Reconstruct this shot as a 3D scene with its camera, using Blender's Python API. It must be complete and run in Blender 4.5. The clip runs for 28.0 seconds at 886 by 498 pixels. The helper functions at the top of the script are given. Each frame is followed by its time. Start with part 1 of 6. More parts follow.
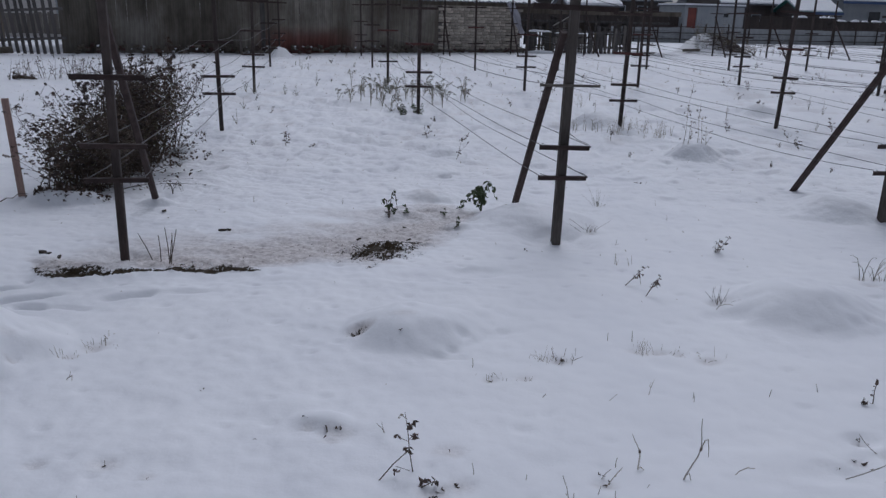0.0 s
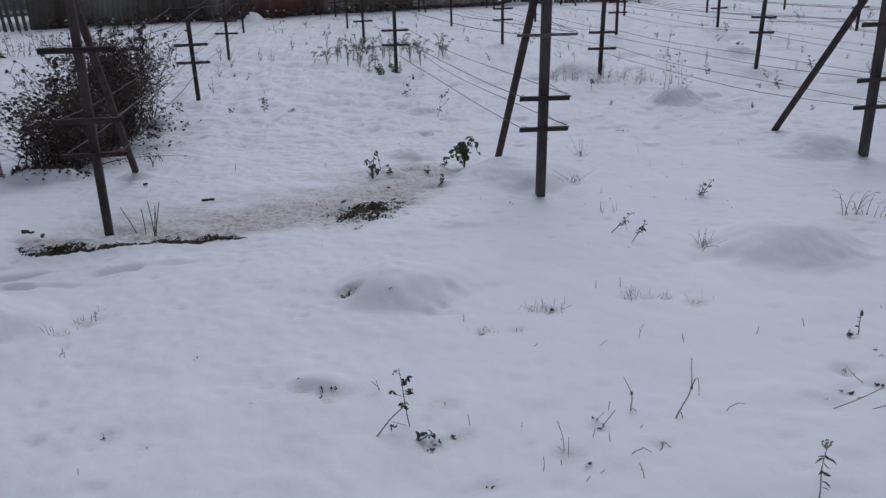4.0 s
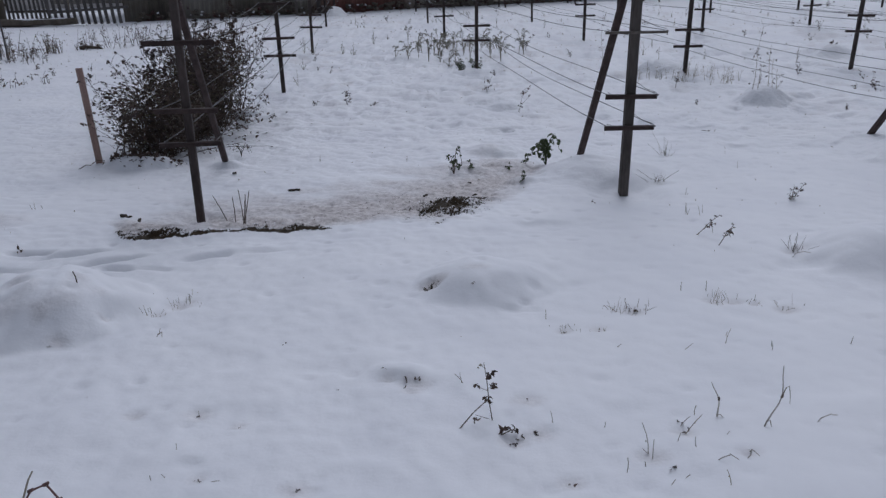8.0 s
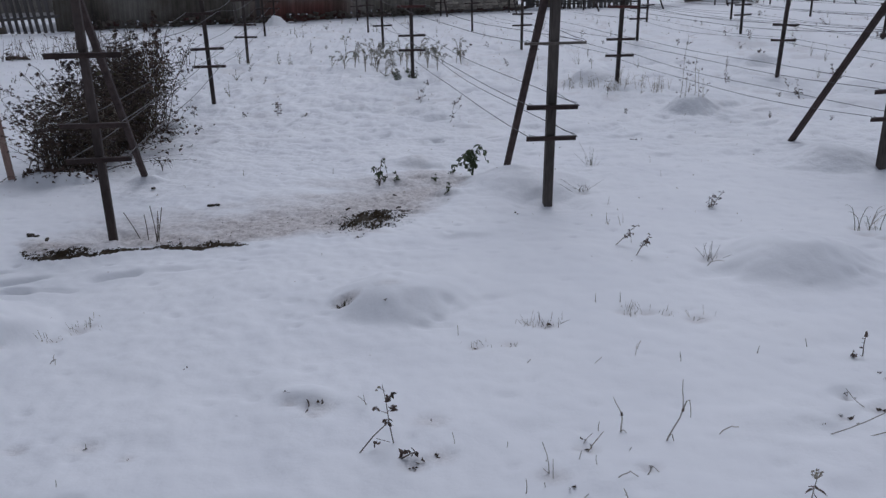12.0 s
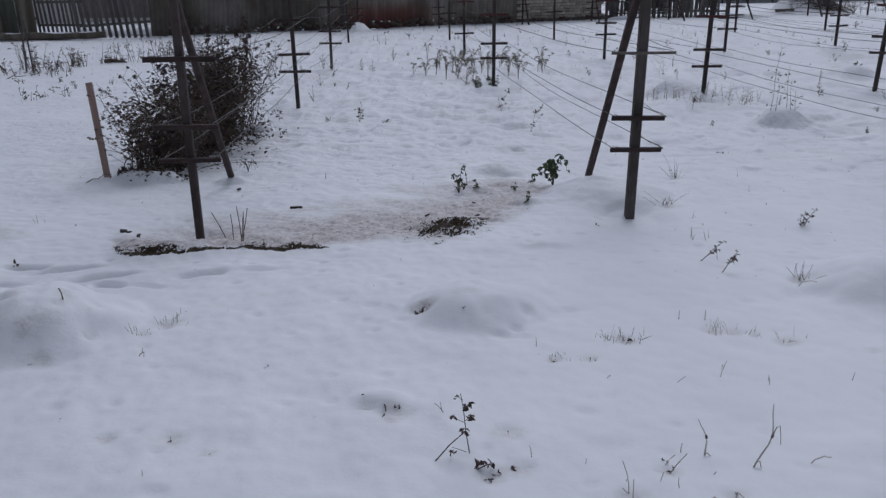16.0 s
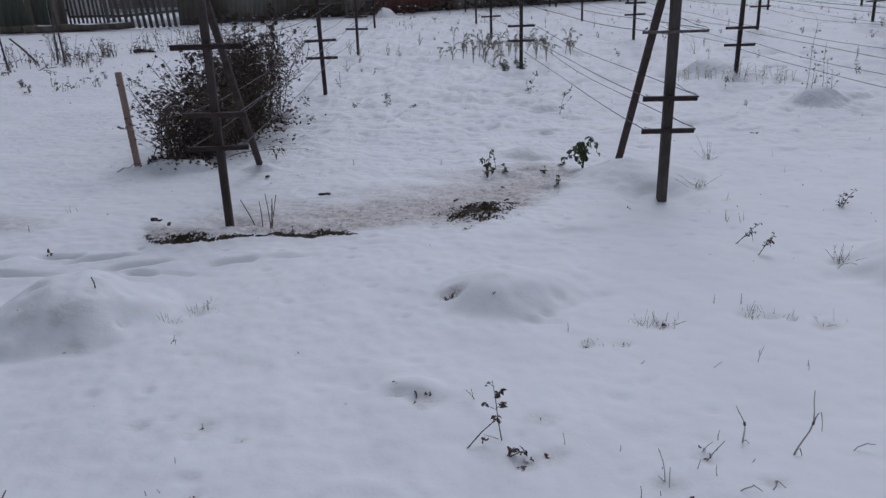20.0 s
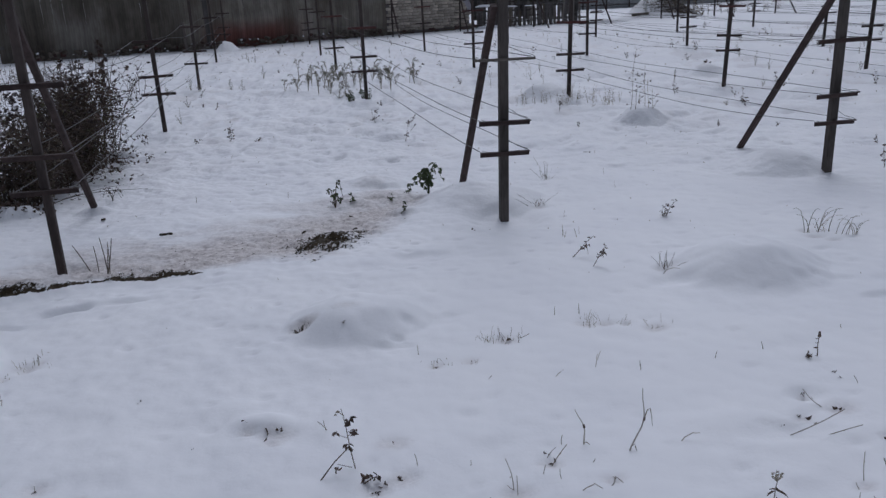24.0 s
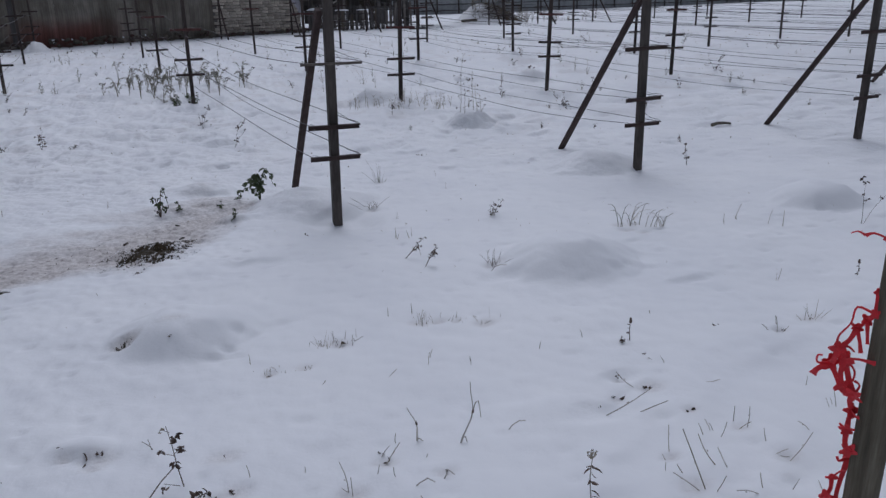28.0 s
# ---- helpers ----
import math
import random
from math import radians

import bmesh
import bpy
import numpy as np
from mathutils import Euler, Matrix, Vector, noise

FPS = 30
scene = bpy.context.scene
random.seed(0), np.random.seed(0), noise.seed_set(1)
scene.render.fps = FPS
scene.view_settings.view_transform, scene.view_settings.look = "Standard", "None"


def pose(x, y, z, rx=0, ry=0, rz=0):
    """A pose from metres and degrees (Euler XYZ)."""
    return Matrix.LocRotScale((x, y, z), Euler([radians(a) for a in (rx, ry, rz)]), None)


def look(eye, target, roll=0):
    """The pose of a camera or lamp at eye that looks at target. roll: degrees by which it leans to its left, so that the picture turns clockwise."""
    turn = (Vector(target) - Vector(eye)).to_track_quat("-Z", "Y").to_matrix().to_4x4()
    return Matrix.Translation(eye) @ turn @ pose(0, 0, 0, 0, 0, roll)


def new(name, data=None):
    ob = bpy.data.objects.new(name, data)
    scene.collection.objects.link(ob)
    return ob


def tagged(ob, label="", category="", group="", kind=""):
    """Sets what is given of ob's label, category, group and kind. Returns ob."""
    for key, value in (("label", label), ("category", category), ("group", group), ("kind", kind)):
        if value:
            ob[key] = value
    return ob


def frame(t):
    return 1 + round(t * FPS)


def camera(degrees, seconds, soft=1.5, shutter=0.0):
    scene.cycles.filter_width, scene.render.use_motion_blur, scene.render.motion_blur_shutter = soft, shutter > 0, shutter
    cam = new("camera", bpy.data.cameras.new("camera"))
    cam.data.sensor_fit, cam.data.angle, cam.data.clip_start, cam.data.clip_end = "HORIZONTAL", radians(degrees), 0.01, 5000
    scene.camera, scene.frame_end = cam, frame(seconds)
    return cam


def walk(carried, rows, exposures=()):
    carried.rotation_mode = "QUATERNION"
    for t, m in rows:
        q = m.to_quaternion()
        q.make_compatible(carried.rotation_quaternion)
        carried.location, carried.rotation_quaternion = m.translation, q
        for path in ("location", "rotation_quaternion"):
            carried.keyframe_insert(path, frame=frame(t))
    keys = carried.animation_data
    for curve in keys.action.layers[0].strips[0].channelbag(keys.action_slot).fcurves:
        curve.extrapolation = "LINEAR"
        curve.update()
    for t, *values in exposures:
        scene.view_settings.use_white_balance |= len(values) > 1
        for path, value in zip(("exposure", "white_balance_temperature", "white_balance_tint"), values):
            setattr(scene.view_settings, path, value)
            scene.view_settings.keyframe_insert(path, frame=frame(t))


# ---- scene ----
cam = camera(58.8, 28.0, 1.4)
PATH = [
    (0, (-0.067, -0.287, 1.453), (-0.068, 1.626, 0.868), 1.4),
    (0.5, (-0.084, -0.287, 1.446), (-0.15, 1.608, 0.811), 3.4),
    (1, (-0.077, -0.303, 1.447), (-0.166, 1.583, 0.785), 1.5),
    (1.5, (-0.053, -0.314, 1.443), (-0.084, 1.572, 0.781), -0.4),
    (2, (-0.053, -0.314, 1.439), (-0.008, 1.567, 0.763), -0.8),
    (2.5, (-0.057, -0.313, 1.44), (-0.011, 1.565, 0.753), -1.0),
    (4.5, (-0.059, -0.29, 1.439), (-0.034, 1.593, 0.764), -1.6),
    (5, (-0.064, -0.294, 1.441), (-0.048, 1.592, 0.776), -1.5),
    (5.5, (-0.097, -0.295, 1.443), (-0.14, 1.591, 0.779), -0.8),
    (6, (-0.145, -0.289, 1.446), (-0.384, 1.578, 0.77), -0.8),
    (6.5, (-0.159, -0.283, 1.437), (-0.595, 1.546, 0.755), -1.4),
    (7, (-0.115, -0.301, 1.439), (-0.424, 1.554, 0.758), -2.3),
    (7.5, (-0.109, -0.308, 1.443), (-0.296, 1.562, 0.758), -1.9),
    (8, (-0.121, -0.319, 1.45), (-0.269, 1.553, 0.761), -1.4),
    (8.5, (-0.153, -0.331, 1.442), (-0.259, 1.546, 0.757), -0.2),
    (9, (-0.131, -0.33, 1.432), (-0.234, 1.545, 0.743), -1.4),
    (9.5, (0.003, -0.297, 1.436), (-0.052, 1.578, 0.742), -2.4),
    (10, (0.109, -0.277, 1.421), (0.1, 1.596, 0.719), -2.0),
    (10.5, (0.134, -0.272, 1.427), (0.146, 1.601, 0.726), -2.2),
    (11, (0.095, -0.267, 1.442), (0.139, 1.609, 0.75), -1.4),
    (11.5, (0.084, -0.25, 1.454), (0.147, 1.63, 0.774), -1.2),
    (12, (0.056, -0.239, 1.455), (0.03, 1.644, 0.783), -1.2),
    (12.5, (0.057, -0.233, 1.452), (-0.052, 1.64, 0.76), -1.6),
    (14.5, (0.035, -0.223, 1.448), (-0.182, 1.645, 0.768), -1.7),
    (15, (0.029, -0.228, 1.449), (-0.179, 1.647, 0.785), -1.7),
    (15.5, (0.022, -0.226, 1.457), (-0.192, 1.65, 0.797), -1.2),
    (16, (0.019, -0.223, 1.454), (-0.19, 1.656, 0.803), -1.0),
    (16.5, (0.002, -0.209, 1.455), (-0.212, 1.67, 0.804), -0.2),
    (17, (-0.025, -0.206, 1.458), (-0.283, 1.668, 0.809), 0.1),
    (17.5, (-0.045, -0.196, 1.446), (-0.48, 1.641, 0.787), -1.0),
    (18, (-0.03, -0.2, 1.444), (-0.468, 1.636, 0.783), -1.5),
    (18.5, (-0.015, -0.192, 1.439), (-0.427, 1.649, 0.776), -1.8),
    (19, (0.003, -0.188, 1.44), (-0.331, 1.667, 0.772), -2.0),
    (19.5, (0.011, -0.185, 1.439), (-0.269, 1.676, 0.762), -2.0),
    (20, (0.01, -0.19, 1.442), (-0.27, 1.668, 0.758), -2.3),
    (20.5, (0.013, -0.188, 1.439), (-0.232, 1.678, 0.76), -2.1),
    (22.5, (0.019, -0.192, 1.434), (-0.23, 1.663, 0.73), -2.4),
    (23, (0.029, -0.197, 1.442), (-0.195, 1.665, 0.747), -2.7),
    (23.5, (0.06, -0.202, 1.444), (-0.043, 1.691, 0.806), -2.9),
    (24, (0.083, -0.221, 1.446), (0.154, 1.676, 0.816), -2.7),
    (24.5, (0.087, -0.226, 1.448), (0.211, 1.668, 0.819), -2.4),
    (25, (0.086, -0.226, 1.453), (0.223, 1.664, 0.812), -2.0),
    (25.5, (0.099, -0.226, 1.454), (0.25, 1.661, 0.81), -2.2),
    (26, (0.119, -0.232, 1.45), (0.347, 1.648, 0.806), -2.3),
    (26.5, (0.128, -0.239, 1.451), (0.424, 1.632, 0.811), -2.1),
    (27, (0.138, -0.254, 1.454), (0.511, 1.607, 0.824), -2.1),
    (27.5, (0.137, -0.253, 1.45), (0.569, 1.594, 0.816), -1.7),
    (28, (0.134, -0.251, 1.449), (0.598, 1.589, 0.815), -1.2),
]
walk(cam, [(t, look(eye, target, roll)) for t, eye, target, roll in PATH], [(0, -0.23, 5650, 14), (28, -0.23, 5650, 14)])

# ---- world, sun ----
world = bpy.data.worlds.new("overcast_sky")
scene.world = world
world.use_nodes = True
wn, wl = world.node_tree.nodes, world.node_tree.links
wn.clear()
sky = wn.new("ShaderNodeTexSky")
sky.sky_type, sky.sun_disc = "NISHITA", False
sky.sun_elevation, sky.sun_rotation = radians(53), radians(10)
sky.air_density, sky.dust_density = 1.0, 3.0
dull = wn.new("ShaderNodeHueSaturation")
dull.inputs["Saturation"].default_value = 0.22
back = wn.new("ShaderNodeBackground")
back.inputs["Strength"].default_value = 0.078
wout = wn.new("ShaderNodeOutputWorld")
wl.new(sky.outputs[0], dull.inputs["Color"])
wl.new(dull.outputs[0], back.inputs["Color"])
wl.new(back.outputs[0], wout.inputs["Surface"])

sun_data = bpy.data.lights.new("sun", "SUN")
sun_data.energy, sun_data.angle, sun_data.color = 0.55, radians(46), (1.0, 0.97, 0.93)
sun = new("sun", sun_data)
sun.matrix_world = look((2.2, 12.3, 16.5), (0, 0, 0))


# ---- materials ----
def nodes_of(name):
    m = bpy.data.materials.new(name)
    m.use_nodes = True
    return m, m.node_tree.nodes, m.node_tree.links, m.node_tree.nodes["Principled BSDF"]


def noise_node(nt, ln, scale, detail=4.0, rough=0.55, stretch=None, coord="Object"):
    tc = nt.new("ShaderNodeTexCoord")
    nz = nt.new("ShaderNodeTexNoise")
    nz.inputs["Scale"].default_value, nz.inputs["Detail"].default_value, nz.inputs["Roughness"].default_value = scale, detail, rough
    src = tc.outputs[coord]
    if stretch:
        mp = nt.new("ShaderNodeMapping")
        mp.inputs["Scale"].default_value = stretch
        ln.new(src, mp.inputs["Vector"])
        src = mp.outputs[0]
    ln.new(src, nz.inputs["Vector"])
    return nz


def ramp_node(nt, ln, src, stops):
    rp = nt.new("ShaderNodeValToRGB")
    while len(rp.color_ramp.elements) < len(stops):
        rp.color_ramp.elements.new(0.5)
    for el, (p, c) in zip(rp.color_ramp.elements, stops):
        el.position, el.color = p, (*c, 1)
    ln.new(src, rp.inputs["Fac"])
    return rp


def surface(name, dark, light, scale=6.0, rough=0.8, metal=0.0, stretch=None, fine=60.0, bump=0.3, vary=0.25, third=None):
    """Two-scale mottled surface: dark to light by a broad noise, fine grain by a second, relief from both, lightness varied from piece to piece."""
    m, nt, ln, bs = nodes_of(name)
    broad = noise_node(nt, ln, scale, 5.0, 0.6, stretch)
    stops = [(0.3, dark), (0.7, light)] if third is None else [(0.28, dark), (0.55, light), (0.75, third)]
    rp = ramp_node(nt, ln, broad.outputs["Fac"], stops)
    grain = noise_node(nt, ln, fine, 3.0, 0.6, stretch)
    info = nt.new("ShaderNodeObjectInfo")
    add = nt.new("ShaderNodeMath")
    add.operation = "MULTIPLY_ADD"
    ln.new(info.outputs["Random"], add.inputs[0])
    add.inputs[1].default_value, add.inputs[2].default_value = vary * 2, 1 - vary
    g2 = nt.new("ShaderNodeMath")
    g2.operation = "MULTIPLY_ADD"
    ln.new(grain.outputs["Fac"], g2.inputs[0])
    g2.inputs[1].default_value, g2.inputs[2].default_value = 0.7, 0.65
    mul = nt.new("ShaderNodeMath")
    mul.operation = "MULTIPLY"
    ln.new(add.outputs[0], mul.inputs[0])
    ln.new(g2.outputs[0], mul.inputs[1])
    mix = nt.new("ShaderNodeVectorMath")
    mix.operation = "SCALE"
    ln.new(rp.outputs["Color"], mix.inputs[0])
    ln.new(mul.outputs[0], mix.inputs["Scale"])
    ln.new(mix.outputs[0], bs.inputs["Base Color"])
    bs.inputs["Roughness"].default_value, bs.inputs["Metallic"].default_value = rough, metal
    if bump:
        bp = nt.new("ShaderNodeBump")
        bp.inputs["Strength"].default_value, bp.inputs["Distance"].default_value = bump, 0.01
        ln.new(grain.outputs["Fac"], bp.inputs["Height"])
        ln.new(bp.outputs[0], bs.inputs["Normal"])
    return m


SNOW_A, SNOW_B = (0.80, 0.81, 0.84), (0.88, 0.885, 0.90)
mat_snow = surface("snow", SNOW_A, SNOW_B, 1.3, 0.6, fine=30.0, bump=0.15, vary=0.02)
mat_steel = surface("weathered_steel", (0.036, 0.031, 0.028), (0.088, 0.076, 0.069), 9.0, 0.65, 0.1, (1, 1, 0.25), 70.0, 0.25, 0.15, (0.105, 0.093, 0.085))
mat_rust = surface("rusty_brown_steel", (0.028, 0.022, 0.021), (0.060, 0.048, 0.044), 9.0, 0.75, 0.0, (1, 1, 0.3), 70.0, 0.3, 0.2, (0.066, 0.047, 0.042))
mat_bar = surface("dark_angle_steel", (0.036, 0.027, 0.025), (0.080, 0.057, 0.054), 14.0, 0.75, 0.0, None, 90.0, 0.3, 0.2)
mat_redbar = surface("red_primer_steel", (0.05, 0.018, 0.016), (0.105, 0.032, 0.028), 14.0, 0.6, 0.1, None, 90.0, 0.3, 0.2)
mat_greybar = surface("grey_galvanised_bar", (0.07, 0.06, 0.052), (0.15, 0.13, 0.115), 20.0, 0.55, 0.3, None, 90.0, 0.3, 0.1)
mat_wire = surface("dull_wire", (0.05, 0.047, 0.047), (0.11, 0.105, 0.105), 3.0, 0.6, 0.3, None, 80.0, 0.0, 0.1)
mat_board = surface("dark_wet_board", (0.055, 0.046, 0.036), (0.125, 0.106, 0.083), 1.2, 0.85, 0.0, (4, 4, 0.3), 25.0, 0.4, 0.16, (0.20, 0.175, 0.14))
mat_redboard = surface("red_stained_board", (0.036, 0.022, 0.019), (0.07, 0.028, 0.024), 2.0, 0.75, 0.0, (4, 4, 0.35), 25.0, 0.4, 0.3, (0.06, 0.055, 0.05))
mat_picket = surface("grey_weathered_picket", (0.05, 0.045, 0.043), (0.13, 0.12, 0.115), 3.0, 0.8, 0.0, (4, 4, 0.4), 30.0, 0.4, 0.25)
mat_slat = surface("pale_weathered_slat", (0.11, 0.099, 0.088), (0.21, 0.192, 0.172), 2.0, 0.8, 0.0, (4, 4, 0.4), 30.0, 0.4, 0.2)
mat_green = surface("dull_green_fence_paint", (0.056, 0.06, 0.045), (0.11, 0.114, 0.086), 2.0, 0.7, 0.0, (4, 4, 0.4), 30.0, 0.3, 0.2)
mat_brick = surface("pale_silicate_brick", (0.27, 0.235, 0.195), (0.56, 0.50, 0.42), 8.0, 0.85, 0.0, None, 40.0, 0.5, 0.32)
mat_mortar = surface("dark_mortar", (0.09, 0.08, 0.075), (0.15, 0.14, 0.13), 6.0, 0.9, 0.0, None, 40.0, 0.4, 0.0)
mat_paleboard = surface("pale_old_board", (0.28, 0.26, 0.23), (0.46, 0.43, 0.39), 2.0, 0.8, 0.0, (4, 4, 0.4), 30.0, 0.4, 0.15)
mat_greyboard = surface("grey_brown_board", (0.11, 0.097, 0.086), (0.21, 0.19, 0.17), 2.0, 0.8, 0.0, (4, 4, 0.4), 30.0, 0.4, 0.2)
mat_roof = surface("grey_corrugated_roofing", (0.10, 0.11, 0.13), (0.17, 0.18, 0.21), 3.0, 0.7, 0.0, None, 30.0, 0.3, 0.1)
mat_greymetal = surface("grey_profiled_sheet", (0.27, 0.285, 0.295), (0.36, 0.375, 0.385), 0.8, 0.5, 0.0, None, 20.0, 0.1, 0.12)
mat_brownfence = surface("dark_brown_fence", (0.022, 0.016, 0.014), (0.05, 0.036, 0.03), 1.2, 0.7, 0.0, None, 20.0, 0.2, 0.25)
mat_redpaint = surface("faded_red_paint", (0.16, 0.04, 0.03), (0.23, 0.06, 0.045), 2.0, 0.6, 0.0, None, 25.0, 0.2, 0.1)
mat_plaster = surface("pale_grey_cladding", (0.26, 0.28, 0.30), (0.36, 0.375, 0.39), 0.9, 0.7, 0.0, None, 14.0, 0.2, 0.1)
mat_palewall = surface("pale_limed_wall", (0.46, 0.43, 0.41), (0.62, 0.59, 0.56), 0.9, 0.8, 0.0, None, 14.0, 0.2, 0.1)
mat_darkhouse = surface("dark_brown_cladding", (0.05, 0.042, 0.04), (0.10, 0.085, 0.08), 1.1, 0.75, 0.0, (1, 1, 4), 14.0, 0.3, 0.15)
mat_teal = surface("teal_roof_sheet", (0.03, 0.13, 0.12), (0.05, 0.18, 0.165), 0.7, 0.5, 0.1, None, 12.0, 0.1, 0.05)
mat_blue = surface("blue_painted_trim", (0.04, 0.07, 0.16), (0.06, 0.10, 0.22), 2.0, 0.6, 0.0, None, 20.0, 0.1, 0.05)
mat_pane = surface("dark_window_glass", (0.02, 0.022, 0.025), (0.04, 0.043, 0.048), 1.0, 0.12, 0.0, None, 10.0, 0.0, 0.1)
mat_stake = surface("pinkish_new_wood", (0.24, 0.16, 0.135), (0.36, 0.25, 0.21), 6.0, 0.8, 0.0, (6, 6, 0.6), 50.0, 0.4, 0.1)
mat_oldwood = surface("grey_weathered_wood", (0.035, 0.029, 0.02), (0.135, 0.117, 0.082), 7.0, 0.85, 0.0, (5, 5, 0.35), 60.0, 0.6, 0.05, (0.23, 0.205, 0.155))
mat_stem = surface("dry_brown_stem", (0.075, 0.058, 0.045), (0.21, 0.168, 0.13), 20.0, 0.85, 0.0, None, 90.0, 0.3, 0.25)
mat_straw = surface("dry_straw_grass", (0.19, 0.166, 0.125), (0.44, 0.39, 0.30), 12.0, 0.85, 0.0, None, 80.0, 0.2, 0.25)
mat_greystraw = surface("grey_rotten_straw", (0.294, 0.273, 0.241), (0.616, 0.574, 0.518), 14.0, 0.85, 0.0, None, 80.0, 0.2, 0.2)
mat_twig = surface("dark_bush_twig", (0.055, 0.044, 0.036), (0.15, 0.118, 0.092), 20.0, 0.85, 0.0, None, 90.0, 0.3, 0.2)
mat_deadleaf = surface("blackened_dead_leaf", (0.055, 0.040, 0.035), (0.185, 0.135, 0.110), 25.0, 0.85, 0.0, None, 90.0, 0.3, 0.25)
mat_blackleaf = surface("black_seed_head", (0.036, 0.028, 0.028), (0.105, 0.08, 0.075), 25.0, 0.85, 0.0, None, 90.0, 0.3, 0.25)
mat_olive = surface("withered_olive_leaf", (0.055, 0.050, 0.028), (0.16, 0.145, 0.085), 25.0, 0.85, 0.0, None, 90.0, 0.3, 0.25)
mat_greenleaf = surface("dark_green_leaf", (0.038, 0.052, 0.022), (0.10, 0.13, 0.055), 25.0, 0.7, 0.0, None, 90.0, 0.3, 0.2)
mat_sagegrass = surface("greyish_green_weed", (0.145, 0.14, 0.105), (0.32, 0.31, 0.245), 15.0, 0.85, 0.0, None, 70.0, 0.2, 0.2)
mat_cane = surface("red_brown_cane", (0.07, 0.03, 0.028), (0.17, 0.085, 0.075), 25.0, 0.6, 0.0, None, 90.0, 0.3, 0.1)
mat_soil = surface("wet_dark_soil", (0.018, 0.013, 0.008), (0.07, 0.048, 0.03), 30.0, 0.8, 0.0, None, 120.0, 0.8, 0.2)
mat_red = surface("orange_red_plastic", (0.50, 0.010, 0.020), (0.68, 0.022, 0.032), 10.0, 0.6, 0.0, None, 60.0, 0.15, 0.1)
mat_cloth = surface("pale_lilac_film", (0.34, 0.33, 0.38), (0.5, 0.49, 0.53), 8.0, 0.6, 0.0, (1, 1, 0.3), 40.0, 0.3, 0.05)


for dull_metal in (mat_rust, mat_bar, mat_steel, mat_deadleaf, mat_twig):
    dull_metal.node_tree.nodes["Principled BSDF"].inputs["Specular IOR Level"].default_value = 0.2


# ---- builders ----
class Bits:
    """Collects boxes, tubes and sheets into one mesh."""

    def __init__(self):
        self.v, self.f = [], []

    def add(self, verts, faces):
        n = len(self.v)
        self.v += [tuple(p) for p in verts]
        self.f += [tuple(i + n for i in f) for f in faces]
        return self

    def box(self, x0, y0, z0, x1, y1, z1, m=None, bevel=0.0):
        """A box with its upright edges chamfered."""
        b = min(bevel, (x1 - x0) / 3, (y1 - y0) / 3)
        if b > 0:
            ring = [(x0 + b, y0), (x1 - b, y0), (x1, y0 + b), (x1, y1 - b), (x1 - b, y1), (x0 + b, y1), (x0, y1 - b), (x0, y0 + b)]
        else:
            ring = [(x0, y0), (x1, y0), (x1, y1), (x0, y1)]
        k = len(ring)
        vs = [Vector((x, y, z)) for z in (z0, z1) for x, y in ring]
        if m:
            vs = [m @ p for p in vs]
        fs = [tuple(range(k - 1, -1, -1)), tuple(range(k, 2 * k))]
        fs += [(i, (i + 1) % k, k + (i + 1) % k, k + i) for i in range(k)]
        return self.add(vs, fs)

    def tube(self, pts, r0, r1=None, sides=6, cap=True):
        """A tapered tube along points."""
        r1 = r0 if r1 is None else r1
        pts = [Vector(p) for p in pts]
        n = len(pts)
        vs, fs = [], []
        for i, p in enumerate(pts):
            d = (pts[min(i + 1, n - 1)] - pts[max(i - 1, 0)]).normalized()
            u = d.cross(Vector((0.31, 0.87, 0.38)))
            u = u.normalized() if u.length > 1e-4 else d.orthogonal().normalized()
            w = d.cross(u)
            r = r0 + (r1 - r0) * i / max(n - 1, 1)
            for k in range(sides):
                a = 2 * math.pi * k / sides
                vs.append(p + r * (math.cos(a) * u + math.sin(a) * w))
        for i in range(n - 1):
            for k in range(sides):
                a, b = i * sides + k, i * sides + (k + 1) % sides
                fs.append((a, b, b + sides, a + sides))
        if cap:
            fs.append(tuple(range(sides - 1, -1, -1)))
            fs.append(tuple(range((n - 1) * sides, n * sides)))
        return self.add(vs, fs)

    def leaf(self, p, along, side, length, width, fold=0.25):
        """A small folded pointed leaf of six corners, with a curl."""
        p, a, s = Vector(p), Vector(along).normalized(), Vector(side)
        s = (s - s.dot(a) * a)
        s = s.normalized() if s.length > 1e-4 else a.orthogonal().normalized()
        up = a.cross(s)
        m1, m2 = p + a * length * 0.35, p + a * length * 0.72 - up * length * 0.08
        vs = [p, m1 + s * width / 2 + up * width * fold, m2 + s * width * 0.36 + up * width * fold, p + a * length - up * length * 0.2,
              m2 - s * width * 0.36 + up * width * fold, m1 - s * width / 2 + up * width * fold, m1, m2]
        return self.add(vs, [(0, 6, 1), (6, 7, 2, 1), (7, 3, 2), (0, 5, 6), (6, 5, 4, 7), (7, 4, 3)])

    def mesh(self, name, material, smooth=False):
        me = bpy.data.meshes.new(name)
        me.from_pydata(self.v, [], self.f)
        me.materials.append(material)
        if smooth:
            me.shade_smooth()
        return me


def part(name, bits, material, parent=None, label="", smooth=False):
    """Links a mesh as one object, under a thing or part if given."""
    me = bits if isinstance(bits, bpy.types.Mesh) else bits.mesh(name, material, smooth)
    ob = new(name, me)
    ob.parent = parent
    return tagged(ob, label)


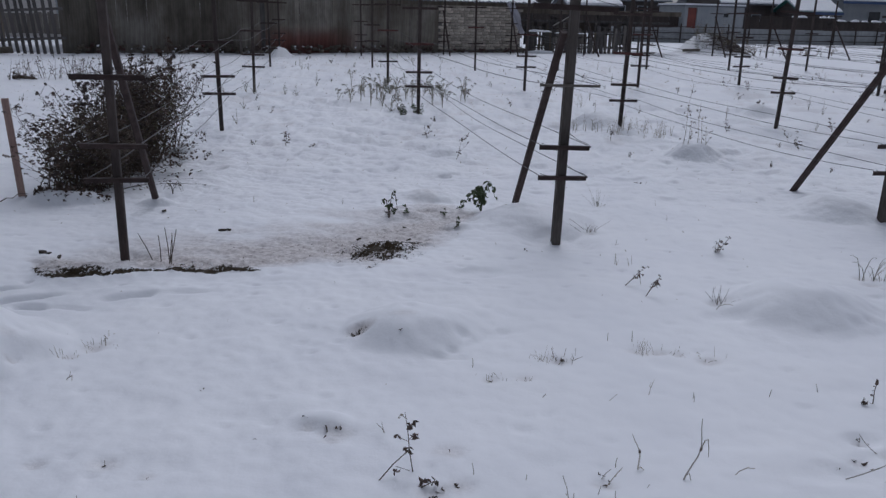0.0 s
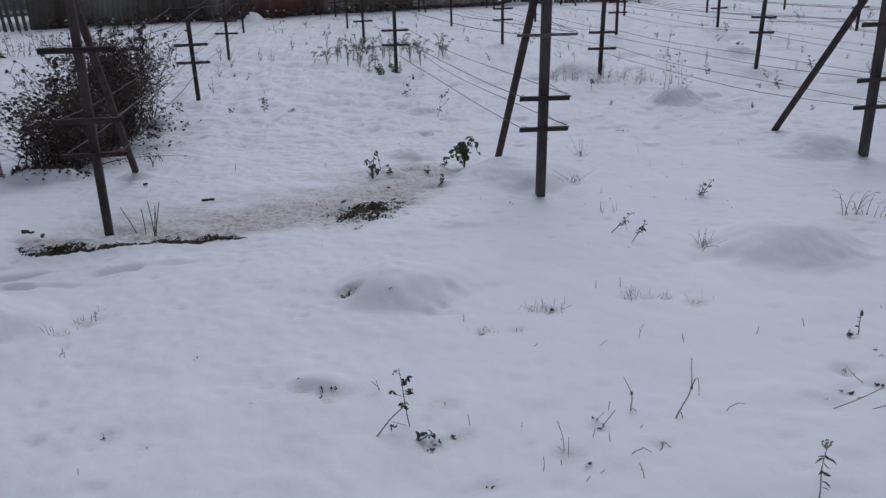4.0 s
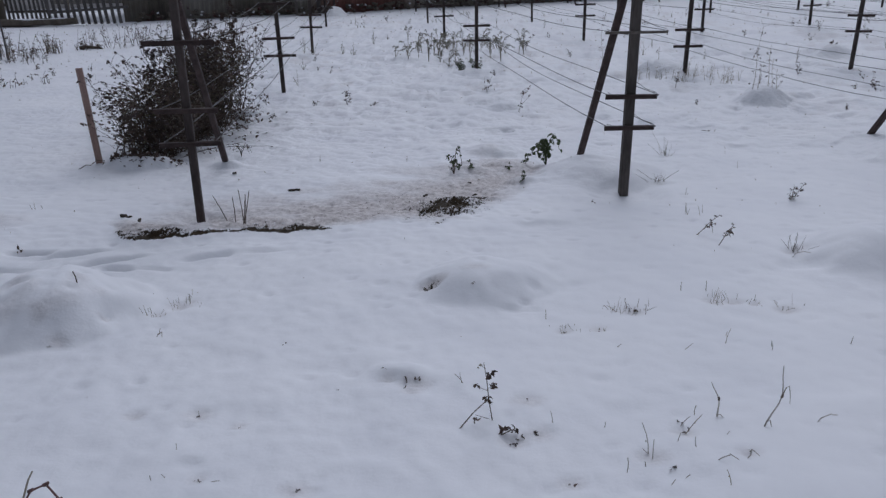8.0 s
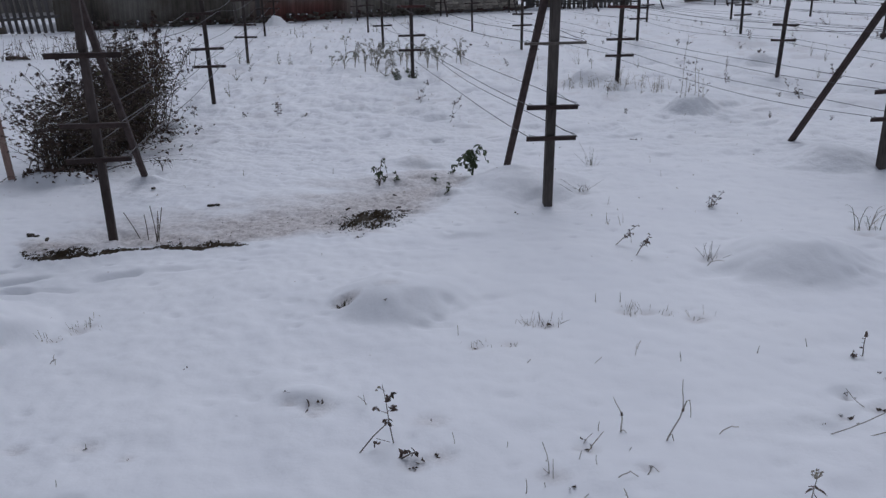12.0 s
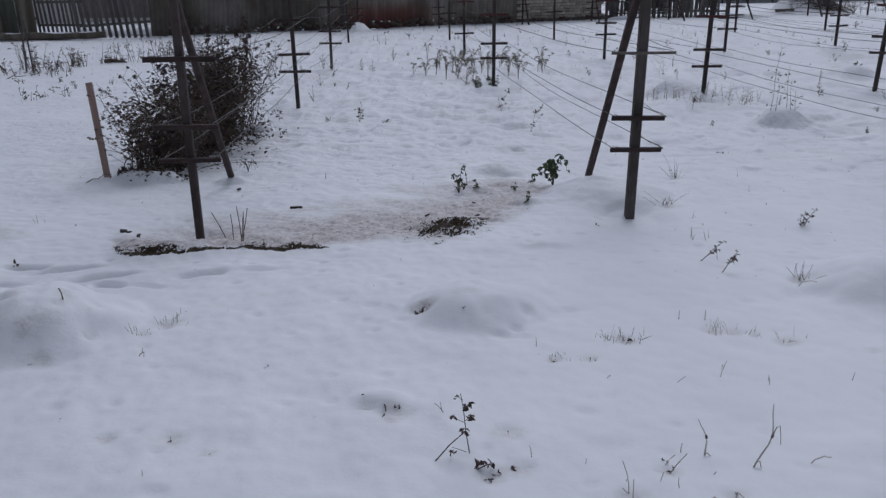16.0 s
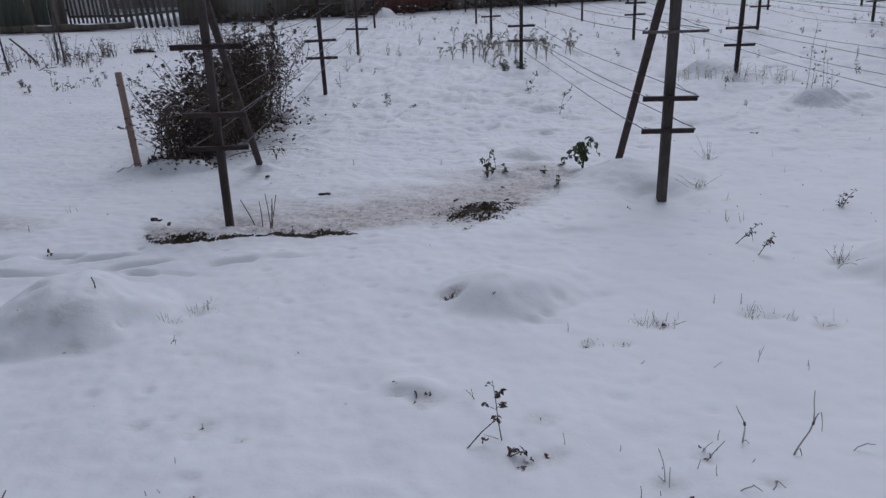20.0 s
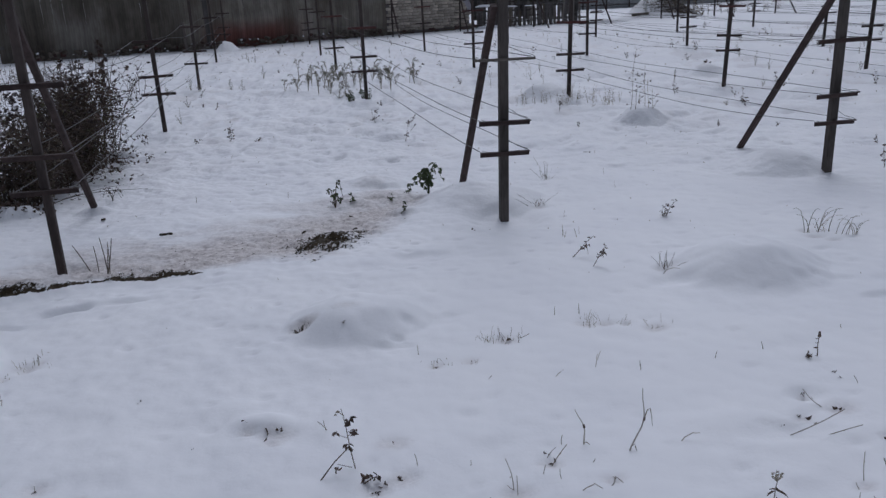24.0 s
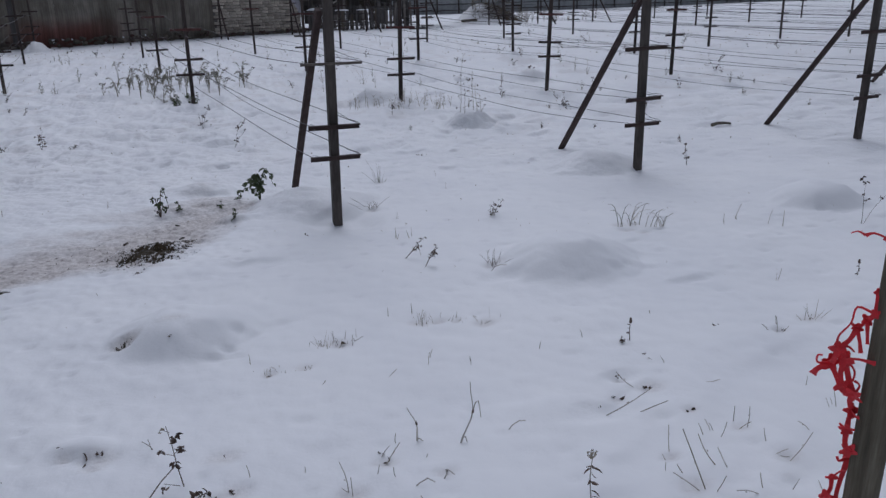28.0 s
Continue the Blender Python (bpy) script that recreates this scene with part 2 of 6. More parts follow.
def empty(name, m, label, category, group="", kind=""):
    ob = new(name)
    ob.empty_display_size = 0.1
    ob.matrix_basis = m
    return tagged(ob, label, category, group, kind)


def R(a, b):
    return random.uniform(a, b)


# ---- the snow ground ----
def lattice(ix, iy, seed):
    h = (ix.astype(np.int64) * 374761393 + iy.astype(np.int64) * 668265263 + seed * 982451653) & 0x7FFFFFFF
    h = ((h ^ (h >> 13)) * 1274126177) & 0x7FFFFFFF
    return ((h ^ (h >> 16)) & 0xFFFF) / 65535.0


def value_noise(x, y, size, seed):
    x, y = x / size, y / size
    ix, iy = np.floor(x), np.floor(y)
    fx, fy = x - ix, y - iy
    fx, fy = fx * fx * fx * (fx * (fx * 6 - 15) + 10), fy * fy * fy * (fy * (fy * 6 - 15) + 10)
    a, b = lattice(ix, iy, seed), lattice(ix + 1, iy, seed)
    c, d = lattice(ix, iy + 1, seed), lattice(ix + 1, iy + 1, seed)
    return (a + (b - a) * fx) * (1 - fy) + (c + (d - c) * fx) * fy - 0.5


def fractal(x, y, size, seed, octaves=3, gain=0.5):
    """Value noise in several octaves, each turned against the last, so that no grid shows."""
    out, amp = np.zeros_like(x), 1.0
    for k in range(octaves):
        c, s = math.cos(0.65 + 1.1 * k + seed), math.sin(0.65 + 1.1 * k + seed)
        out += amp * value_noise(c * x - s * y, s * x + c * y, size, seed + 17 * k)
        size, amp = size * 0.49, amp * gain
    return out


def dents(x, y, cell, seed, share, radius):
    """Small dents strewn at random: 1 in the middle of a dent, 0 outside."""
    ix, iy = np.floor(x / cell), np.floor(y / cell)
    on = lattice(ix, iy, seed) < share
    r = radius * (0.55 + 0.45 * lattice(ix, iy, seed + 3))
    cx = (ix + 0.5 + 0.36 * (lattice(ix, iy, seed + 1) * 2 - 1)) * cell
    cy = (iy + 0.5 + 0.36 * (lattice(ix, iy, seed + 2) * 2 - 1)) * cell
    q = ((x - cx) / (1.35 * r)) ** 2 + ((y - cy) / r) ** 2
    return on * np.exp(-q * q)


# mounds: x, y, height, radius along x, radius along y
NEAR_MOUNDS = [
    (-0.20, 3.14, 0.098, 0.20, 0.18), (-2.12, 2.76, 0.19, 0.26, 0.25), (1.80, 3.60, 0.135, 0.26, 0.22), (2.98, 5.75, 0.12, 0.27, 0.23),
    (0.56, 5.22, 0.105, 0.28, 0.23), (3.93, 4.22, 0.135, 0.22, 0.18), (-0.49, 2.27, 0.032, 0.075, 0.055), (-0.25, 5.45, 0.05, 0.22, 0.14),
    (0.02, 4.98, 0.035, 0.10, 0.05), (-0.20, 5.92, 0.05, 0.16, 0.10), (-3.12, 5.50, 0.07, 0.09, 0.06), (-2.96, 5.44, 0.10, 0.10, 0.06),
    (-2.76, 5.48, 0.08, 0.09, 0.06), (-2.24, 5.5, 0.05, 0.1, 0.05), (-2.80, 2.72, 0.03, 0.10, 0.06),
]
FAR_MOUNDS = [
    (2.56, 8.08, 0.18, 0.2, 0.2), (1.95, 10.3, 0.17, 0.25, 0.22), (4.72, 11.9, 0.18, 0.2, 0.2), (-5.0, 23.6, 0.26, 0.24, 0.2),
    (10.1, 31.0, 0.68, 0.85, 0.5), (9.2, 30.9, 0.28, 0.5, 0.4), (-2.76, 7.62, 0.085, 0.13, 0.07), (-2.62, 7.2, 0.04, 0.1, 0.06),
]
# footprints and hollows: x, y, depth, radius along x, radius along y
FOOTPRINTS = [
    (-3.16, 3.42, 0.055, 0.15, 0.05), (-2.92, 3.29, 0.05, 0.27, 0.028), (-2.70, 3.55, 0.055, 0.10, 0.03), (-2.46, 3.53, 0.055, 0.13, 0.035),
    (-2.20, 3.44, 0.06, 0.12, 0.04), (-2.09, 3.31, 0.045, 0.07, 0.03), (-1.70, 3.53, 0.045, 0.09, 0.035), (-1.90, 3.33, 0.02, 0.08, 0.02),
    (-3.5, 3.30, 0.05, 0.2, 0.04), (-3.75, 3.45, 0.05, 0.2, 0.05), (-1.40, 3.60, 0.02, 0.10, 0.03),
]
HOLLOWS = [
    (-0.445, 3.06, 0.018, 0.045, 0.035), (-0.085, 2.85, 0.010, 0.045, 0.018), (-0.017, 2.91, 0.010, 0.03, 0.016), (0.03, 3.05, 0.010, 0.03, 0.03),
    (0.01, 2.86, 0.008, 0.035, 0.012), (0.115, 4.01, 0.03, 0.14, 0.08), (-0.2, 3.86, 0.015, 0.2, 0.06), (-1.815, 2.635, 0.014, 0.018, 0.03),
    (-1.93, 2.45, 0.008, 0.03, 0.02), (-2.20, 2.70, 0.008, 0.03, 0.02), (-2.08, 2.66, 0.006, 0.03, 0.02), (1.98, 3.33, 0.010, 0.05, 0.03),
    (2.06, 3.36, 0.008, 0.03, 0.04), (2.30, 3.10, 0.014, 0.10, 0.03), (0.69, 4.72, 0.05, 0.20, 0.22), (-1.98, 4.17, 0.035, 0.16, 0.12),
    (1.36, 3.42, 0.014, 0.10, 0.05), (1.46, 2.24, 0.018, 0.06, 0.04), (1.27, 2.0, 0.014, 0.12, 0.05),
]


# small thawed spots where stems come through the snow; their tint also paints base shade
STEM_SPOTS = (
    (0.47, 1.92), (0.45, 2.85), (0.38, 2.85), (0.83, 2.99), (0.92, 2.99), (1.00, 2.97), (1.12, 2.90), (0.28, 2.66), (0.14, 2.65), (1.39, 3.60), (1.14, 5.68), (0.95, 4.97),
    (2.38, 4.08), (2.47, 4.08), (2.38, 3.97), (2.45, 3.90), (2.31, 2.42), (2.53, 2.50), (-1.83, 1.50), (-1.64, 2.75), (-1.58, 2.86), (-1.55, 2.91), (-2.74, 2.72), (-0.08, 1.85),
    (-0.05, 1.87), (0.00, 1.89), (-0.44, 2.15), (-0.54, 2.22), (-0.03, 2.09), (1.45, 2.23), (-1.38, 1.94), (-0.45, 3.05), (-1.82, 2.63), (-1.93, 2.45), (-2.72, 3.55),
)
LEAF_SPOTS = (
    (0.48, 1.93), (0.35, 1.79), (0.65, 1.82), (1.37, 2.08), (1.53, 2.13), (1.58, 1.93), (0.09, 1.66), (-1.16, 1.96), (-1.03, 1.6), (1.35, 1.52), (1.72, 1.58), (2.30, 2.42),
    (-0.43, 2.20), (1.36, 1.68), (1.68, 1.78), (-0.72, 1.57), (-1.0, 1.9),
)


def spot_shape(x, y):
    out = np.zeros_like(x)
    for i, (px, py) in enumerate(STEM_SPOTS + LEAF_SPOTS):
        r = 0.034 + 0.014 * math.sin(i * 2.3)
        out = np.maximum(out, 1.15 - np.hypot((x - px) / (1.5 * r), (y - py) / r))
    return out


def snow_lip(x):
    """The line along which the unbroken snow ends before the thawed ground."""
    return np.interp(x, (-2.7, -2.45, -2.3, -2.2, -1.98, -1.78, -1.62, -1.37, -1.12, -0.8, -0.5, -0.2, 0.05, 0.3), (4.15, 3.98, 3.80, 3.745, 3.80, 3.895, 3.93, 3.89, 3.97, 4.03, 3.98, 4.30, 4.80, 5.45))


def soil_width(x):
    return np.interp(x, (-2.4, -2.3, -2.0, -1.82, -1.7, -1.6, -1.35, -1.18, -1.08), (0.0, 0.15, 0.14, 0.06, 0.07, 0.10, 0.11, 0.07, 0.0))


def strip_shape(x, y):
    """How bare the soil lies: the melted strip by the front row, the dug patch, and the rut past the path."""
    n1, n2 = fractal(x, y, 0.11, 5, 2), value_noise(x, y, 0.035, 6)
    up, w = y - snow_lip(x), soil_width(x)
    strip = np.where(up > -0.004 + 0.01 * n1, np.clip(np.interp(x, (-2.3, -1.9, -1.6, -1.3, -1.1), (0.85, 0.80, 1.05, 1.3, 0.8)) - 0.75 * up / np.maximum(w, 0.01), -1, 1.1), -1) - (w < 0.02) * 2
    strip += 0.6 * n1 + 0.5 * n2
    u, v = x + 0.46, y - 4.38 - 0.42 * (x + 0.46)
    patch = 1.05 - 0.85 * np.sqrt((u / 0.24) ** 2 + (v / 0.27) ** 2)
    patch = np.maximum(patch, 0.85 - 0.7 * np.sqrt(((x + 0.57) / 0.12) ** 2 + ((y - 4.24) / 0.12) ** 2))
    patch = np.maximum(patch, 1.0 - 0.8 * np.sqrt(((x + 0.49) / 0.04) ** 2 + ((y - 4.06) / 0.07) ** 2)) + 0.5 * n1 + 0.5 * n2
    rut = np.clip((0.02 + 0.11 * np.clip(-3.66 - x, 0, 0.7) - np.abs(y - 3.86 + 0.32 * (x + 3.66))) / 0.03, -3, 1) - 9 * np.clip(x + 3.68, 0, 1) + 0.25 * n1
    pit = 0.78 - 0.5 * np.hypot((x + 0.445) / 0.05, (y - 3.06) / 0.035) + 0.3 * n2
    return np.clip(np.maximum(np.maximum(strip, rut), np.maximum(patch, pit)), 0, 1)


def thaw_and_shade(x, y):
    """How thawed and soiled the snow is round the bare soil, plus painted shade at stem bases."""
    low = y - snow_lip(x)
    high = np.interp(x, (-2.7, -2.4, -1.8, -1.2, -0.5, -0.2, 0.1, 0.35), (4.2, 4.42, 4.72, 5.08, 5.65, 6.0, 5.8, 5.5)) - y
    wide = np.interp(x, (-2.7, -1.2, -0.4, 0.2), (0.5, 0.75, 1.0, 0.5))
    soft = np.interp(x, (-1.3, -0.9, -0.4, 0.0), (0.08, 0.22, 0.45, 0.6))
    a = np.minimum(np.clip(low / soft, -1, 1) * 0.9, np.clip(high / wide, -1, 1) * 0.8)
    a = a - 3 * np.clip(-2.55 - x, 0, 1) - 3 * np.clip(x - 0.15, 0, 1)
    a += 0.5 * fractal(x, 1.6 * y, 0.30, 9, 3) * (a > -0.3)
    core = 1.0 - np.sqrt(((x + 0.45) / 0.62) ** 2 + ((y - 4.75 - 0.5 * (x + 0.45)) / 0.62) ** 2)
    a = np.maximum(a, np.minimum(core, np.clip(low / (0.6 * soft), -1, 1)))
    c = 0.95 - np.sqrt(((x + 3.9) / 1.0) ** 2 + ((y - 4.1) / 0.35) ** 2)
    # darker tint on the near faces of three mounds and round the pit
    d = 0.30 - np.sqrt(((x + 2.10) / 0.7) ** 2 + ((y - 2.66) / 0.55) ** 2)
    d += 0.6 * fractal(x, y, 0.13, 51, 2) * (d > -0.2)
    d = np.maximum(d, 0.85 - np.hypot((x + 0.44) / 0.10, (y - 3.07) / 0.07))
    d = np.maximum(d, 0.30 - np.hypot((x + 0.24) / 0.30, (y - 3.10) / 0.12))
    e = 0.35 - np.hypot((x + 0.20) / 0.30, (y - 5.88) / 0.20)
    thin = np.clip((y - 6) / 4, 0, 1) * np.clip((27 - y) / 5, 0, 1) * np.clip(fractal(x, 0.8 * y, 0.42, 91, 4, 0.6) * 2.2 - 0.6, 0, 0.22)
    e = np.maximum(e, thin * (x > -4.2 - 0.5 * np.clip(y - 9, 0, 10)))
    # the spot term tints melt rings and paints shade at the tuft bases
    return np.clip(np.maximum(np.maximum(np.maximum(a, c), np.maximum(0.34 * spot_shape(x, y), d)), e) * 1.25, 0, 1)


def crust_shape(x, y):
    """The refrozen, grainier snow out in the field."""
    return np.clip((y - 4.4) / 2.5, 0, 1) * (0.8 + 0.8 * value_noise(x, y, 0.9, 41))


def ground_array(x, y):
    far = np.clip((np.hypot(x, y - 3) - 9) / 20, 0, 1)
    z = 0.022 * value_noise(x, y, 1.7, 1) + 0.020 * fractal(x, y, 0.62, 2, 2) * (1 - 0.3 * far) + 0.016 * fractal(x, y, 0.23, 3, 3) * (1 - 0.4 * far)
    mid = np.clip((y - 4.6) / 3, 0, 1) * np.clip((26 - y) / 6, 0, 1) * np.clip((x + 4.6 + 0.6 * np.clip(y - 9.5, 0, 8) + 0.25 * np.clip(6 - y, 0, 2)) / 1.2, 0.2, 1)
    z += mid * (0.036 * fractal(x, y, 0.40, 31, 3, 0.6) - 0.045 * np.clip(fractal(x, y, 0.42, 32, 2) * 2 - 0.3, 0, 1))
    wild = np.clip((y - 5.2) / 4, 0, 1) * mid
    z += wild * (0.05 * fractal(x, y, 0.9, 37, 4, 0.65) - 0.05 * np.clip(fractal(x, y, 0.55, 38, 3, 0.6) * 2 - 0.2, 0, 1))
    z -= 0.06 * wild * dents(x + 0.7, y + 2.3, 0.85, 63, 0.5, 0.19) + 0.04 * wild * dents(x, y + 4.1, 0.5, 65, 0.5, 0.11)
    z -= 0.022 * mid * (dents(x, y, 0.31, 61, 0.5, 0.07) + dents(x + 3.1, y + 1.7, 0.22, 67, 0.4, 0.05))
    z -= 0.014 * (1 - mid) * (0.55 * dents(x + 1.3, y, 0.42, 71, 0.4, 0.085) + 0.7 * dents(x, y + 0.9, 0.19, 75, 0.3, 0.03))
    z += 0.006 * value_noise(x, y, 0.05, 14) * (1 - far)
    z += 0.06 * value_noise(x, y, 7.0, 7) * far
    for mx, my, h, rx, ry in NEAR_MOUNDS + FAR_MOUNDS:
        near = (np.abs(x - mx) < 3 * rx) & (np.abs(y - my) < 3 * ry)
        px, py = x[near], y[near]
        r = np.sqrt(((px - mx) / rx) ** 2 + ((py - my) / ry) ** 2) * (1 + 0.20 * fractal(px + mx, py, 0.24, 8, 3))
        s = np.clip((1.72 - r) / 1.45, 0, 1)
        z[near] += h * (0.5 * s * s * (3 - 2 * s) + 0.5 * np.sin(0.5 * np.pi * s)) * (1 + 0.09 * fractal(px, py + mx, 0.12, 81, 2))
    for mx, my, h, rx, ry in FOOTPRINTS + HOLLOWS:
        near = (np.abs(x - mx) < 3 * rx) & (np.abs(y - my) < 3 * ry)
        slant = 0.5 if 0.03 < ry < 0.06 and rx < 0.16 and mx < -1.2 else 0.0
        q = ((x[near] - mx) / rx) ** 2 + ((y[near] - my - slant * (x[near] - mx)) / ry) ** 2
        z[near] -= h * np.exp(-0.5 * q * q)
    bare, thaw = strip_shape(x, y), thaw_and_shade(x, y)
    up = y - snow_lip(x)
    lip = np.clip((x + 2.5) / 0.2, 0, 1) * np.clip((-0.95 - x) / 0.2, 0, 1)
    z += lip * (0.032 * np.exp(-((up - 0.13) / 0.11) ** 2) - 0.012 * np.exp(-((up + 0.12) / 0.10) ** 2))
    heap = np.exp(-((x + 0.45) / 0.2) ** 2 - ((y - 4.42) / 0.16) ** 2)
    z += heap * (0.03 + 0.06 * fractal(x, y, 0.07, 23, 2))
    z -= 0.010 * np.clip(spot_shape(x, y), 0, 1)
    z -= 0.006 * bare * (1 - heap) * (1 - lip) + 0.006 * thaw
    z += bare * (0.022 * value_noise(x, y, 0.06, 12) + 0.016 * value_noise(x, y, 0.03, 13))
    z += thaw * (0.022 * fractal(0.7 * x, y, 0.085, 11, 3, 0.6))
    return z


def steps(low, high, grow, *bands):
    """Grid lines: each band is (start, end, step); past them the step grows up to low and high."""
    out = []
    for a, b, s in bands:
        out += list(np.arange(a, b - 0.3 * s, s))
    out.append(bands[-1][1])
    s = bands[-1][2]
    while out[-1] < high:
        s *= grow
        out.append(out[-1] + s)
    s, inn = bands[0][2], [out[0]]
    while inn[-1] > low:
        s *= max(grow, 1.03)
        inn.append(inn[-1] - s)
    return np.array(inn[:0:-1] + out)


GRID_X = steps(-2500, 2500, 1.03, (-4.0, -2.6, 0.024), (-2.6, 0.2, 0.0125), (0.2, 3.4, 0.022))
GRID_Y = steps(-2500, 2500, 1.017, (1.0, 3.66, 0.019), (3.66, 4.75, 0.0105), (4.75, 6.4, 0.017))
GRID_Z = ground_array(*np.meshgrid(GRID_X, GRID_Y))


def ground_z(x, y):
    """The height of the snow, between the grid's points."""
    i = min(max(int(np.searchsorted(GRID_X, x)) - 1, 0), len(GRID_X) - 2)
    j = min(max(int(np.searchsorted(GRID_Y, y)) - 1, 0), len(GRID_Y) - 2)
    u, v = (x - GRID_X[i]) / (GRID_X[i + 1] - GRID_X[i]), (y - GRID_Y[j]) / (GRID_Y[j + 1] - GRID_Y[j])
    return float((GRID_Z[j, i] * (1 - u) + GRID_Z[j, i + 1] * u) * (1 - v) + (GRID_Z[j + 1, i] * (1 - u) + GRID_Z[j + 1, i + 1] * u) * v)


def build_ground():
    gx, gy = np.meshgrid(GRID_X, GRID_Y)
    gz = GRID_Z
    nx, ny = len(GRID_X), len(GRID_Y)
    me = bpy.data.meshes.new("snow_ground")
    idx = np.arange(nx * ny).reshape(ny, nx)
    quads = np.stack([idx[:-1, :-1], idx[:-1, 1:], idx[1:, 1:], idx[1:, :-1]], -1).reshape(-1, 4)
    me.vertices.add(nx * ny)
    me.vertices.foreach_set("co", np.stack([gx, gy, gz], -1).astype(np.float32).ravel())
    me.loops.add(quads.size)
    me.loops.foreach_set("vertex_index", quads.astype(np.int32).ravel())
    me.polygons.add(len(quads))
    me.polygons.foreach_set("loop_start", np.arange(0, quads.size, 4, dtype=np.int32))
    me.update(calc_edges=True)
    me.shade_smooth()
    for name, shape in (("bare", strip_shape), ("thaw", thaw_and_shade), ("crust", crust_shape)):
        at = me.attributes.new(name, "FLOAT", "POINT")
        at.data.foreach_set("value", shape(gx, gy).astype(np.float32).ravel())
    m, nt, ln, bs = nodes_of("snow_with_bare_soil")
    broad = noise_node(nt, ln, 1.1, 5.0, 0.6)
    fresh = ramp_node(nt, ln, broad.outputs["Fac"], [(0.3, SNOW_A), (0.7, SNOW_B)])
    speck = noise_node(nt, ln, 38.0, 6.0, 0.7)
    thawed = ramp_node(nt, ln, speck.outputs["Fac"], [(0.30, (0.15, 0.125, 0.107)), (0.43, (0.43, 0.382, 0.362)), (0.60, (0.65, 0.608, 0.588))])
    earth = ramp_node(nt, ln, noise_node(nt, ln, 26.0, 6.0, 0.7).outputs["Fac"], [(0.3, (0.013, 0.010, 0.006)), (0.58, (0.052, 0.038, 0.023)), (0.74, (0.10, 0.072, 0.045))])
    thaw, bare = nt.new("ShaderNodeAttribute"), nt.new("ShaderNodeAttribute")
    thaw.attribute_name, bare.attribute_name = "thaw", "bare"
    half = nt.new("ShaderNodeMath")
    half.operation = "MULTIPLY"
    ln.new(thaw.outputs["Fac"], half.inputs[0])
    half.inputs[1].default_value = 0.9
    mx1, mx2 = nt.new("ShaderNodeMix"), nt.new("ShaderNodeMix")
    mx1.data_type = mx2.data_type = "RGBA"
    ln.new(half.outputs[0], mx1.inputs["Factor"])
    ln.new(fresh.outputs[0], mx1.inputs["A"])
    ln.new(thawed.outputs[0], mx1.inputs["B"])
    ragged = nt.new("ShaderNodeMath")
    ragged.operation = "MULTIPLY_ADD"
    ln.new(noise_node(nt, ln, 64.0, 4.0, 0.6, (1, 0.6, 1)).outputs["Fac"], ragged.inputs[0])
    ragged.inputs[1].default_value = 1.7
    ln.new(bare.outputs["Fac"], ragged.inputs[2])
    edge = nt.new("ShaderNodeMapRange")
    edge.inputs["From Min"].default_value, edge.inputs["From Max"].default_value = 1.30, 1.46
    ln.new(ragged.outputs[0], edge.inputs["Value"])
    only = nt.new("ShaderNodeMath")
    only.operation, only.use_clamp = "MULTIPLY", True
    only.inputs[1].default_value = 6.0
    ln.new(bare.outputs["Fac"], only.inputs[0])
    both = nt.new("ShaderNodeMath")
    both.operation = "MULTIPLY"
    ln.new(edge.outputs[0], both.inputs[0])
    ln.new(only.outputs[0], both.inputs[1])
    ln.new(both.outputs[0], mx2.inputs["Factor"])
    ln.new(mx1.outputs["Result"], mx2.inputs["A"])
    ln.new(earth.outputs[0], mx2.inputs["B"])
    ln.new(mx2.outputs["Result"], bs.inputs["Base Color"])
    bs.inputs["Roughness"].default_value = 0.55
    gloss = nt.new("ShaderNodeMapRange")
    gloss.inputs["To Min"].default_value, gloss.inputs["To Max"].default_value = 0.5, 0.06
    ln.new(both.outputs[0], gloss.inputs["Value"])
    ln.new(gloss.outputs[0], bs.inputs["Specular IOR Level"])
    bp = nt.new("ShaderNodeBump")
    bp.inputs["Strength"].default_value, bp.inputs["Distance"].default_value = 0.25, 0.012
    rough_part = nt.new("ShaderNodeMath")
    rough_part.operation = "MULTIPLY_ADD"
    ln.new(thaw.outputs["Fac"], rough_part.inputs[0])
    rough_part.inputs[1].default_value, rough_part.inputs[2].default_value = 5.0, 1.0
    crust, more = nt.new("ShaderNodeAttribute"), nt.new("ShaderNodeMath")
    crust.attribute_name, more.operation = "crust", "MULTIPLY_ADD"
    ln.new(crust.outputs["Fac"], more.inputs[0])
    more.inputs[1].default_value = 4.5
    ln.new(rough_part.outputs[0], more.inputs[2])
    relief = nt.new("ShaderNodeMath")
    relief.operation = "MULTIPLY"
    ln.new(noise_node(nt, ln, 18.0, 6.0, 0.62).outputs["Fac"], relief.inputs[0])
    ln.new(more.outputs[0], relief.inputs[1])
    lumpy, total = nt.new("ShaderNodeMath"), nt.new("ShaderNodeMath")
    lumpy.operation, total.operation = "MULTIPLY", "MULTIPLY_ADD"
    ln.new(noise_node(nt, ln, 5.0, 4.0, 0.6).outputs["Fac"], lumpy.inputs[0])
    ln.new(crust.outputs["Fac"], lumpy.inputs[1])
    ln.new(lumpy.outputs[0], total.inputs[0])
    total.inputs[1].default_value = 24.0
    ln.new(relief.outputs[0], total.inputs[2])
    ln.new(total.outputs[0], bp.inputs["Height"])
    ln.new(bp.outputs[0], bs.inputs["Normal"])
    me.materials.append(m)
    ob = new("ground", me)
    return tagged(ob, "uneven snow cover over a garden with bare thawed soil", "ground", "", "structure")


ground = build_ground()

# ---- trellis rows ----
BARS = (0.41, 0.61, 1.0, 1.48)
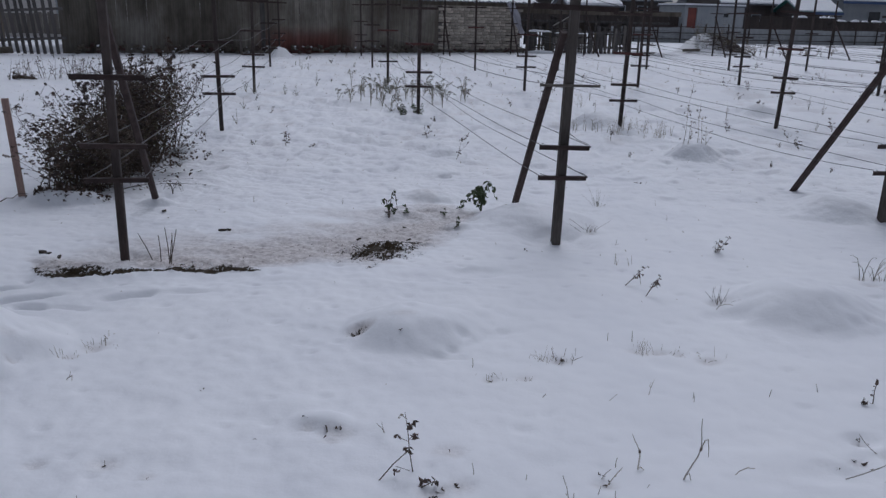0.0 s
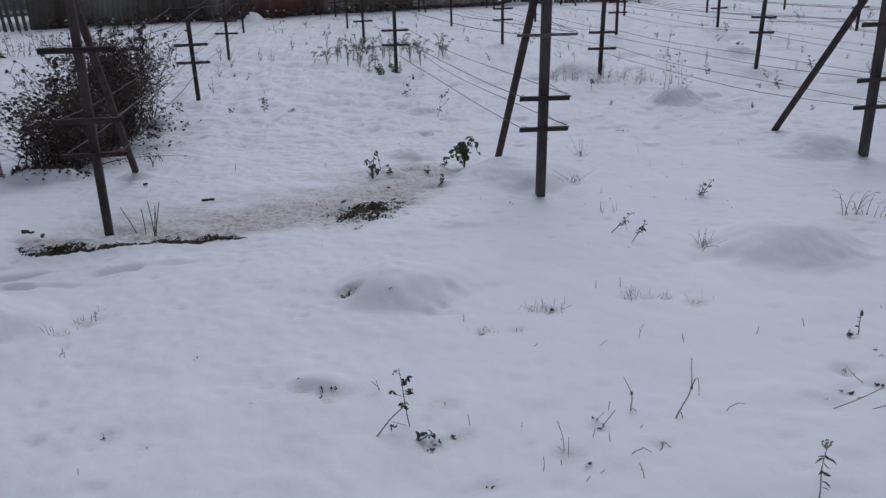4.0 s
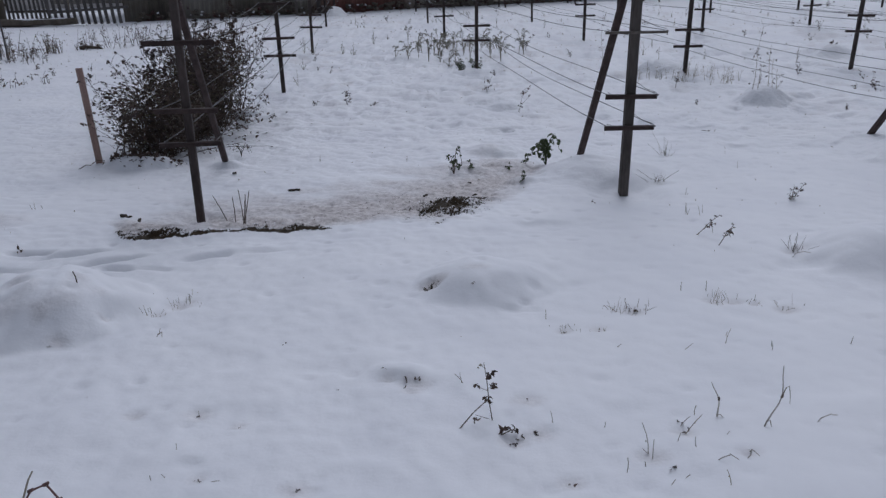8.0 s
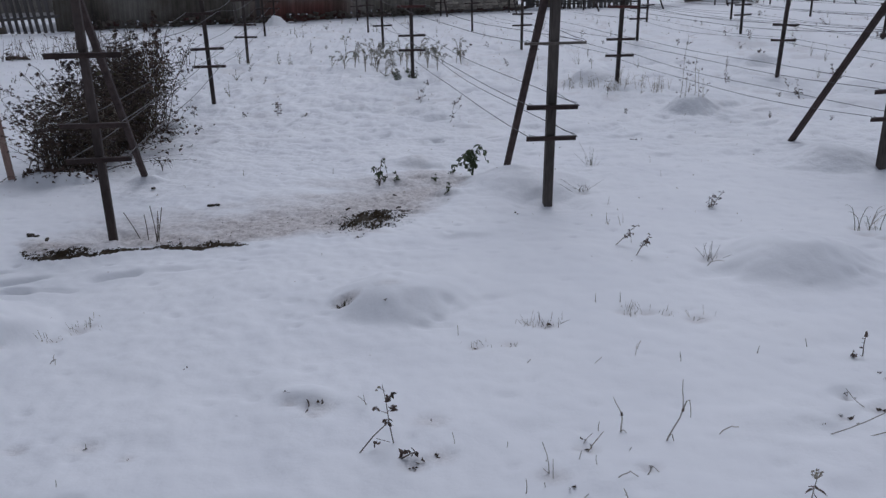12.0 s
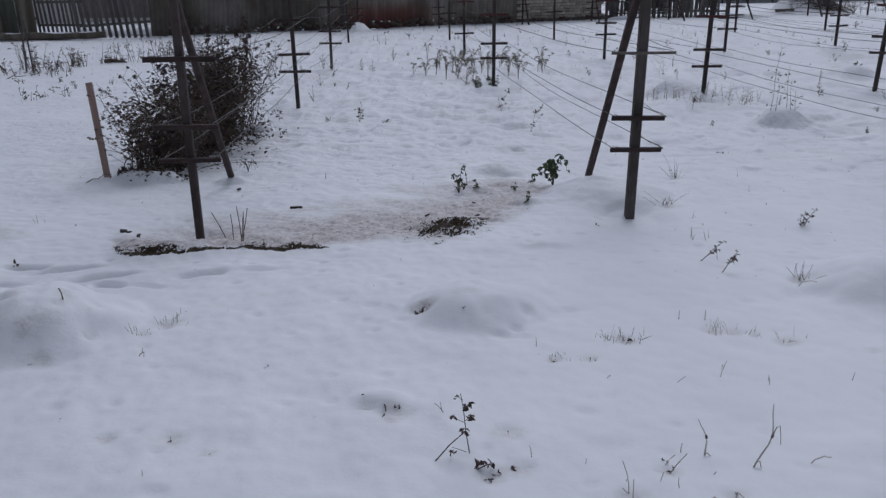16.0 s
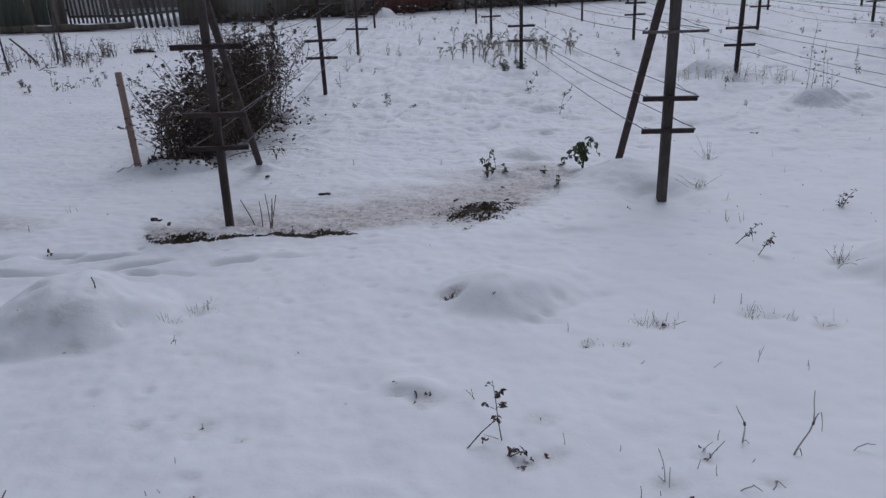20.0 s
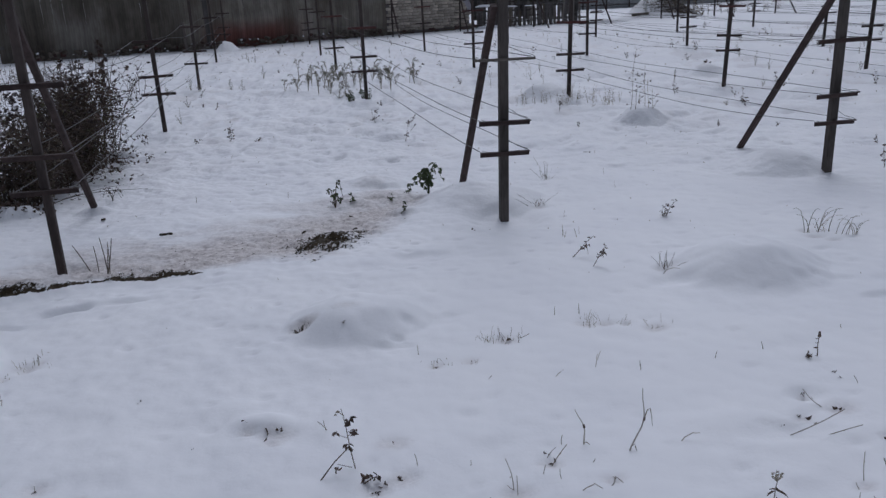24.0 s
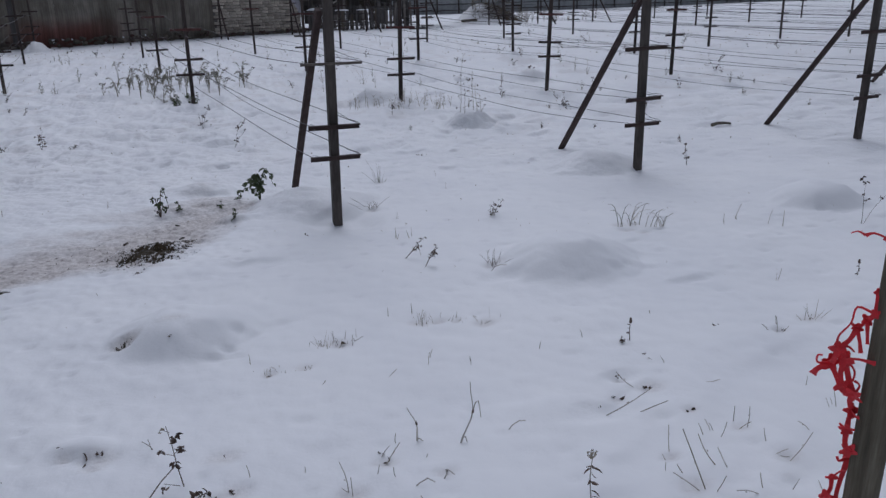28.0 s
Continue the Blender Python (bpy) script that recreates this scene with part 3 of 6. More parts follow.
ROW_TURN = math.degrees(math.atan2(0.165, 0.986))


def angle_bar(length, leg=0.032, t=0.006):
    """An angle-iron bar along x, one leg flat on top, one hanging at the back."""
    b = Bits()
    b.box(-length / 2, -leg / 2, -t, length / 2, leg / 2, 0, bevel=0.002)
    b.box(-length / 2, leg / 2 - t, -leg, length / 2, leg / 2, -t, bevel=0.001)
    return b


def trellis_post(x, y, near=False, red=False, lean=(0, 0), turn=ROW_TURN, width=0.058, bars=BARS, lengths=(0.34, 0.34, 0.38, 0.52), top=2.05, brace=None, label="", grey_bar=False):
    z = 0.0
    th = empty("trellis_post", pose(x, y, z, lean[0], lean[1], turn), label or "dark rusty steel trellis post with welded cross bars", "trellis post", "trellis posts in the snow")
    shaft = Bits().box(-width / 2, -width / 2, -0.25, width / 2, width / 2, top, bevel=0.006)
    part("shaft", shaft, mat_steel if near else mat_rust, th)
    for i, (h, ln_) in enumerate(zip(bars, lengths)):
        m = mat_redbar if red and i == 2 else mat_greybar if grey_bar and i == 2 else mat_bar
        ob = part("cross_bar", angle_bar(ln_, 0.017 if m is mat_greybar else 0.032), m, th, "red primer-painted cross bar" if m is mat_redbar else "")
        ob.matrix_basis = pose(0, -width / 2 - 0.014, h, R(-1, 1), R(-0.8, 0.8), R(-1.5, 1.5))
        if near:
            for side in (-1, 1):
                rise = R(0.03, 0.075) * (1 if side > 0 else -0.6)
                tie = Bits().tube([(side * (ln_ / 2 - 0.012), -0.018, 0.003), (side * (ln_ / 2 - 0.015), 0.01, 0.012), (side * (ln_ / 2 - 0.07), 0.035, rise * 0.4), (side * 0.036, 0.045, rise)], 0.0018, sides=4)
                part("tie_wire", tie, mat_wire, ob)
    if brace:
        bx, by, bh = brace
        foot = Vector((bx, by, ground_z(bx, by) - 0.06))
        head = Vector((x - 0.03, y + 0.03, z + bh))
        th_inv = th.matrix_basis.inverted()
        a, c = th_inv @ foot, th_inv @ head
        d = c - a
        b = Bits().box(-0.021, -0.021, 0, 0.021, 0.021, d.length, bevel=0.005)
        ob = part("brace", b, mat_bar, th, "slanting dark steel brace")
        ob.matrix_basis = Matrix.Translation(a) @ d.to_track_quat("Z", "Y").to_matrix().to_4x4()
    return th


ROWS_OF_POSTS = [
    [(-1.99, 4.23), (-2.75, 9.10), (-3.38, 13.4), (-4.39, 19.3), (-5.13, 24.0)],
    [(0.69, 4.82), (-0.48, 11.15), (-1.25, 15.6), (-1.98, 20.1), (-2.72, 24.4)],
    [(3.22, 5.45), (2.19, 10.0), (1.40, 14.94), (0.62, 20.08), (-0.22, 25.9)],
    [(5.76, 5.93), (4.57, 10.83), (3.69, 15.53), (2.85, 21.07), (2.05, 27.2)],
    [(8.6, 7.6), (7.0, 11.5), (6.1, 16.7), (5.34, 21.7), (4.6, 27.6)],
    [(10.3, 10.2), (8.57, 15.77), (7.62, 21.8), (6.9, 28.2)],
    [(12.6, 10.9), (10.95, 16.66), (10.0, 22.4), (9.6, 29.4)],
    [(15.3, 11.6), (13.66, 17.7), (12.5, 23.2), (11.5, 29.2)],
    [(17.6, 12.3), (15.9, 17.9), (15.4, 24.5), (14.0, 29.7)],
    [(20.0, 19.0), (18.3, 25.7), (17.2, 30.6)],
    [(23.6, 20.5), (21.9, 27.5), (20.3, 31.6)],
]
# braces: row, post, foot, height at which it meets the post
BRACES = {(0, 0): (-2.27, 5.58, 1.55), (1, 0): (0.455, 5.63, 1.33), (2, 0): (2.965, 6.50, 1.34), (3, 0): (5.52, 7.02, 1.34), (4, 0): (9.15, 9.6, 1.5),
          (2, 4): (0.0, 25.4, 1.4), (3, 4): (2.25, 26.4, 1.4), (4, 4): (5.0, 26.8, 1.4), (5, 3): (7.25, 27.3, 1.4), (6, 3): (9.7, 28.2, 1.4), (7, 3): (11.9, 28.3, 1.4), (8, 3): (14.4, 28.8, 1.4)}
RED = {(1, 1), (1, 2), (2, 1), (2, 2), (2, 3), (3, 1), (3, 2), (4, 1)}
LEAN = {(0, 0): (0, 0.4), (1, 0): (0, 0.9), (2, 1): (0, 1.2), (3, 1): (0, 2.0)}
POST_DROP = {(0, 0): 0.056, (1, 0): 0.013, (2, 0): -0.02, (3, 0): 0.0, (4, 0): 0.0, (1, 1): -0.015, (2, 1): -0.022, (3, 1): 0.05, (3, 2): 0.075}
posts = {}
for r, line in enumerate(ROWS_OF_POSTS):
    for k, (x, y) in enumerate(line):
        near = k == 0 and 0 < r < 4
        brace = BRACES.get((r, k))
        posts[r, k] = trellis_post(
            x, y, near, (r, k) in RED, LEAN.get((r, k), (R(-0.6, 0.6), R(-0.8, 0.8))),
            width=0.057 if near else 0.046, brace=brace, grey_bar=(r, k) == (1, 0), bars=[h + POST_DROP.get((r, k), 0.038) for h in BARS],
            lengths=(0.36, 0.37, 0.41, 0.55) if (r, k) == (0, 0) else (0.33, 0.34, 0.40, 0.55) if near else (0.38, 0.38, 0.40, 0.5),
            label="grey weathered steel end post with cross bars and slanting brace" if near else "rusty steel end post with a slanting brace" if brace else "")


def trellis_wire(a, b, sag, r=0.0022):
    a, b = Vector(a), Vector(b)
    o = (a + b) / 2
    pts = []
    for i in range(13):
        s = i / 12
        p = a.lerp(b, s) - o
        p.z -= sag * 4 * s * (1 - s) - 0.008 * math.sin(9 * s + a.x * 7)
        pts.append(p)
    ob = part("trellis_wire", Bits().tube(pts, r, sides=4, cap=False), mat_wire)
    ob.location = o
    return tagged(ob, "thin slack grey wire strung between trellis posts", "wire", "trellis wires")


bpy.context.view_layer.update()
for r, line in enumerate(ROWS_OF_POSTS):
    for k in range(len(line) - 1):
        for i, h in enumerate(BARS[:3] if r < 5 else BARS[:2]):
            for side in (-1, 1):
                half = (0.155, 0.155, 0.18)[i]
                a = posts[r, k].matrix_basis @ Vector((side * half, -0.02, h + 0.004 + POST_DROP.get((r, k), 0.038)))
                b = posts[r, k + 1].matrix_basis @ Vector((side * half, -0.02, h + 0.004 + POST_DROP.get((r, k + 1), 0.038)))
                trellis_wire(a, b, R(0.02, 0.08), 0.0027 if r < 4 else 0.0034)


# ---- fences and sheds at the back ----
def along(p, q):
    """A frame with x running from p to q on the ground, y to the back, and the length."""
    d = Vector((q[0] - p[0], q[1] - p[1], 0))
    return pose(p[0], p[1], 0, 0, 0, math.degrees(math.atan2(d.y, d.x))), d.length


def plank_mesh(name, w, t, h, material, uneven=0.0, peak=0.0):
    b = Bits()
    tip = [(0, 0, h), (w, 0, h + uneven), (w, t, h + uneven), (0, t, h)]
    vs = [(0, 0, 0), (w, 0, 0), (w, t, 0), (0, t, 0)] + tip
    fs = [(3, 2, 1, 0), (0, 1, 5, 4), (1, 2, 6, 5), (2, 3, 7, 6), (3, 0, 4, 7)]
    if peak:
        vs += [(w / 2, 0, h + peak), (w / 2, t, h + peak)]
        fs += [(4, 5, 8), (6, 7, 9), (5, 6, 9, 8), (7, 4, 8, 9)]
    else:
        fs.append((4, 5, 6, 7))
    return b.add(vs, fs).mesh(name, material)


def board_fence(name, p, q, w, gap, height, material, label, rails=(0.4, 1.5), rail_mat=None, odd=None, z0=0.0, peak=0.0, t=0.022, rail_front=False, tilt=0.0, slope=0.0):
    m, length = along(p, q)
    th = empty(name, m, label, "fence")
    meshes = [plank_mesh("board", w * R(0.96, 1.0), t, height + R(-0.03, 0.03), material, R(-0.01, 0.01), peak) for _ in range(6)]
    odd_meshes = [plank_mesh("board", w * 0.97, t, height, odd, 0.005, peak)] if odd else []
    n = int(length / (w + gap))
    for i in range(n):
        me = odd_meshes[0] if odd_meshes and random.random() < 0.05 else random.choice(meshes)
        ob = part("board", me, None, th)
        ob.matrix_basis = pose(i * (w + gap), R(-0.004, 0.004) + (0.005 * (i % 2) if gap < 0 else 0.0), z0 + R(-0.02, 0.0), R(-0.5, 0.5), tilt + R(-0.5, 0.5) * (1 + abs(tilt) * 0.5), R(-0.8, 0.8))
    for h in rails:
        y0 = -0.045 if rail_front else t + 0.04
        ob = part("rail", Bits().box(0, y0, h, length, y0 + 0.035, h + 0.07, bevel=0.004), rail_mat or material, th)
        ob.rotation_euler = (0, radians(-slope), 0)
    return th


def snow_cap(name, m, length, depth, thick, label, seed=0, category="snow", kind=""):
    """A rounded ridge of snow along x, uneven in height."""
    n, k = max(6, int(length / 0.12)), 6
    vs, fs = [], []
    for i in range(n + 1):
        x = length * i / n
        e = min(1, 6 * min(i, n - i) / n + 0.25)
        h = thick * e * (0.75 + 0.5 * noise.noise((x * 1.7, seed, 0.3)) + 0.2 * noise.noise((x * 6, seed, 2.1)))
        for j in range(k + 1):
            a = math.pi * j / k
            vs.append((x, -depth / 2 * math.cos(a), max(0.0, h) * math.sin(a) ** 0.7))
    for i in range(n):
        for j in range(k):
            a = i * (k + 1) + j
            fs.append((a, a + k + 1, a + k + 2, a + 1))
    for i in (0, n):
        ring = [i * (k + 1) + j for j in range(k + 1)]
        fs.append(tuple(ring if i else ring[::-1]))
    ob = part(name, Bits().add(vs, fs), mat_snow, smooth=True)
    ob.matrix_basis = m
    return tagged(ob, label, category, "", kind)


def fence_boards(name):
    """Old boards: broad weathered and damp areas running over the whole fence, fine streaks up each board."""
    m, nt, ln, bs = nodes_of(name)
    broad = noise_node(nt, ln, 0.75, 5.0, 0.62, (1, 1, 0.55))
    for node in nt:
        if node.bl_idname == "ShaderNodeTexCoord":
            node.object = ground
    tone = ramp_node(nt, ln, broad.outputs["Fac"], [(0.30, (0.040, 0.032, 0.025)), (0.42, (0.092, 0.078, 0.061)), (0.54, (0.15, 0.134, 0.11)), (0.66, (0.25, 0.23, 0.20))])
    streak = noise_node(nt, ln, 1.6, 6.0, 0.7, (14, 14, 0.5))
    info = nt.new("ShaderNodeObjectInfo")
    a, b, c = nt.new("ShaderNodeMath"), nt.new("ShaderNodeMath"), nt.new("ShaderNodeMath")
    a.operation = b.operation = "MULTIPLY_ADD"
    c.operation = "MULTIPLY"
    ln.new(streak.outputs["Fac"], a.inputs[0])
    a.inputs[1].default_value, a.inputs[2].default_value = 2.0, 0.05
    ln.new(info.outputs["Random"], b.inputs[0])
    b.inputs[1].default_value, b.inputs[2].default_value = 0.34, 0.83
    ln.new(a.outputs[0], c.inputs[0])
    ln.new(b.outputs[0], c.inputs[1])
    # old red-brown paint left low on one stretch; boards darker towards the low-X end
    where, xyz = nt.new("ShaderNodeTexCoord"), nt.new("ShaderNodeSeparateXYZ")
    where.object = ground
    ln.new(where.outputs["Object"], xyz.inputs[0])

    def ramp_range(src, a0, b0, a1, b1):
        node = nt.new("ShaderNodeMapRange")
        node.interpolation_type = "SMOOTHSTEP"
        for key, value in zip(("From Min", "From Max", "To Min", "To Max"), (a0, b0, a1, b1)):
            node.inputs[key].default_value = value
        ln.new(src, node.inputs["Value"])
        return node.outputs[0]

    def times(p, q):
        node = nt.new("ShaderNodeMath")
        node.operation = "MULTIPLY"
        ln.new(p, node.inputs[0])
        ln.new(q, node.inputs[1])
        return node.outputs[0]

    dark_stretch = ramp_range(xyz.outputs["X"], -8.2, -5.0, 0.68, 1.0)
    stain = times(times(ramp_range(xyz.outputs["X"], -6.3, -5.2, 0, 1), ramp_range(xyz.outputs["X"], -4.0, -2.6, 1, 0)), times(ramp_range(xyz.outputs["Z"], 0.35, 0.95, 1, 0), ramp_range(broad.outputs["Fac"], 0.30, 0.55, 0.25, 0.8)))
    worn = nt.new("ShaderNodeMix")
    worn.data_type = "RGBA"
    ln.new(stain, worn.inputs["Factor"])
    ln.new(tone.outputs["Color"], worn.inputs["A"])
    worn.inputs["B"].default_value = (0.12, 0.028, 0.022, 1)
    mix = nt.new("ShaderNodeVectorMath")
    mix.operation = "SCALE"
    ln.new(worn.outputs["Result"], mix.inputs[0])
    ln.new(times(c.outputs[0], dark_stretch), mix.inputs["Scale"])
    ln.new(mix.outputs[0], bs.inputs["Base Color"])
    bs.inputs["Roughness"].default_value = 0.85
    bp = nt.new("ShaderNodeBump")
    bp.inputs["Strength"].default_value, bp.inputs["Distance"].default_value = 0.5, 0.008
    ln.new(streak.outputs["Fac"], bp.inputs["Height"])
    ln.new(bp.outputs[0], bs.inputs["Normal"])
    return m


mat_oldfence = fence_boards("weathered_fence_board")
board_fence("board_fence", (-10.9, 22.4), (-0.42, 27.28), 0.146, -0.010, 2.05, mat_oldfence, "tall dark wet wooden board fence with worn grey boards", (0.45, 1.5), odd=mat_picket)


def rubble_mesh(material, size):
    """A broken lump with chipped corners."""
    b = Bits()
    vs = [Vector((x, y, z)) * size + Vector((R(-0.25, 0.25), R(-0.25, 0.25), R(-0.2, 0.2))) * size for x in (-1, 1) for y in (-0.7, 0.7) for z in (-0.5, 0.5)]
    fs = [(0, 1, 3, 2), (4, 6, 7, 5), (0, 4, 5, 1), (2, 3, 7, 6), (0, 2, 6, 4), (1, 5, 7, 3)]
    me = b.add(vs, fs).mesh("rubble", material)
    bm = bmesh.new()
    bm.from_mesh(me)
    bmesh.ops.bevel(bm, geom=bm.edges[:], offset=size * 0.18, segments=1, affect="EDGES")
    bm.to_mesh(me)
    bm.free()
    return me


# a low heap of dark bricks and stones along the foot of the fence
m, L = along((-10.9, 22.4), (-0.42, 27.28))
heap = empty("rubble_heap", m, "dark broken bricks and stones heaped along the fence foot", "rubble")
heap_turn = m.inverted()
dark_lumps = [rubble_mesh(mat_board, R(0.05, 0.09)) for _ in range(5)]
red_lumps = [rubble_mesh(mat_redboard, R(0.05, 0.08)) for _ in range(3)]
snow_lumps = [rubble_mesh(mat_snow, R(0.02, 0.04)) for _ in range(3)]
for i in range(235):
    kind = random.random()
    ob = part("stone", random.choice(dark_lumps if kind < 0.70 else red_lumps if kind < 0.84 else snow_lumps), None, heap)
    row = i % 3
    ob.matrix_basis = pose(R(0.3, L - 0.1), -0.10 - R(0, 0.22), 0.05 + 0.075 * row + R(-0.02, 0.03), R(-25, 25), R(-25, 25), R(0, 180))

# brick shed with individual bricks
m, L = along((-0.40, 27.3), (2.52, 29.02))
shed = empty("brick_shed", m, "low shed of pale silicate brick under a snowy corrugated roof", "shed")
part("wall", Bits().box(0, 0.03, -0.1, L, 0.25, 1.60), mat_mortar, shed, "mortar-jointed shed wall")
part("side_wall", Bits().box(0.0, 0.26, -0.1, 0.24, 3.0, 1.9), mat_mortar, shed)
part("side_wall", Bits().box(L - 0.24, 0.26, -0.1, L, 3.0, 1.9), mat_mortar, shed)
part("back_wall", Bits().box(0.25, 2.75, -0.1, L - 0.25, 3.0, 2.1), mat_mortar, shed)
part("footing", Bits().box(-0.02, -0.05, -0.1, L + 0.02, 0.02, 0.10, bevel=0.01), mat_mortar, shed, "dark damp footing")
# eave beam and roof
part("eave_beam", Bits().box(-1.5, -0.12, 1.56, L + 0.5, -0.02, 1.68, bevel=0.01), mat_board, shed, "dark eave beam reaching past the wall")
rb, nwave = Bits(), 90
x0, x1 = -1.3, L + 0.7
vs, fs = [], []
for i in range(nwave + 1):
    x = x0 + (x1 - x0) * i / nwave
    dz = 0.028 * math.sin(2 * math.pi * (x - x0) / 0.15)
    for y, z in ((-0.28, 1.69), (3.2, 2.55)):
        vs += [(x, y, z + dz), (x, y, z + dz + 0.012)]
for i in range(nwave):
    a = 4 * i
    fs += [(a, a + 4, a + 6, a + 2), (a + 1, a + 3, a + 7, a + 5), (a, a + 1, a + 5, a + 4), (a + 2, a + 6, a + 7, a + 3)]
roof = part("roof", rb.add(vs, fs), mat_roof, shed, "grey corrugated roof sheets")
vs, fs, nx, ny = [], [], 60, 8
for i in range(nx + 1):
    for j in range(ny + 1):
        x, s = x0 + 0.05 + (x1 - x0 - 0.1) * i / nx, j / ny
        edge = min(1, 5 * min(i, nx - i) / nx + 0.3)
        dz = 0.028 * math.sin(2 * math.pi * (x - x0) / 0.15) * (0.8 if j == 0 else 0.1)
        vs.append((x, -0.25 + 3.4 * s, 1.71 + 0.85 * s + dz + (0.0 if j == 0 else 0.07 * edge + 0.02 * noise.noise((x, 3 * s, 1)))))
for i in range(nx):
    for j in range(ny):
        a = i * (ny + 1) + j
        fs.append((a, a + ny + 1, a + ny + 2, a + 1))
part("roof_snow", Bits().add(vs, fs), mat_snow, shed, "snow lying on the roof", smooth=True)
bricks = {w: Bits().box(0, 0, 0, w, 0.06, 0.086, bevel=0.008).mesh("brick", mat_brick) for w in (0.246, 0.236, 0.18, 0.118)}
for c in range(15):
    z, x = 0.11 + c * 0.099, 0.0 if c % 2 else -0.12
    while x < L - 0.13:
        w = random.choice((0.246, 0.246, 0.236, 0.236, 0.18, 0.118))
        if x >= 0:
            ob = part("brick", bricks[w], None, shed)
            ob.matrix_basis = pose(x, 0.018 + R(-0.012, 0.006), z + R(-0.006, 0.005), 0, R(-0.8, 0.8), R(-1, 1))
        x += w + R(0.006, 0.014)
# dark rubble along the foot of the shed
for i in range(46):
    ob = part("stone", random.choice(dark_lumps + red_lumps), None, heap)
    ob.matrix_basis = heap_turn @ m @ pose(R(-0.3, L + 0.2), -0.14 - R(0, 0.2), 0.05 + 0.05 * (i % 2), R(-25, 25), R(-25, 25), R(0, 180))

# a torn sheet of pale film hanging by the end of the shed
vs, fs = [], []
for i in range(15):
    s = i / 14
    for j in range(6):
        u = j / 5
        vs.append((2.05 + 0.42 * s + (u - 0.5) * (0.30 - 0.10 * s) + 0.03 * math.sin(9 * s + u * 4), 28.1 - 0.05 * math.sin(u * 12 + 2 * s), 1.66 - 0.98 * s + 0.05 * math.sin(u * 7)))
for i in range(14):
    for j in range(5):
        a = i * 6 + j
        fs.append((a, a + 1, a + 7, a + 6))
film_sheet = part("plastic_film", Bits().add(vs, fs), mat_cloth, smooth=True)
sol = film_sheet.modifiers.new("thickness", "SOLIDIFY")
sol.thickness = 0.012
tagged(film_sheet, "torn pale lilac plastic film hanging from a post", "plastic film")

# paling fence and dark lean-to beside the shed
def broken_palings(p, q, height, gap, label, missing=0.2):
    """A ramshackle paling fence: uneven tops, gaps, leaning and odd-width slats on two rails."""
    m, length = along(p, q)
    th = empty("paling_fence", m, label, "fence", "broken palings by the shed")
    x = 0.0
    while x < length:
        w = random.choice((0.06, 0.075, 0.075, 0.10))
        if random.random() > missing:
            me = plank_mesh("paling", w, 0.018, height * R(0.72, 1.08), random.choice((mat_picket, mat_picket, mat_greyboard, mat_board)), R(-0.03, 0.03), random.choice((0.0, 0.03)))
            part("paling", me, None, th).matrix_basis = pose(x, R(-0.01, 0.01), -0.05, R(-2, 2), R(-3.5, 3.5), 0)
        x += w + gap * R(0.5, 1.7)
    for h in (0.2, 0.68):
        part("rail", Bits().box(0, 0.03, h * height, length, 0.065, h * height + 0.06, bevel=0.005), mat_picket, th).rotation_euler = (0, radians(R(-0.8, 0.8)), 0)
    return th


broken_palings((2.75, 28.75), (4.9, 28.8), 0.82, 0.05, "broken grey paling fence with snow on its rail", 0.15)
broken_palings((4.95, 28.85), (6.75, 28.95), 1.0, 0.05, "taller leaning grey wooden palings", 0.12)
broken_palings((3.0, 29.5), (6.6, 29.6), 1.1, 0.08, "second row of old palings behind the first", 0.2)
snow_cap("rail_snow", pose(2.7, 28.70, 0.735), 0.9, 0.14, 0.08, "snow lying on the fence rail", 1)
snow_cap("rail_snow", pose(3.7, 28.74, 0.70), 0.5, 0.12, 0.06, "snow lying on the fence rail", 2)
snow_cap("rail_snow", pose(4.45, 28.74, 0.70), 0.45, 0.12, 0.05, "snow lying on the fence rail", 4)
snow_cap("ledge_snow", pose(2.7, 28.5, 0.02), 1.2, 0.25, 0.10, "snow drift on a low ledge by the fence", 3)
lean = empty("lean_to", pose(2.75, 30.3, 0), "open lean-to of old posts and boards under a dark roof", "shed")
for i in range(22):
    if i % 5 != 3:
        part("board", plank_mesh("board", 0.168, 0.02, R(0.75, 1.0), random.choice((mat_greyboard, mat_picket, mat_board))), None, lean).matrix_basis = pose(i * 0.175, R(0, 0.02), R(0.2, 0.3), 0, R(-2, 2), 0)
for x in (0.15, 0.9, 1.6, 2.6, 3.7):
    part("post", Bits().box(x, -0.6, -0.1, x + 0.09, -0.5, R(1.3, 1.55), bevel=0.01), mat_picket, lean)
part("roof", Bits().box(-0.2, -0.8, 1.36, 5.6, 1.4, 1.52, bevel=0.01), mat_board, lean)
part("beam", Bits().box(-0.4, -0.9, 1.08, 5.2, -0.82, 1.15, bevel=0.01), mat_picket, lean)
part("pole", Bits().tube([(0.95, -1.0, 0.95), (1.3, -1.0, 1.15), (1.75, -1.0, 1.42)], 0.022, 0.018, 7), mat_paleboard, lean, "pale bent pole leaning under the roof")

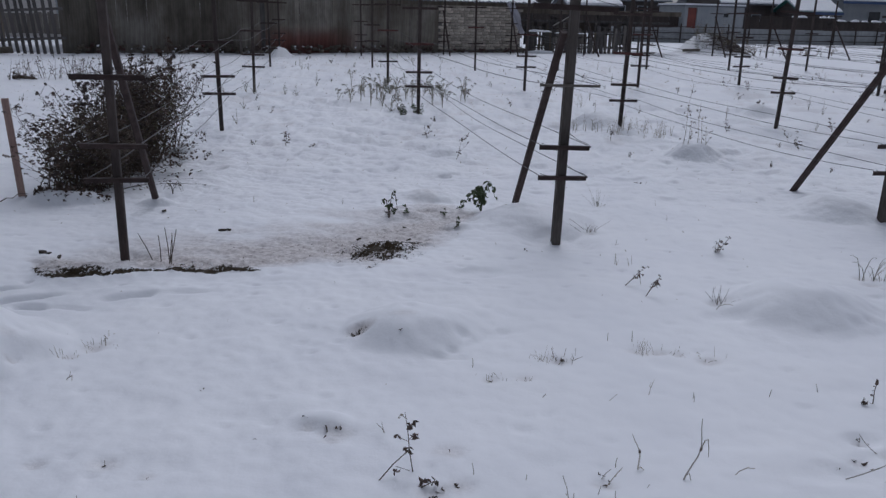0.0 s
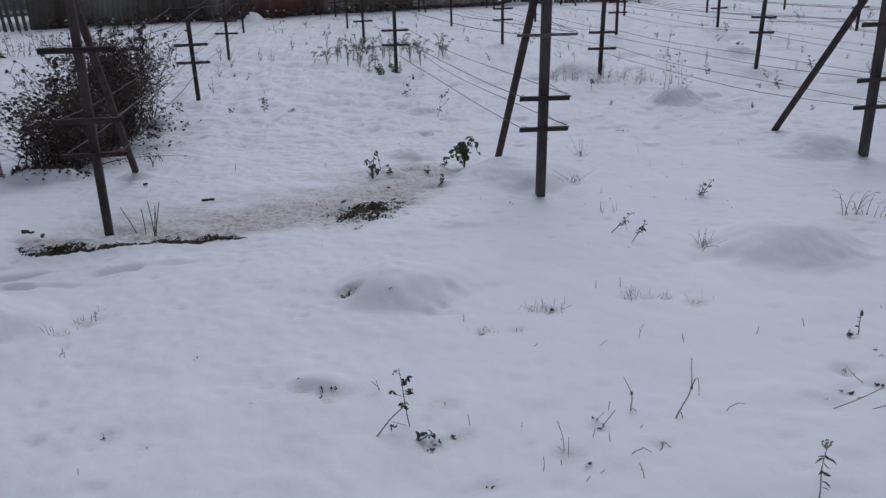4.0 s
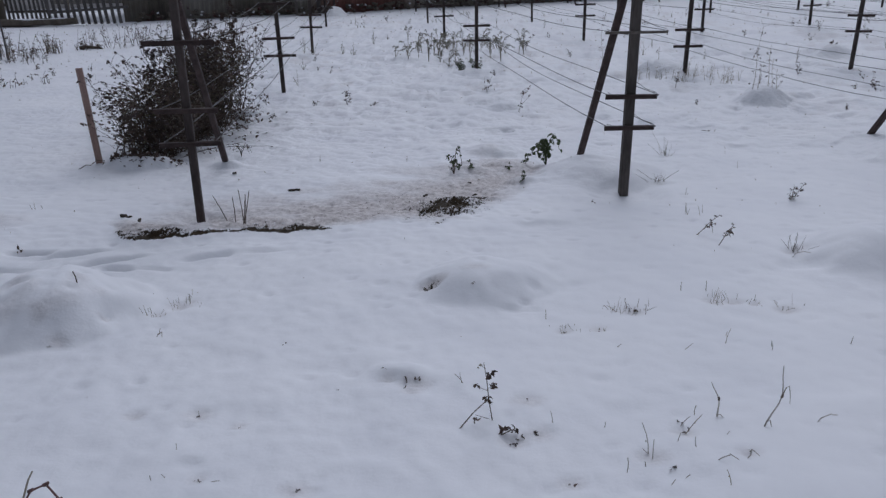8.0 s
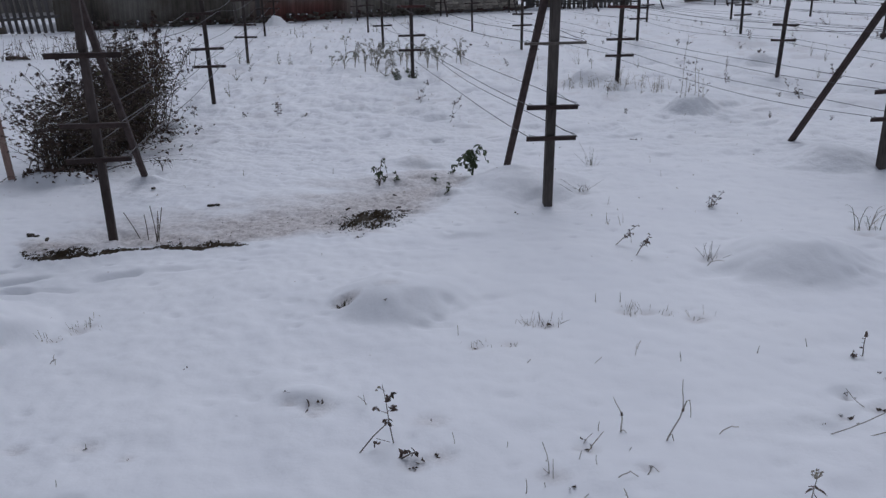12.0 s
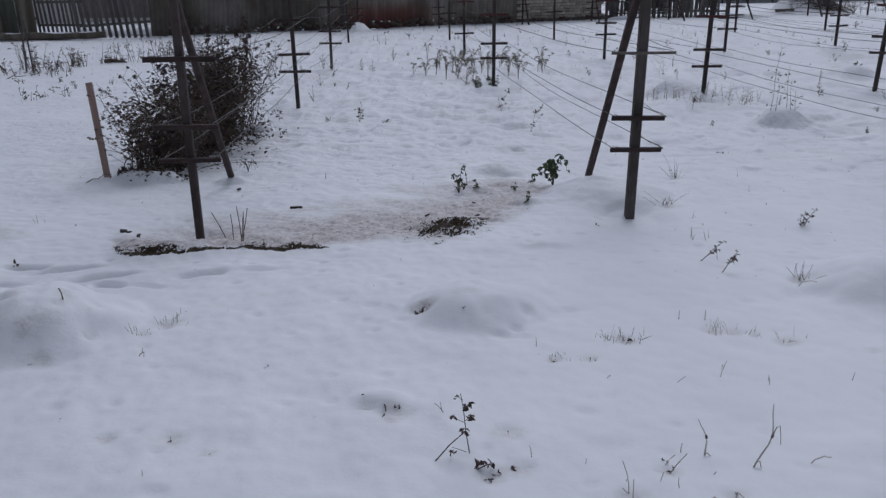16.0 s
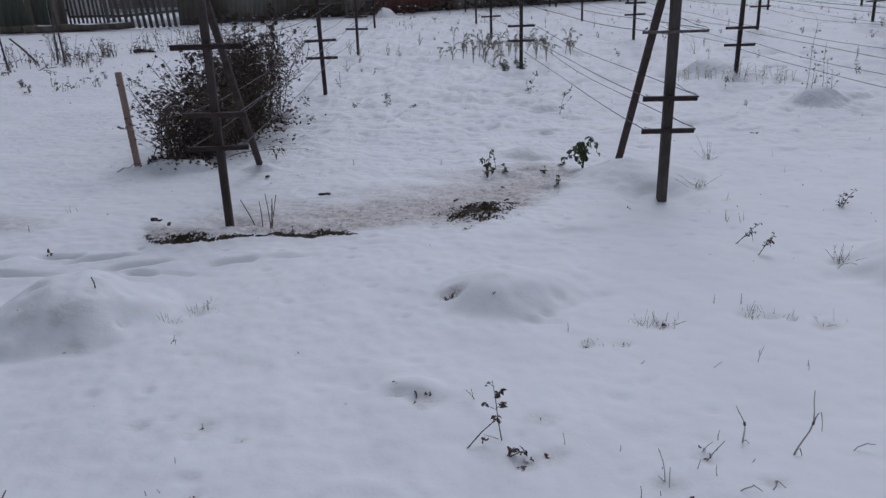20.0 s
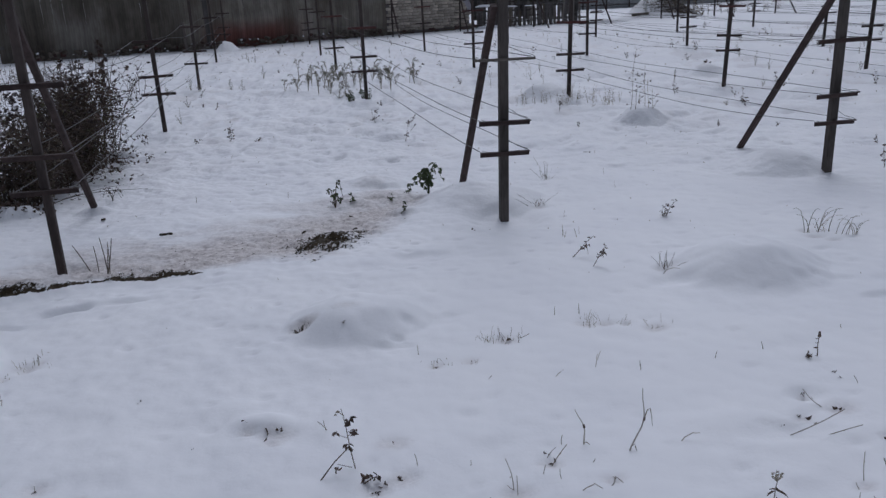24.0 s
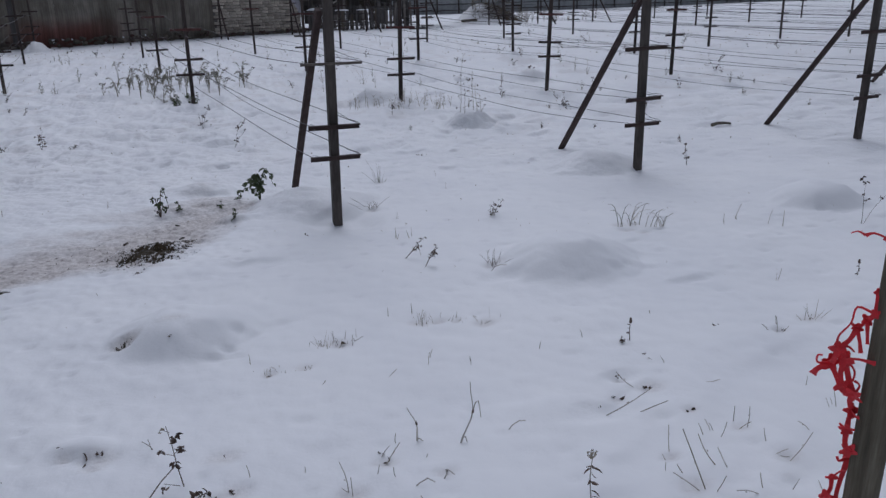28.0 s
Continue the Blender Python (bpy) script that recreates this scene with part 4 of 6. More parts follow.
# picket gate and fences on the far side of the path
board_fence("picket_fence", (-12.95, 22.05), (-10.5, 21.95), 0.095, 0.095, 1.55, mat_picket, "weathered grey picket fence with two rails", (0.28, 1.05), mat_picket, peak=0.05, rail_front=True, tilt=-5.0, slope=3.0)
board_fence("low_board_wall", (-14.6, 25.2), (-10.9, 25.0), 0.16, 0.012, 0.62, mat_greyboard, "grey-brown board wall behind the pickets", (0.5,), z0=0.42)
snow_cap("bank_snow", pose(-13.6, 23.2, 0.0), 3.0, 0.9, 0.32, "snow bank behind the picket fence", 5)
for x in (-13.2, -11.0):
    ob = part("fence_post", Bits().box(-0.05, -0.05, -0.2, 0.05, 0.05, 1.2, bevel=0.01), mat_board)
    ob.matrix_basis = pose(x, 23.6, 0)
    tagged(ob, "short dark wooden post of the low wall", "fence post")
board_fence("picket_fence", (-14.42, 22.5), (-12.9, 22.35), 0.07, 0.075, 1.3, mat_picket, "dark picket fence standing behind a snowy log", (0.3, 0.95), mat_board, peak=0.05, tilt=-3.0)
board_fence("narrow_fence", (-14.84, 22.34), (-14.38, 22.36), 0.215, 0.008, 1.6, mat_board, "narrow dark board panel between two fences", (0.5,))
board_fence("panel_fence", (-18.15, 22.33), (-14.72, 22.4), 0.24, 0.004, 1.7, mat_green, "dull green solid panel fence", (0.5, 1.4))
board_fence("slat_fence", (-23.1, 22.2), (-17.95, 22.3), 0.105, 0.012, 1.8, mat_slat, "pale grey upright slat fence", (0.4, 1.4))
snow_cap("bank_snow", pose(-23.0, 21.75, 0.0), 10.0, 0.7, 0.14, "low snow bank in front of the slat fence", 6)
for p, q in (((-23.0, 21.45), (-15.0, 21.1)), ((-14.95, 21.1), (-11.9, 21.6))):
    m, L = along(p, q)
    log = empty("fallen_log", m, "dark fallen log lying on the snow with snow along its top", "log")
    pts = [(L * i / 12, 0.02 * math.sin(i), 0.10 + 0.012 * math.sin(i * 1.7)) for i in range(13)]
    part("trunk", Bits().tube(pts, 0.11, 0.09, 9), mat_board, log, smooth=True)
    cap = snow_cap("snow", pose(0.05, 0.02, 0.16), L - 0.1, 0.15, 0.055, "", 7)
    cap.parent = log
    del cap["category"]
for x in (-14.45, -15.2):
    ob = part("gate_post", Bits().box(-0.07, -0.07, -0.2, 0.07, 0.07, 2.1, bevel=0.01), mat_board)
    ob.matrix_basis = pose(x, 21.9, 0, 0, R(-1, 1), 5)
    tagged(ob, "dark wooden gate post by the snowy log", "gate post", "gate posts")
# pale post standing before the board fence
ob = part("fence_post", Bits().box(-0.045, -0.04, -0.2, 0.045, 0.04, 0.82, bevel=0.01), mat_greybar)
ob.matrix_basis = pose(-6.28, 24.0, 0, 0, -2, 20)
tagged(ob, "short pale post standing before the board fence", "fence post")


# ---- far plots and houses ----
def window_on(parent, x, z, w, h, y=-0.02):
    """A framed pane standing in a wall's face."""
    win = part("window", Bits().box(x, y - 0.03, z, x + w, y + 0.05, z + 0.07, bevel=0.005).box(x, y - 0.03, z + h - 0.07, x + w, y + 0.05, z + h, bevel=0.005)
               .box(x, y - 0.028, z + 0.07, x + 0.07, y + 0.05, z + h - 0.07).box(x + w - 0.07, y - 0.028, z + 0.07, x + w, y + 0.05, z + h - 0.07), mat_plaster, parent)
    part("pane", Bits().box(x + 0.07, y + 0.01, z + 0.07, x + w - 0.07, y + 0.03, z + h - 0.07), mat_pane, win)


def gable_house(name, p, q, depth, wall_h, rise, wall_mat, roof_mat, label, windows=(), trim=None, overhang=0.5, snow=0.12):
    """A house whose eave faces the field: walls, sloping roof planes, snow, trim and windows."""
    m, L = along(p, q)
    th = empty(name, m, label, "house")
    part("wall", Bits().box(0, 0, -0.2, L, 0.25, wall_h), wall_mat, th)
    part("wall", Bits().box(0, depth - 0.25, -0.2, L, depth, wall_h), wall_mat, th)
    for xa in (0.0, L - 0.25):
        g = Bits().box(xa, 0.26, -0.2, xa + 0.25, depth - 0.26, wall_h)
        g.add([(xa, 0.02, wall_h), (xa, depth - 0.02, wall_h), (xa, depth / 2, wall_h + rise - 0.05), (xa + 0.25, 0.02, wall_h), (xa + 0.25, depth - 0.02, wall_h), (xa + 0.25, depth / 2, wall_h + rise - 0.05)],
              [(0, 2, 1), (3, 4, 5), (0, 3, 5, 2), (1, 2, 5, 4), (0, 1, 4, 3)])
        part("gable", g, wall_mat, th)
    sl = rise / (depth / 2)
    for sgn in (1, -1):
        for nm, mt, up, th_ in (("roof", roof_mat, 0.0, 0.08), ("roof_snow", mat_snow, 0.085, snow)):
            inset = 0.0 if nm == "roof" else 0.06
            ya = -overhang + inset
            za = wall_h - overhang * sl + up
            yb, zb = depth / 2, wall_h + rise + up
            pts = []
            for x in (-overhang + inset, L + overhang - inset):
                for y, z in ((ya, za), (yb, zb)):
                    yy = y if sgn == 1 else depth - y
                    pts += [(x, yy, z), (x, yy, z + th_)]
            fs = [(0, 2, 3, 1), (4, 5, 7, 6), (0, 1, 5, 4), (2, 6, 7, 3), (1, 3, 7, 5), (0, 4, 6, 2)]
            part(nm, Bits().add(pts, fs), mt, th, "snow on the roof" if nm == "roof_snow" else "")
    if trim:
        part("eave_trim", Bits().box(-overhang, -overhang - 0.04, wall_h - overhang * sl - 0.12, L + overhang, -overhang - 0.01, wall_h - overhang * sl + 0.07, bevel=0.005), trim, th)
    for w in windows:
        window_on(th, *w)
    return th


# grey sheet fence with posts and rails
m, L = along((8.4, 42.5), (43.0, 50.6))
gf = empty("sheet_fence", m, "low grey profiled sheet fence with pipe posts and rails", "fence")
for i in range(int(L / 1.165)):
    b = Bits()
    vs = []
    for k in range(13):
        dy = 0.03 if (k // 2) % 2 else 0.0
        vs += [(k * 0.0975, dy, -0.1), (k * 0.0975, dy, 0.76), (k * 0.0975, dy + 0.006, -0.1), (k * 0.0975, dy + 0.006, 0.76)]
    fs = []
    for k in range(12):
        a = 4 * k
        fs += [(a, a + 4, a + 5, a + 1), (a + 2, a + 3, a + 7, a + 6), (a + 1, a + 5, a + 7, a + 3)]
    if i == 0:
        sheet_mesh = b.add(vs, fs).mesh("sheet", mat_greymetal)
    part("sheet", sheet_mesh, None, gf).matrix_basis = pose(i * 1.165, 0.08 + 0.008 * (i % 2), R(-0.02, 0.02))
for z in (0.18, 0.5, 0.82):
    part("rail", Bits().tube([(0, 0, z), (L, 0, z)], 0.022, sides=6), mat_brownfence, gf)
post_mesh = Bits().tube([(0, 0, -0.2), (0, 0, 0.98)], 0.04, sides=8).mesh("post", mat_brownfence)
for i in range(int(L / 1.35)):
    part("post", post_mesh, None, gf).matrix_basis = pose(i * 1.35 + R(-0.1, 0.1), -0.05, 0, R(-1, 1), R(-1.5, 1.5), 0)

# dark brown fence behind it, in stretches
for p, q, h, lab in (((5.0, 58.2), (17.2, 61.0), 1.5, "long dark brown board fence before the houses"), ((22.4, 61.9), (29.6, 63.6), 1.46, "dark brown board fence with snow clumps on top"), ((29.7, 63.6), (46.0, 67.4), 1.24, "lower dark brown board fence with snow clumps on top")):
    m, L = along(p, q)
    th = empty("brown_fence", m, lab, "fence")
    me = plank_mesh("board", 0.38, 0.03, h, mat_brownfence)
    for i in range(int(L / 0.4)):
        part("board", me, None, th).matrix_basis = pose(i * 0.4, R(-0.01, 0.01), R(-0.03, 0.02), 0, R(-0.4, 0.4), 0)
    part("rail", Bits().box(0, 0.04, 0.9, L, 0.09, 1.0), mat_brownfence, th)
for i, x in enumerate((26.2, 26.9, 28.6, 29.3, 30.2, 31.4, 32.3, 33.2, 34.4)):
    yy = 61.9 + (x - 22.4) * 0.234
    snow_cap("fence_snow", pose(x, yy + 0.02, 1.42 if x < 29.6 else 1.2, 0, 0, 13), R(0.5, 0.9), 0.3, 0.2, "clump of snow on the brown fence", i + 11)

# grey garage with a red door
m, L = along((17.25, 60.2), (22.0, 61.3))
garage = empty("garage", m, "low pale grey garage with a faded red door", "garage")
part("front_wall", Bits().box(0, 0, -0.2, 0.25, 0.2, 2.02).box(0.26, 0.004, 1.95, 0.98, 0.2, 2.02).box(1.0, 0, -0.2, L, 0.2, 2.02), mat_plaster, garage)
part("side_wall", Bits().box(0, 0.21, -0.2, 0.2, 4.0, 2.02), mat_plaster, garage)
part("side_wall", Bits().box(L - 0.2, 0.21, -0.2, L, 4.0, 2.02), mat_plaster, garage)
door = part("door", Bits().box(0.27, 0.05, -0.1, 0.97, 0.1, 1.93, bevel=0.01), mat_redpaint, garage, "faded red door")
part("handle", Bits().box(0.85, 0.02, 0.95, 0.89, 0.05, 1.1, bevel=0.005), mat_bar, door)
part("roof", Bits().box(-0.15, -0.2, 2.03, L + 0.15, 4.2, 2.12, bevel=0.01), mat_roof, garage)
part("roof_snow", Bits().box(-0.1, -0.15, 2.125, L + 0.1, 4.1, 2.24, bevel=0.04), mat_snow, garage, "snow on the flat roof")
window_on(garage, 3.1, 1.25, 0.55, 0.4)

gable_house("house", (6.5, 70.0), (19.0, 72.8), 7.0, 2.75, 2.2, mat_darkhouse, mat_roof, "dark brown boarded house under a snowy roof", ((5.6, 0.9, 1.2, 1.2), (7.9, 0.9, 1.2, 1.2), (10.2, 0.9, 1.0, 1.2)))
gable_house("house", (22.3, 67.0), (29.3, 68.6), 6.0, 2.75, 1.9, mat_darkhouse, mat_roof, "dark house wall with a broad snow-covered roof", ((2.6, 1.0, 0.9, 0.6),), overhang=0.7)
gable_house("shed", (27.6, 64.8), (31.0, 65.6), 3.0, 1.95, 0.75, mat_darkhouse, mat_teal, "small shed with a snow roof and blue eave", (), mat_blue, 0.3)
gable_house("house", (29.0, 76.0), (36.0, 77.6), 7.0, 3.0, 2.6, mat_darkhouse, mat_teal, "house with a teal metal roof partly bare of snow", (), None, 0.4, 0.02)
gable_house("house", (33.0, 69.0), (44.0, 71.6), 8.0, 3.05, 2.4, mat_plaster, mat_roof, "pale grey house with dark blue eave trim", ((2.5, 0.9, 1.3, 1.2), (6.0, 0.9, 1.3, 1.2)), mat_blue, 0.5)
gable_house("shed", (9.2, 63.5), (13.2, 64.4), 3.2, 2.0, 0.7, mat_darkhouse, mat_roof, "low dark shed with thick snow on its roof", (), None, 0.3, 0.2)
gable_house("house", (-20.5, 31.0), (-13.2, 31.8), 6.0, 2.7, 2.0, mat_palewall, mat_roof, "pale house wall behind the picket fence", ((5.2, 0.8, 1.0, 1.2),))
gable_house("house", (-9.5, 34.0), (-1.0, 37.5), 6.0, 2.5, 1.8, mat_darkhouse, mat_roof, "dark house behind the board fence", ((3.0, 1.0, 1.2, 1.1),))


# ---- the dark bush by the front row ----
def bush_stem_mesh(n_twigs, h, arch, seed, bare=False):
    """A wandering stem with short twigs; leafy ones carry small crumpled leaves, bare ones dark seed heads at the tips."""
    rnd = random.Random(seed)
    stem, leaves = Bits(), Bits()
    pts, p = [], Vector((0, 0, -0.03))
    a = rnd.uniform(0, 6.28)
    d = Vector((math.cos(a) * arch, math.sin(a) * arch, 1)).normalized()
    n = 9
    for i in range(n + 1):
        pts.append(p.copy())
        d = (d + Vector((rnd.uniform(-0.16, 0.16), rnd.uniform(-0.16, 0.16), -0.08 * arch * i / 3))).normalized()
        p = p + d * h / n
    stem.tube(pts, 0.0045, 0.0015, 4, False)
    for i in range(n_twigs):
        s = (rnd.uniform(0.3, 1.0) if bare else rnd.uniform(0.03, 1.0) ** 0.8) * n
        k = min(int(s), n - 1)
        q = pts[k].lerp(pts[k + 1], s - k)
        out = Vector((rnd.uniform(-1, 1), rnd.uniform(-1, 1), rnd.uniform(0.1, 1.2) if bare else rnd.uniform(-0.4, 0.8))).normalized()
        reach = rnd.uniform(0.04, 0.17) if bare else rnd.uniform(0.02, 0.14)
        tip = q + out * reach
        stem.tube([q, q + out * reach * 0.6 + Vector((0, 0, 0.01)), tip], 0.0021, 0.0012, 3, False)
        if bare:
            size = rnd.uniform(0.016, 0.028)
            for _ in range(rnd.choice((0, 6, 7, 8))):
                leaves.leaf(tip, (rnd.uniform(-1, 1), rnd.uniform(-1, 1), rnd.uniform(-1, 1)), (rnd.uniform(-1, 1), rnd.uniform(-1, 1), rnd.uniform(-1, 1)), size, size * 0.85, rnd.uniform(0.2, 0.7))
        else:
            for _ in range(rnd.choice((0, 1, 1, 2))):
                size = rnd.uniform(0.018, 0.038)
                leaves.leaf(tip, out + Vector((rnd.uniform(-0.8, 0.8), rnd.uniform(-0.8, 0.8), rnd.uniform(-0.9, 0.2))), (rnd.uniform(-1, 1), rnd.uniform(-1, 1), rnd.uniform(-1, 1)), size, size * rnd.uniform(0.5, 0.85), rnd.uniform(0.1, 0.6))
    return stem.mesh("stem", mat_twig), leaves


bush = empty("bush", pose(-2.9, 6.9, 0), "dense dark bush with blackened leaves and seed heads beside the trellis", "bush")
stems, bare_stems = [], []
for i in range(16):
    sm, lv = bush_stem_mesh(34, 1.0, 0.14 + 0.016 * i, 100 + i)
    stems.append((sm, lv.mesh("leaves", (mat_deadleaf, mat_olive, mat_blackleaf, mat_blackleaf)[i % 4])))
    if i < 8:
        sm, lv = bush_stem_mesh(18, 1.0, 0.06 + 0.02 * i, 200 + i, True)
        bare_stems.append((sm, lv.mesh("leaves", mat_blackleaf if i % 2 else mat_deadleaf)))
for i in range(262):
    s = random.random() ** 1.25
    side = R(-1, 1)
    half = 0.23 - 0.02 * s
    x, y = side * half - 0.06 - 0.05 * s, -1.27 + 2.05 * s + R(-0.05, 0.05)
    open_side = side < -0.25 - 0.5 * s
    sparse = open_side and random.random() < 0.55 or i % 9 == 0
    sm, lv = random.choice(bare_stems if sparse else stems)
    h = (0.62 + 0.58 * s) * R(0.66, 1.04) * (1.0 - 0.12 * abs(side)) * (1.12 if sparse else 1.0)
    m = pose(x, y, -0.02, -5 + R(-10, 10), (8 if sparse else 5) - 5 * side + R(-6, 6), 0) @ pose(0, 0, 0, 0, 0, R(0, 360)) @ Matrix.Diagonal((1, 1, h, 1))
    st = part("stem", sm, None, bush)
    st.matrix_basis = m
    part("leaves", lv, None, st)
# the dense dark heart towards the far end
for i in range(24):
    s = R(0.4, 1.0)
    sm, lv = stems[random.choice((2, 3, 6, 7, 10, 11, 14, 15, 1))]
    st = part("stem", sm, None, bush)
    st.matrix_basis = pose(R(-0.12, 0.10) - 0.09, -1.27 + 2.0 * s, -0.02, -4 + R(-8, 8), 4 + R(-6, 6), R(0, 360)) @ Matrix.Diagonal((0.9, 0.9, (0.62 + 0.55 * s) * R(0.75, 1.02), 1))
    part("leaves", lv, None, st)
# low drooping twigs along the foot of the open side
droop_twigs = [bush_stem_mesh(16, 1.0, 0.5, 300 + i, i % 2 == 0) for i in range(6)]
droop_leaves = [lv.mesh("leaves", mat_deadleaf) for _, lv in droop_twigs]
for me, _ in droop_twigs[:2]:
    me.materials[0] = mat_straw
for i in range(44):
    s, k = 0.55 * random.random(), random.randrange(6)
    st = part("stem", droop_twigs[k][0], None, bush)
    st.matrix_basis = pose(R(0.0, 0.20) - 0.04 - 0.08 * s, -1.25 + 2.1 * s, -0.02, R(-14, 8), R(10, 36), R(-40, 40)) @ Matrix.Diagonal((0.8, 0.8, R(0.3, 0.6), 1))
    part("leaves", droop_leaves[k], None, st)
# dead leaves dropped at the foot of the bush, caught among snow lumps
b = Bits()
for cx, cy, spread, count in ((-3.08, 5.50, 0.07, 34), (-2.94, 5.44, 0.08, 46), (-2.76, 5.48, 0.08, 40), (-2.86, 5.62, 0.16, 60), (-2.76, 7.58, 0.14, 60), (-2.60, 7.15, 0.12, 34), (-2.55, 6.5, 0.2, 26)):
    for _ in range(count):
        x, y = random.gauss(cx, spread), random.gauss(cy, spread * 0.6)
        z, s = ground_z(x, y), R(0.016, 0.042)
        b.leaf((x, y, z + R(0.0, 0.02)), (R(-1, 1), R(-1, 1), R(-0.2, 0.9)), (R(-1, 1), R(-1, 1), R(-0.5, 0.5)), s, s * R(0.5, 0.8), R(0.1, 0.6))
tagged(part("leaf_litter", b, mat_deadleaf), "dark fallen leaves in the snow under the bush", "leaf litter", "", "stuff")

# wooden stake before the bush
ob = part("wooden_stake", Bits().box(-0.024, -0.016, -0.25, 0.024, 0.016, 0.74, bevel=0.003), mat_stake)
ob.matrix_basis = pose(-3.31, 5.58, 0, -5, -3, 20)
tagged(ob, "bare pinkish wooden stake standing in the snow", "stake")


# ---- weeds, straws and leaves in the snow ----
def place(bits_or_mesh, name, x, y, label, category, group, material=None, turn=None, smooth=False):
    ob = part(name, bits_or_mesh, material, smooth=smooth)
    ob.matrix_basis = pose(x, y, ground_z(x, y), 0, 0, R(0, 360) if turn is None else turn)
    return tagged(ob, label, category, group)


def blade(b, h, lean, r=0.0017, curl=0.15, base=(0, 0), turn=None):
    a = R(0, 6.28) if turn is None else turn
    pts = []
    for i in range(6):
        s = i / 5
        off = h * (math.tan(radians(lean)) * s + curl * s * s)
        pts.append((base[0] + off * math.cos(a), base[1] + off * math.sin(a), -0.02 + (h + 0.02) * s * (1 - 0.25 * abs(curl) * s)))
    b.tube(pts, r * 1.15, r * 0.5, 4)
    return b


def straws(*rows):
    for x, y, h in rows:
        b = blade(Bits(), h * 0.9, R(-38, 38), R(0.0013, 0.0021), R(-0.35, 0.35))
        if random.random() < 0.4:
            blade(b, h * R(0.3, 0.6), R(-35, 35), 0.0014, R(-0.4, 0.4), (R(-0.02, 0.02), R(-0.02, 0.02)))
        place(b, "straw", x, y, "dry straw stem poking out of the snow", "straw", "straws in the snow", random.choice((mat_straw, mat_greystraw)))


def tuft(x, y, h, count, lean, thin, spread, label, group, material, dead=0):
    th = empty("grass_tuft", pose(x, y, ground_z(x, y), 0, 0, R(0, 360)), label, "grass tuft", group)
    for _ in range(count):
        b = blade(Bits(), h * R(0.2, 1.0), R(-lean, lean), R(0.6, 1.2) * thin, R(-0.6, 0.6), (random.gauss(0, spread), random.gauss(0, spread * 0.7)))
        part("blade", b, material, th)
    for _ in range(dead):
        b = Bits().leaf((R(-0.03, 0.03), R(-0.02, 0.02), R(-0.002, 0.008)), (R(-1, 1), R(-1, 1), 0.4), (R(-1, 1), R(-1, 1), 0), R(0.008, 0.018), R(0.005, 0.009))
        part("leaf", b, mat_deadleaf, th)


def straw_tufts(*rows):
    for x, y, h in rows:
        tuft(x, y, h, random.randint(5, 16), 54, 0.0012, 0.032, "tuft of dry straw grass poking through snow", "dry grass tufts", mat_straw, random.choice((0, 0, 2)))


def grass_tufts(*rows):
    for x, y, h in rows:
        tuft(x, y, h, random.randint(12, 18), 60, 0.0014, 0.022, "dark frosted grass tuft poking through snow", "dark grass tufts", mat_sagegrass if h > 0.12 else mat_stem)


def arched_tufts(*rows):
    """Long grass blades that rise and bow over to the snow."""
    for x, y, h in rows:
        th = empty("arched_grass", pose(x, y, ground_z(x, y)), "grey-green grass blades arching over the snow", "grass tuft", "arched grass tufts")
        for k in range(9):
            a, reach, hh, bx = R(-0.5, 0.5) + (0 if k % 3 else math.pi), h * R(0.35, 1.0), h * R(0.45, 1.0), R(-0.08, 0.08)
            pts = [(bx + reach * s ** 1.5 * math.cos(a), reach * s ** 1.5 * math.sin(a), -0.015 + (hh + 0.015) * math.sin(min(s * R(1.7, 2.0), 2.4))) for s in [i / 7 for i in range(8)]]
            part("blade", Bits().tube(pts, 0.0022 if h > 0.08 else 0.0014, 0.001, 4), random.choice((mat_greystraw, mat_sagegrass)), th)


def slant_straws(*rows):
    """Cut straws: foot, sideways reach of the tip, height of the tip."""
    for x, y, dx, dz in rows:
        size = math.hypot(dx, dz)
        bow, dy, r = R(-0.06, 0.06) * size, R(-0.25, 0.25) * size, 0.0013 + 0.0045 * min(size, 0.2)
        up = Vector((-dz, 0, dx)).normalized() * bow if size > 0.02 else Vector((0, 0, 0))
        tip = Vector((dx, dy, dz))
        pts = [tip * -0.12, Vector((0, 0, 0))] + [tip * q + up * 4 * q * (1 - q) for q in (0.3, 0.6, 1.0)]
        b = Bits().tube(pts, r, r * 0.72, 5)
        if size > 0.06:
            k = tip * R(0.35, 0.75)
            b.tube([k - tip * 0.025, k, k + tip * 0.025], r * 1.12, r * 1.0, 5)
        place(b, "straw", x, y, "cut dry straw slanting out of the snow", "straw", "straws in the snow", random.choice((mat_straw, mat_greystraw, mat_greystraw)), 0)


def bent_straws(*rows):
    for x, y, h, span in rows:
        k = R(0.55, 0.8)
        pts = [(0, 0, -0.015), (span * k * 0.5, R(-0.01, 0.01), h * R(0.45, 0.65)), (span * k, R(-0.01, 0.01), h), (span * k + 0.003, 0, h - 0.001), (span * R(0.9, 1.25), R(-0.02, 0.02), h * R(0.2, 1.3))]
        b = Bits().tube(pts, 0.0021, 0.0014, 5)
        place(b, "bent_straw", x, y, "snapped dry straw bent over the snow", "straw", "bent straws", mat_greystraw, R(-20, 20))


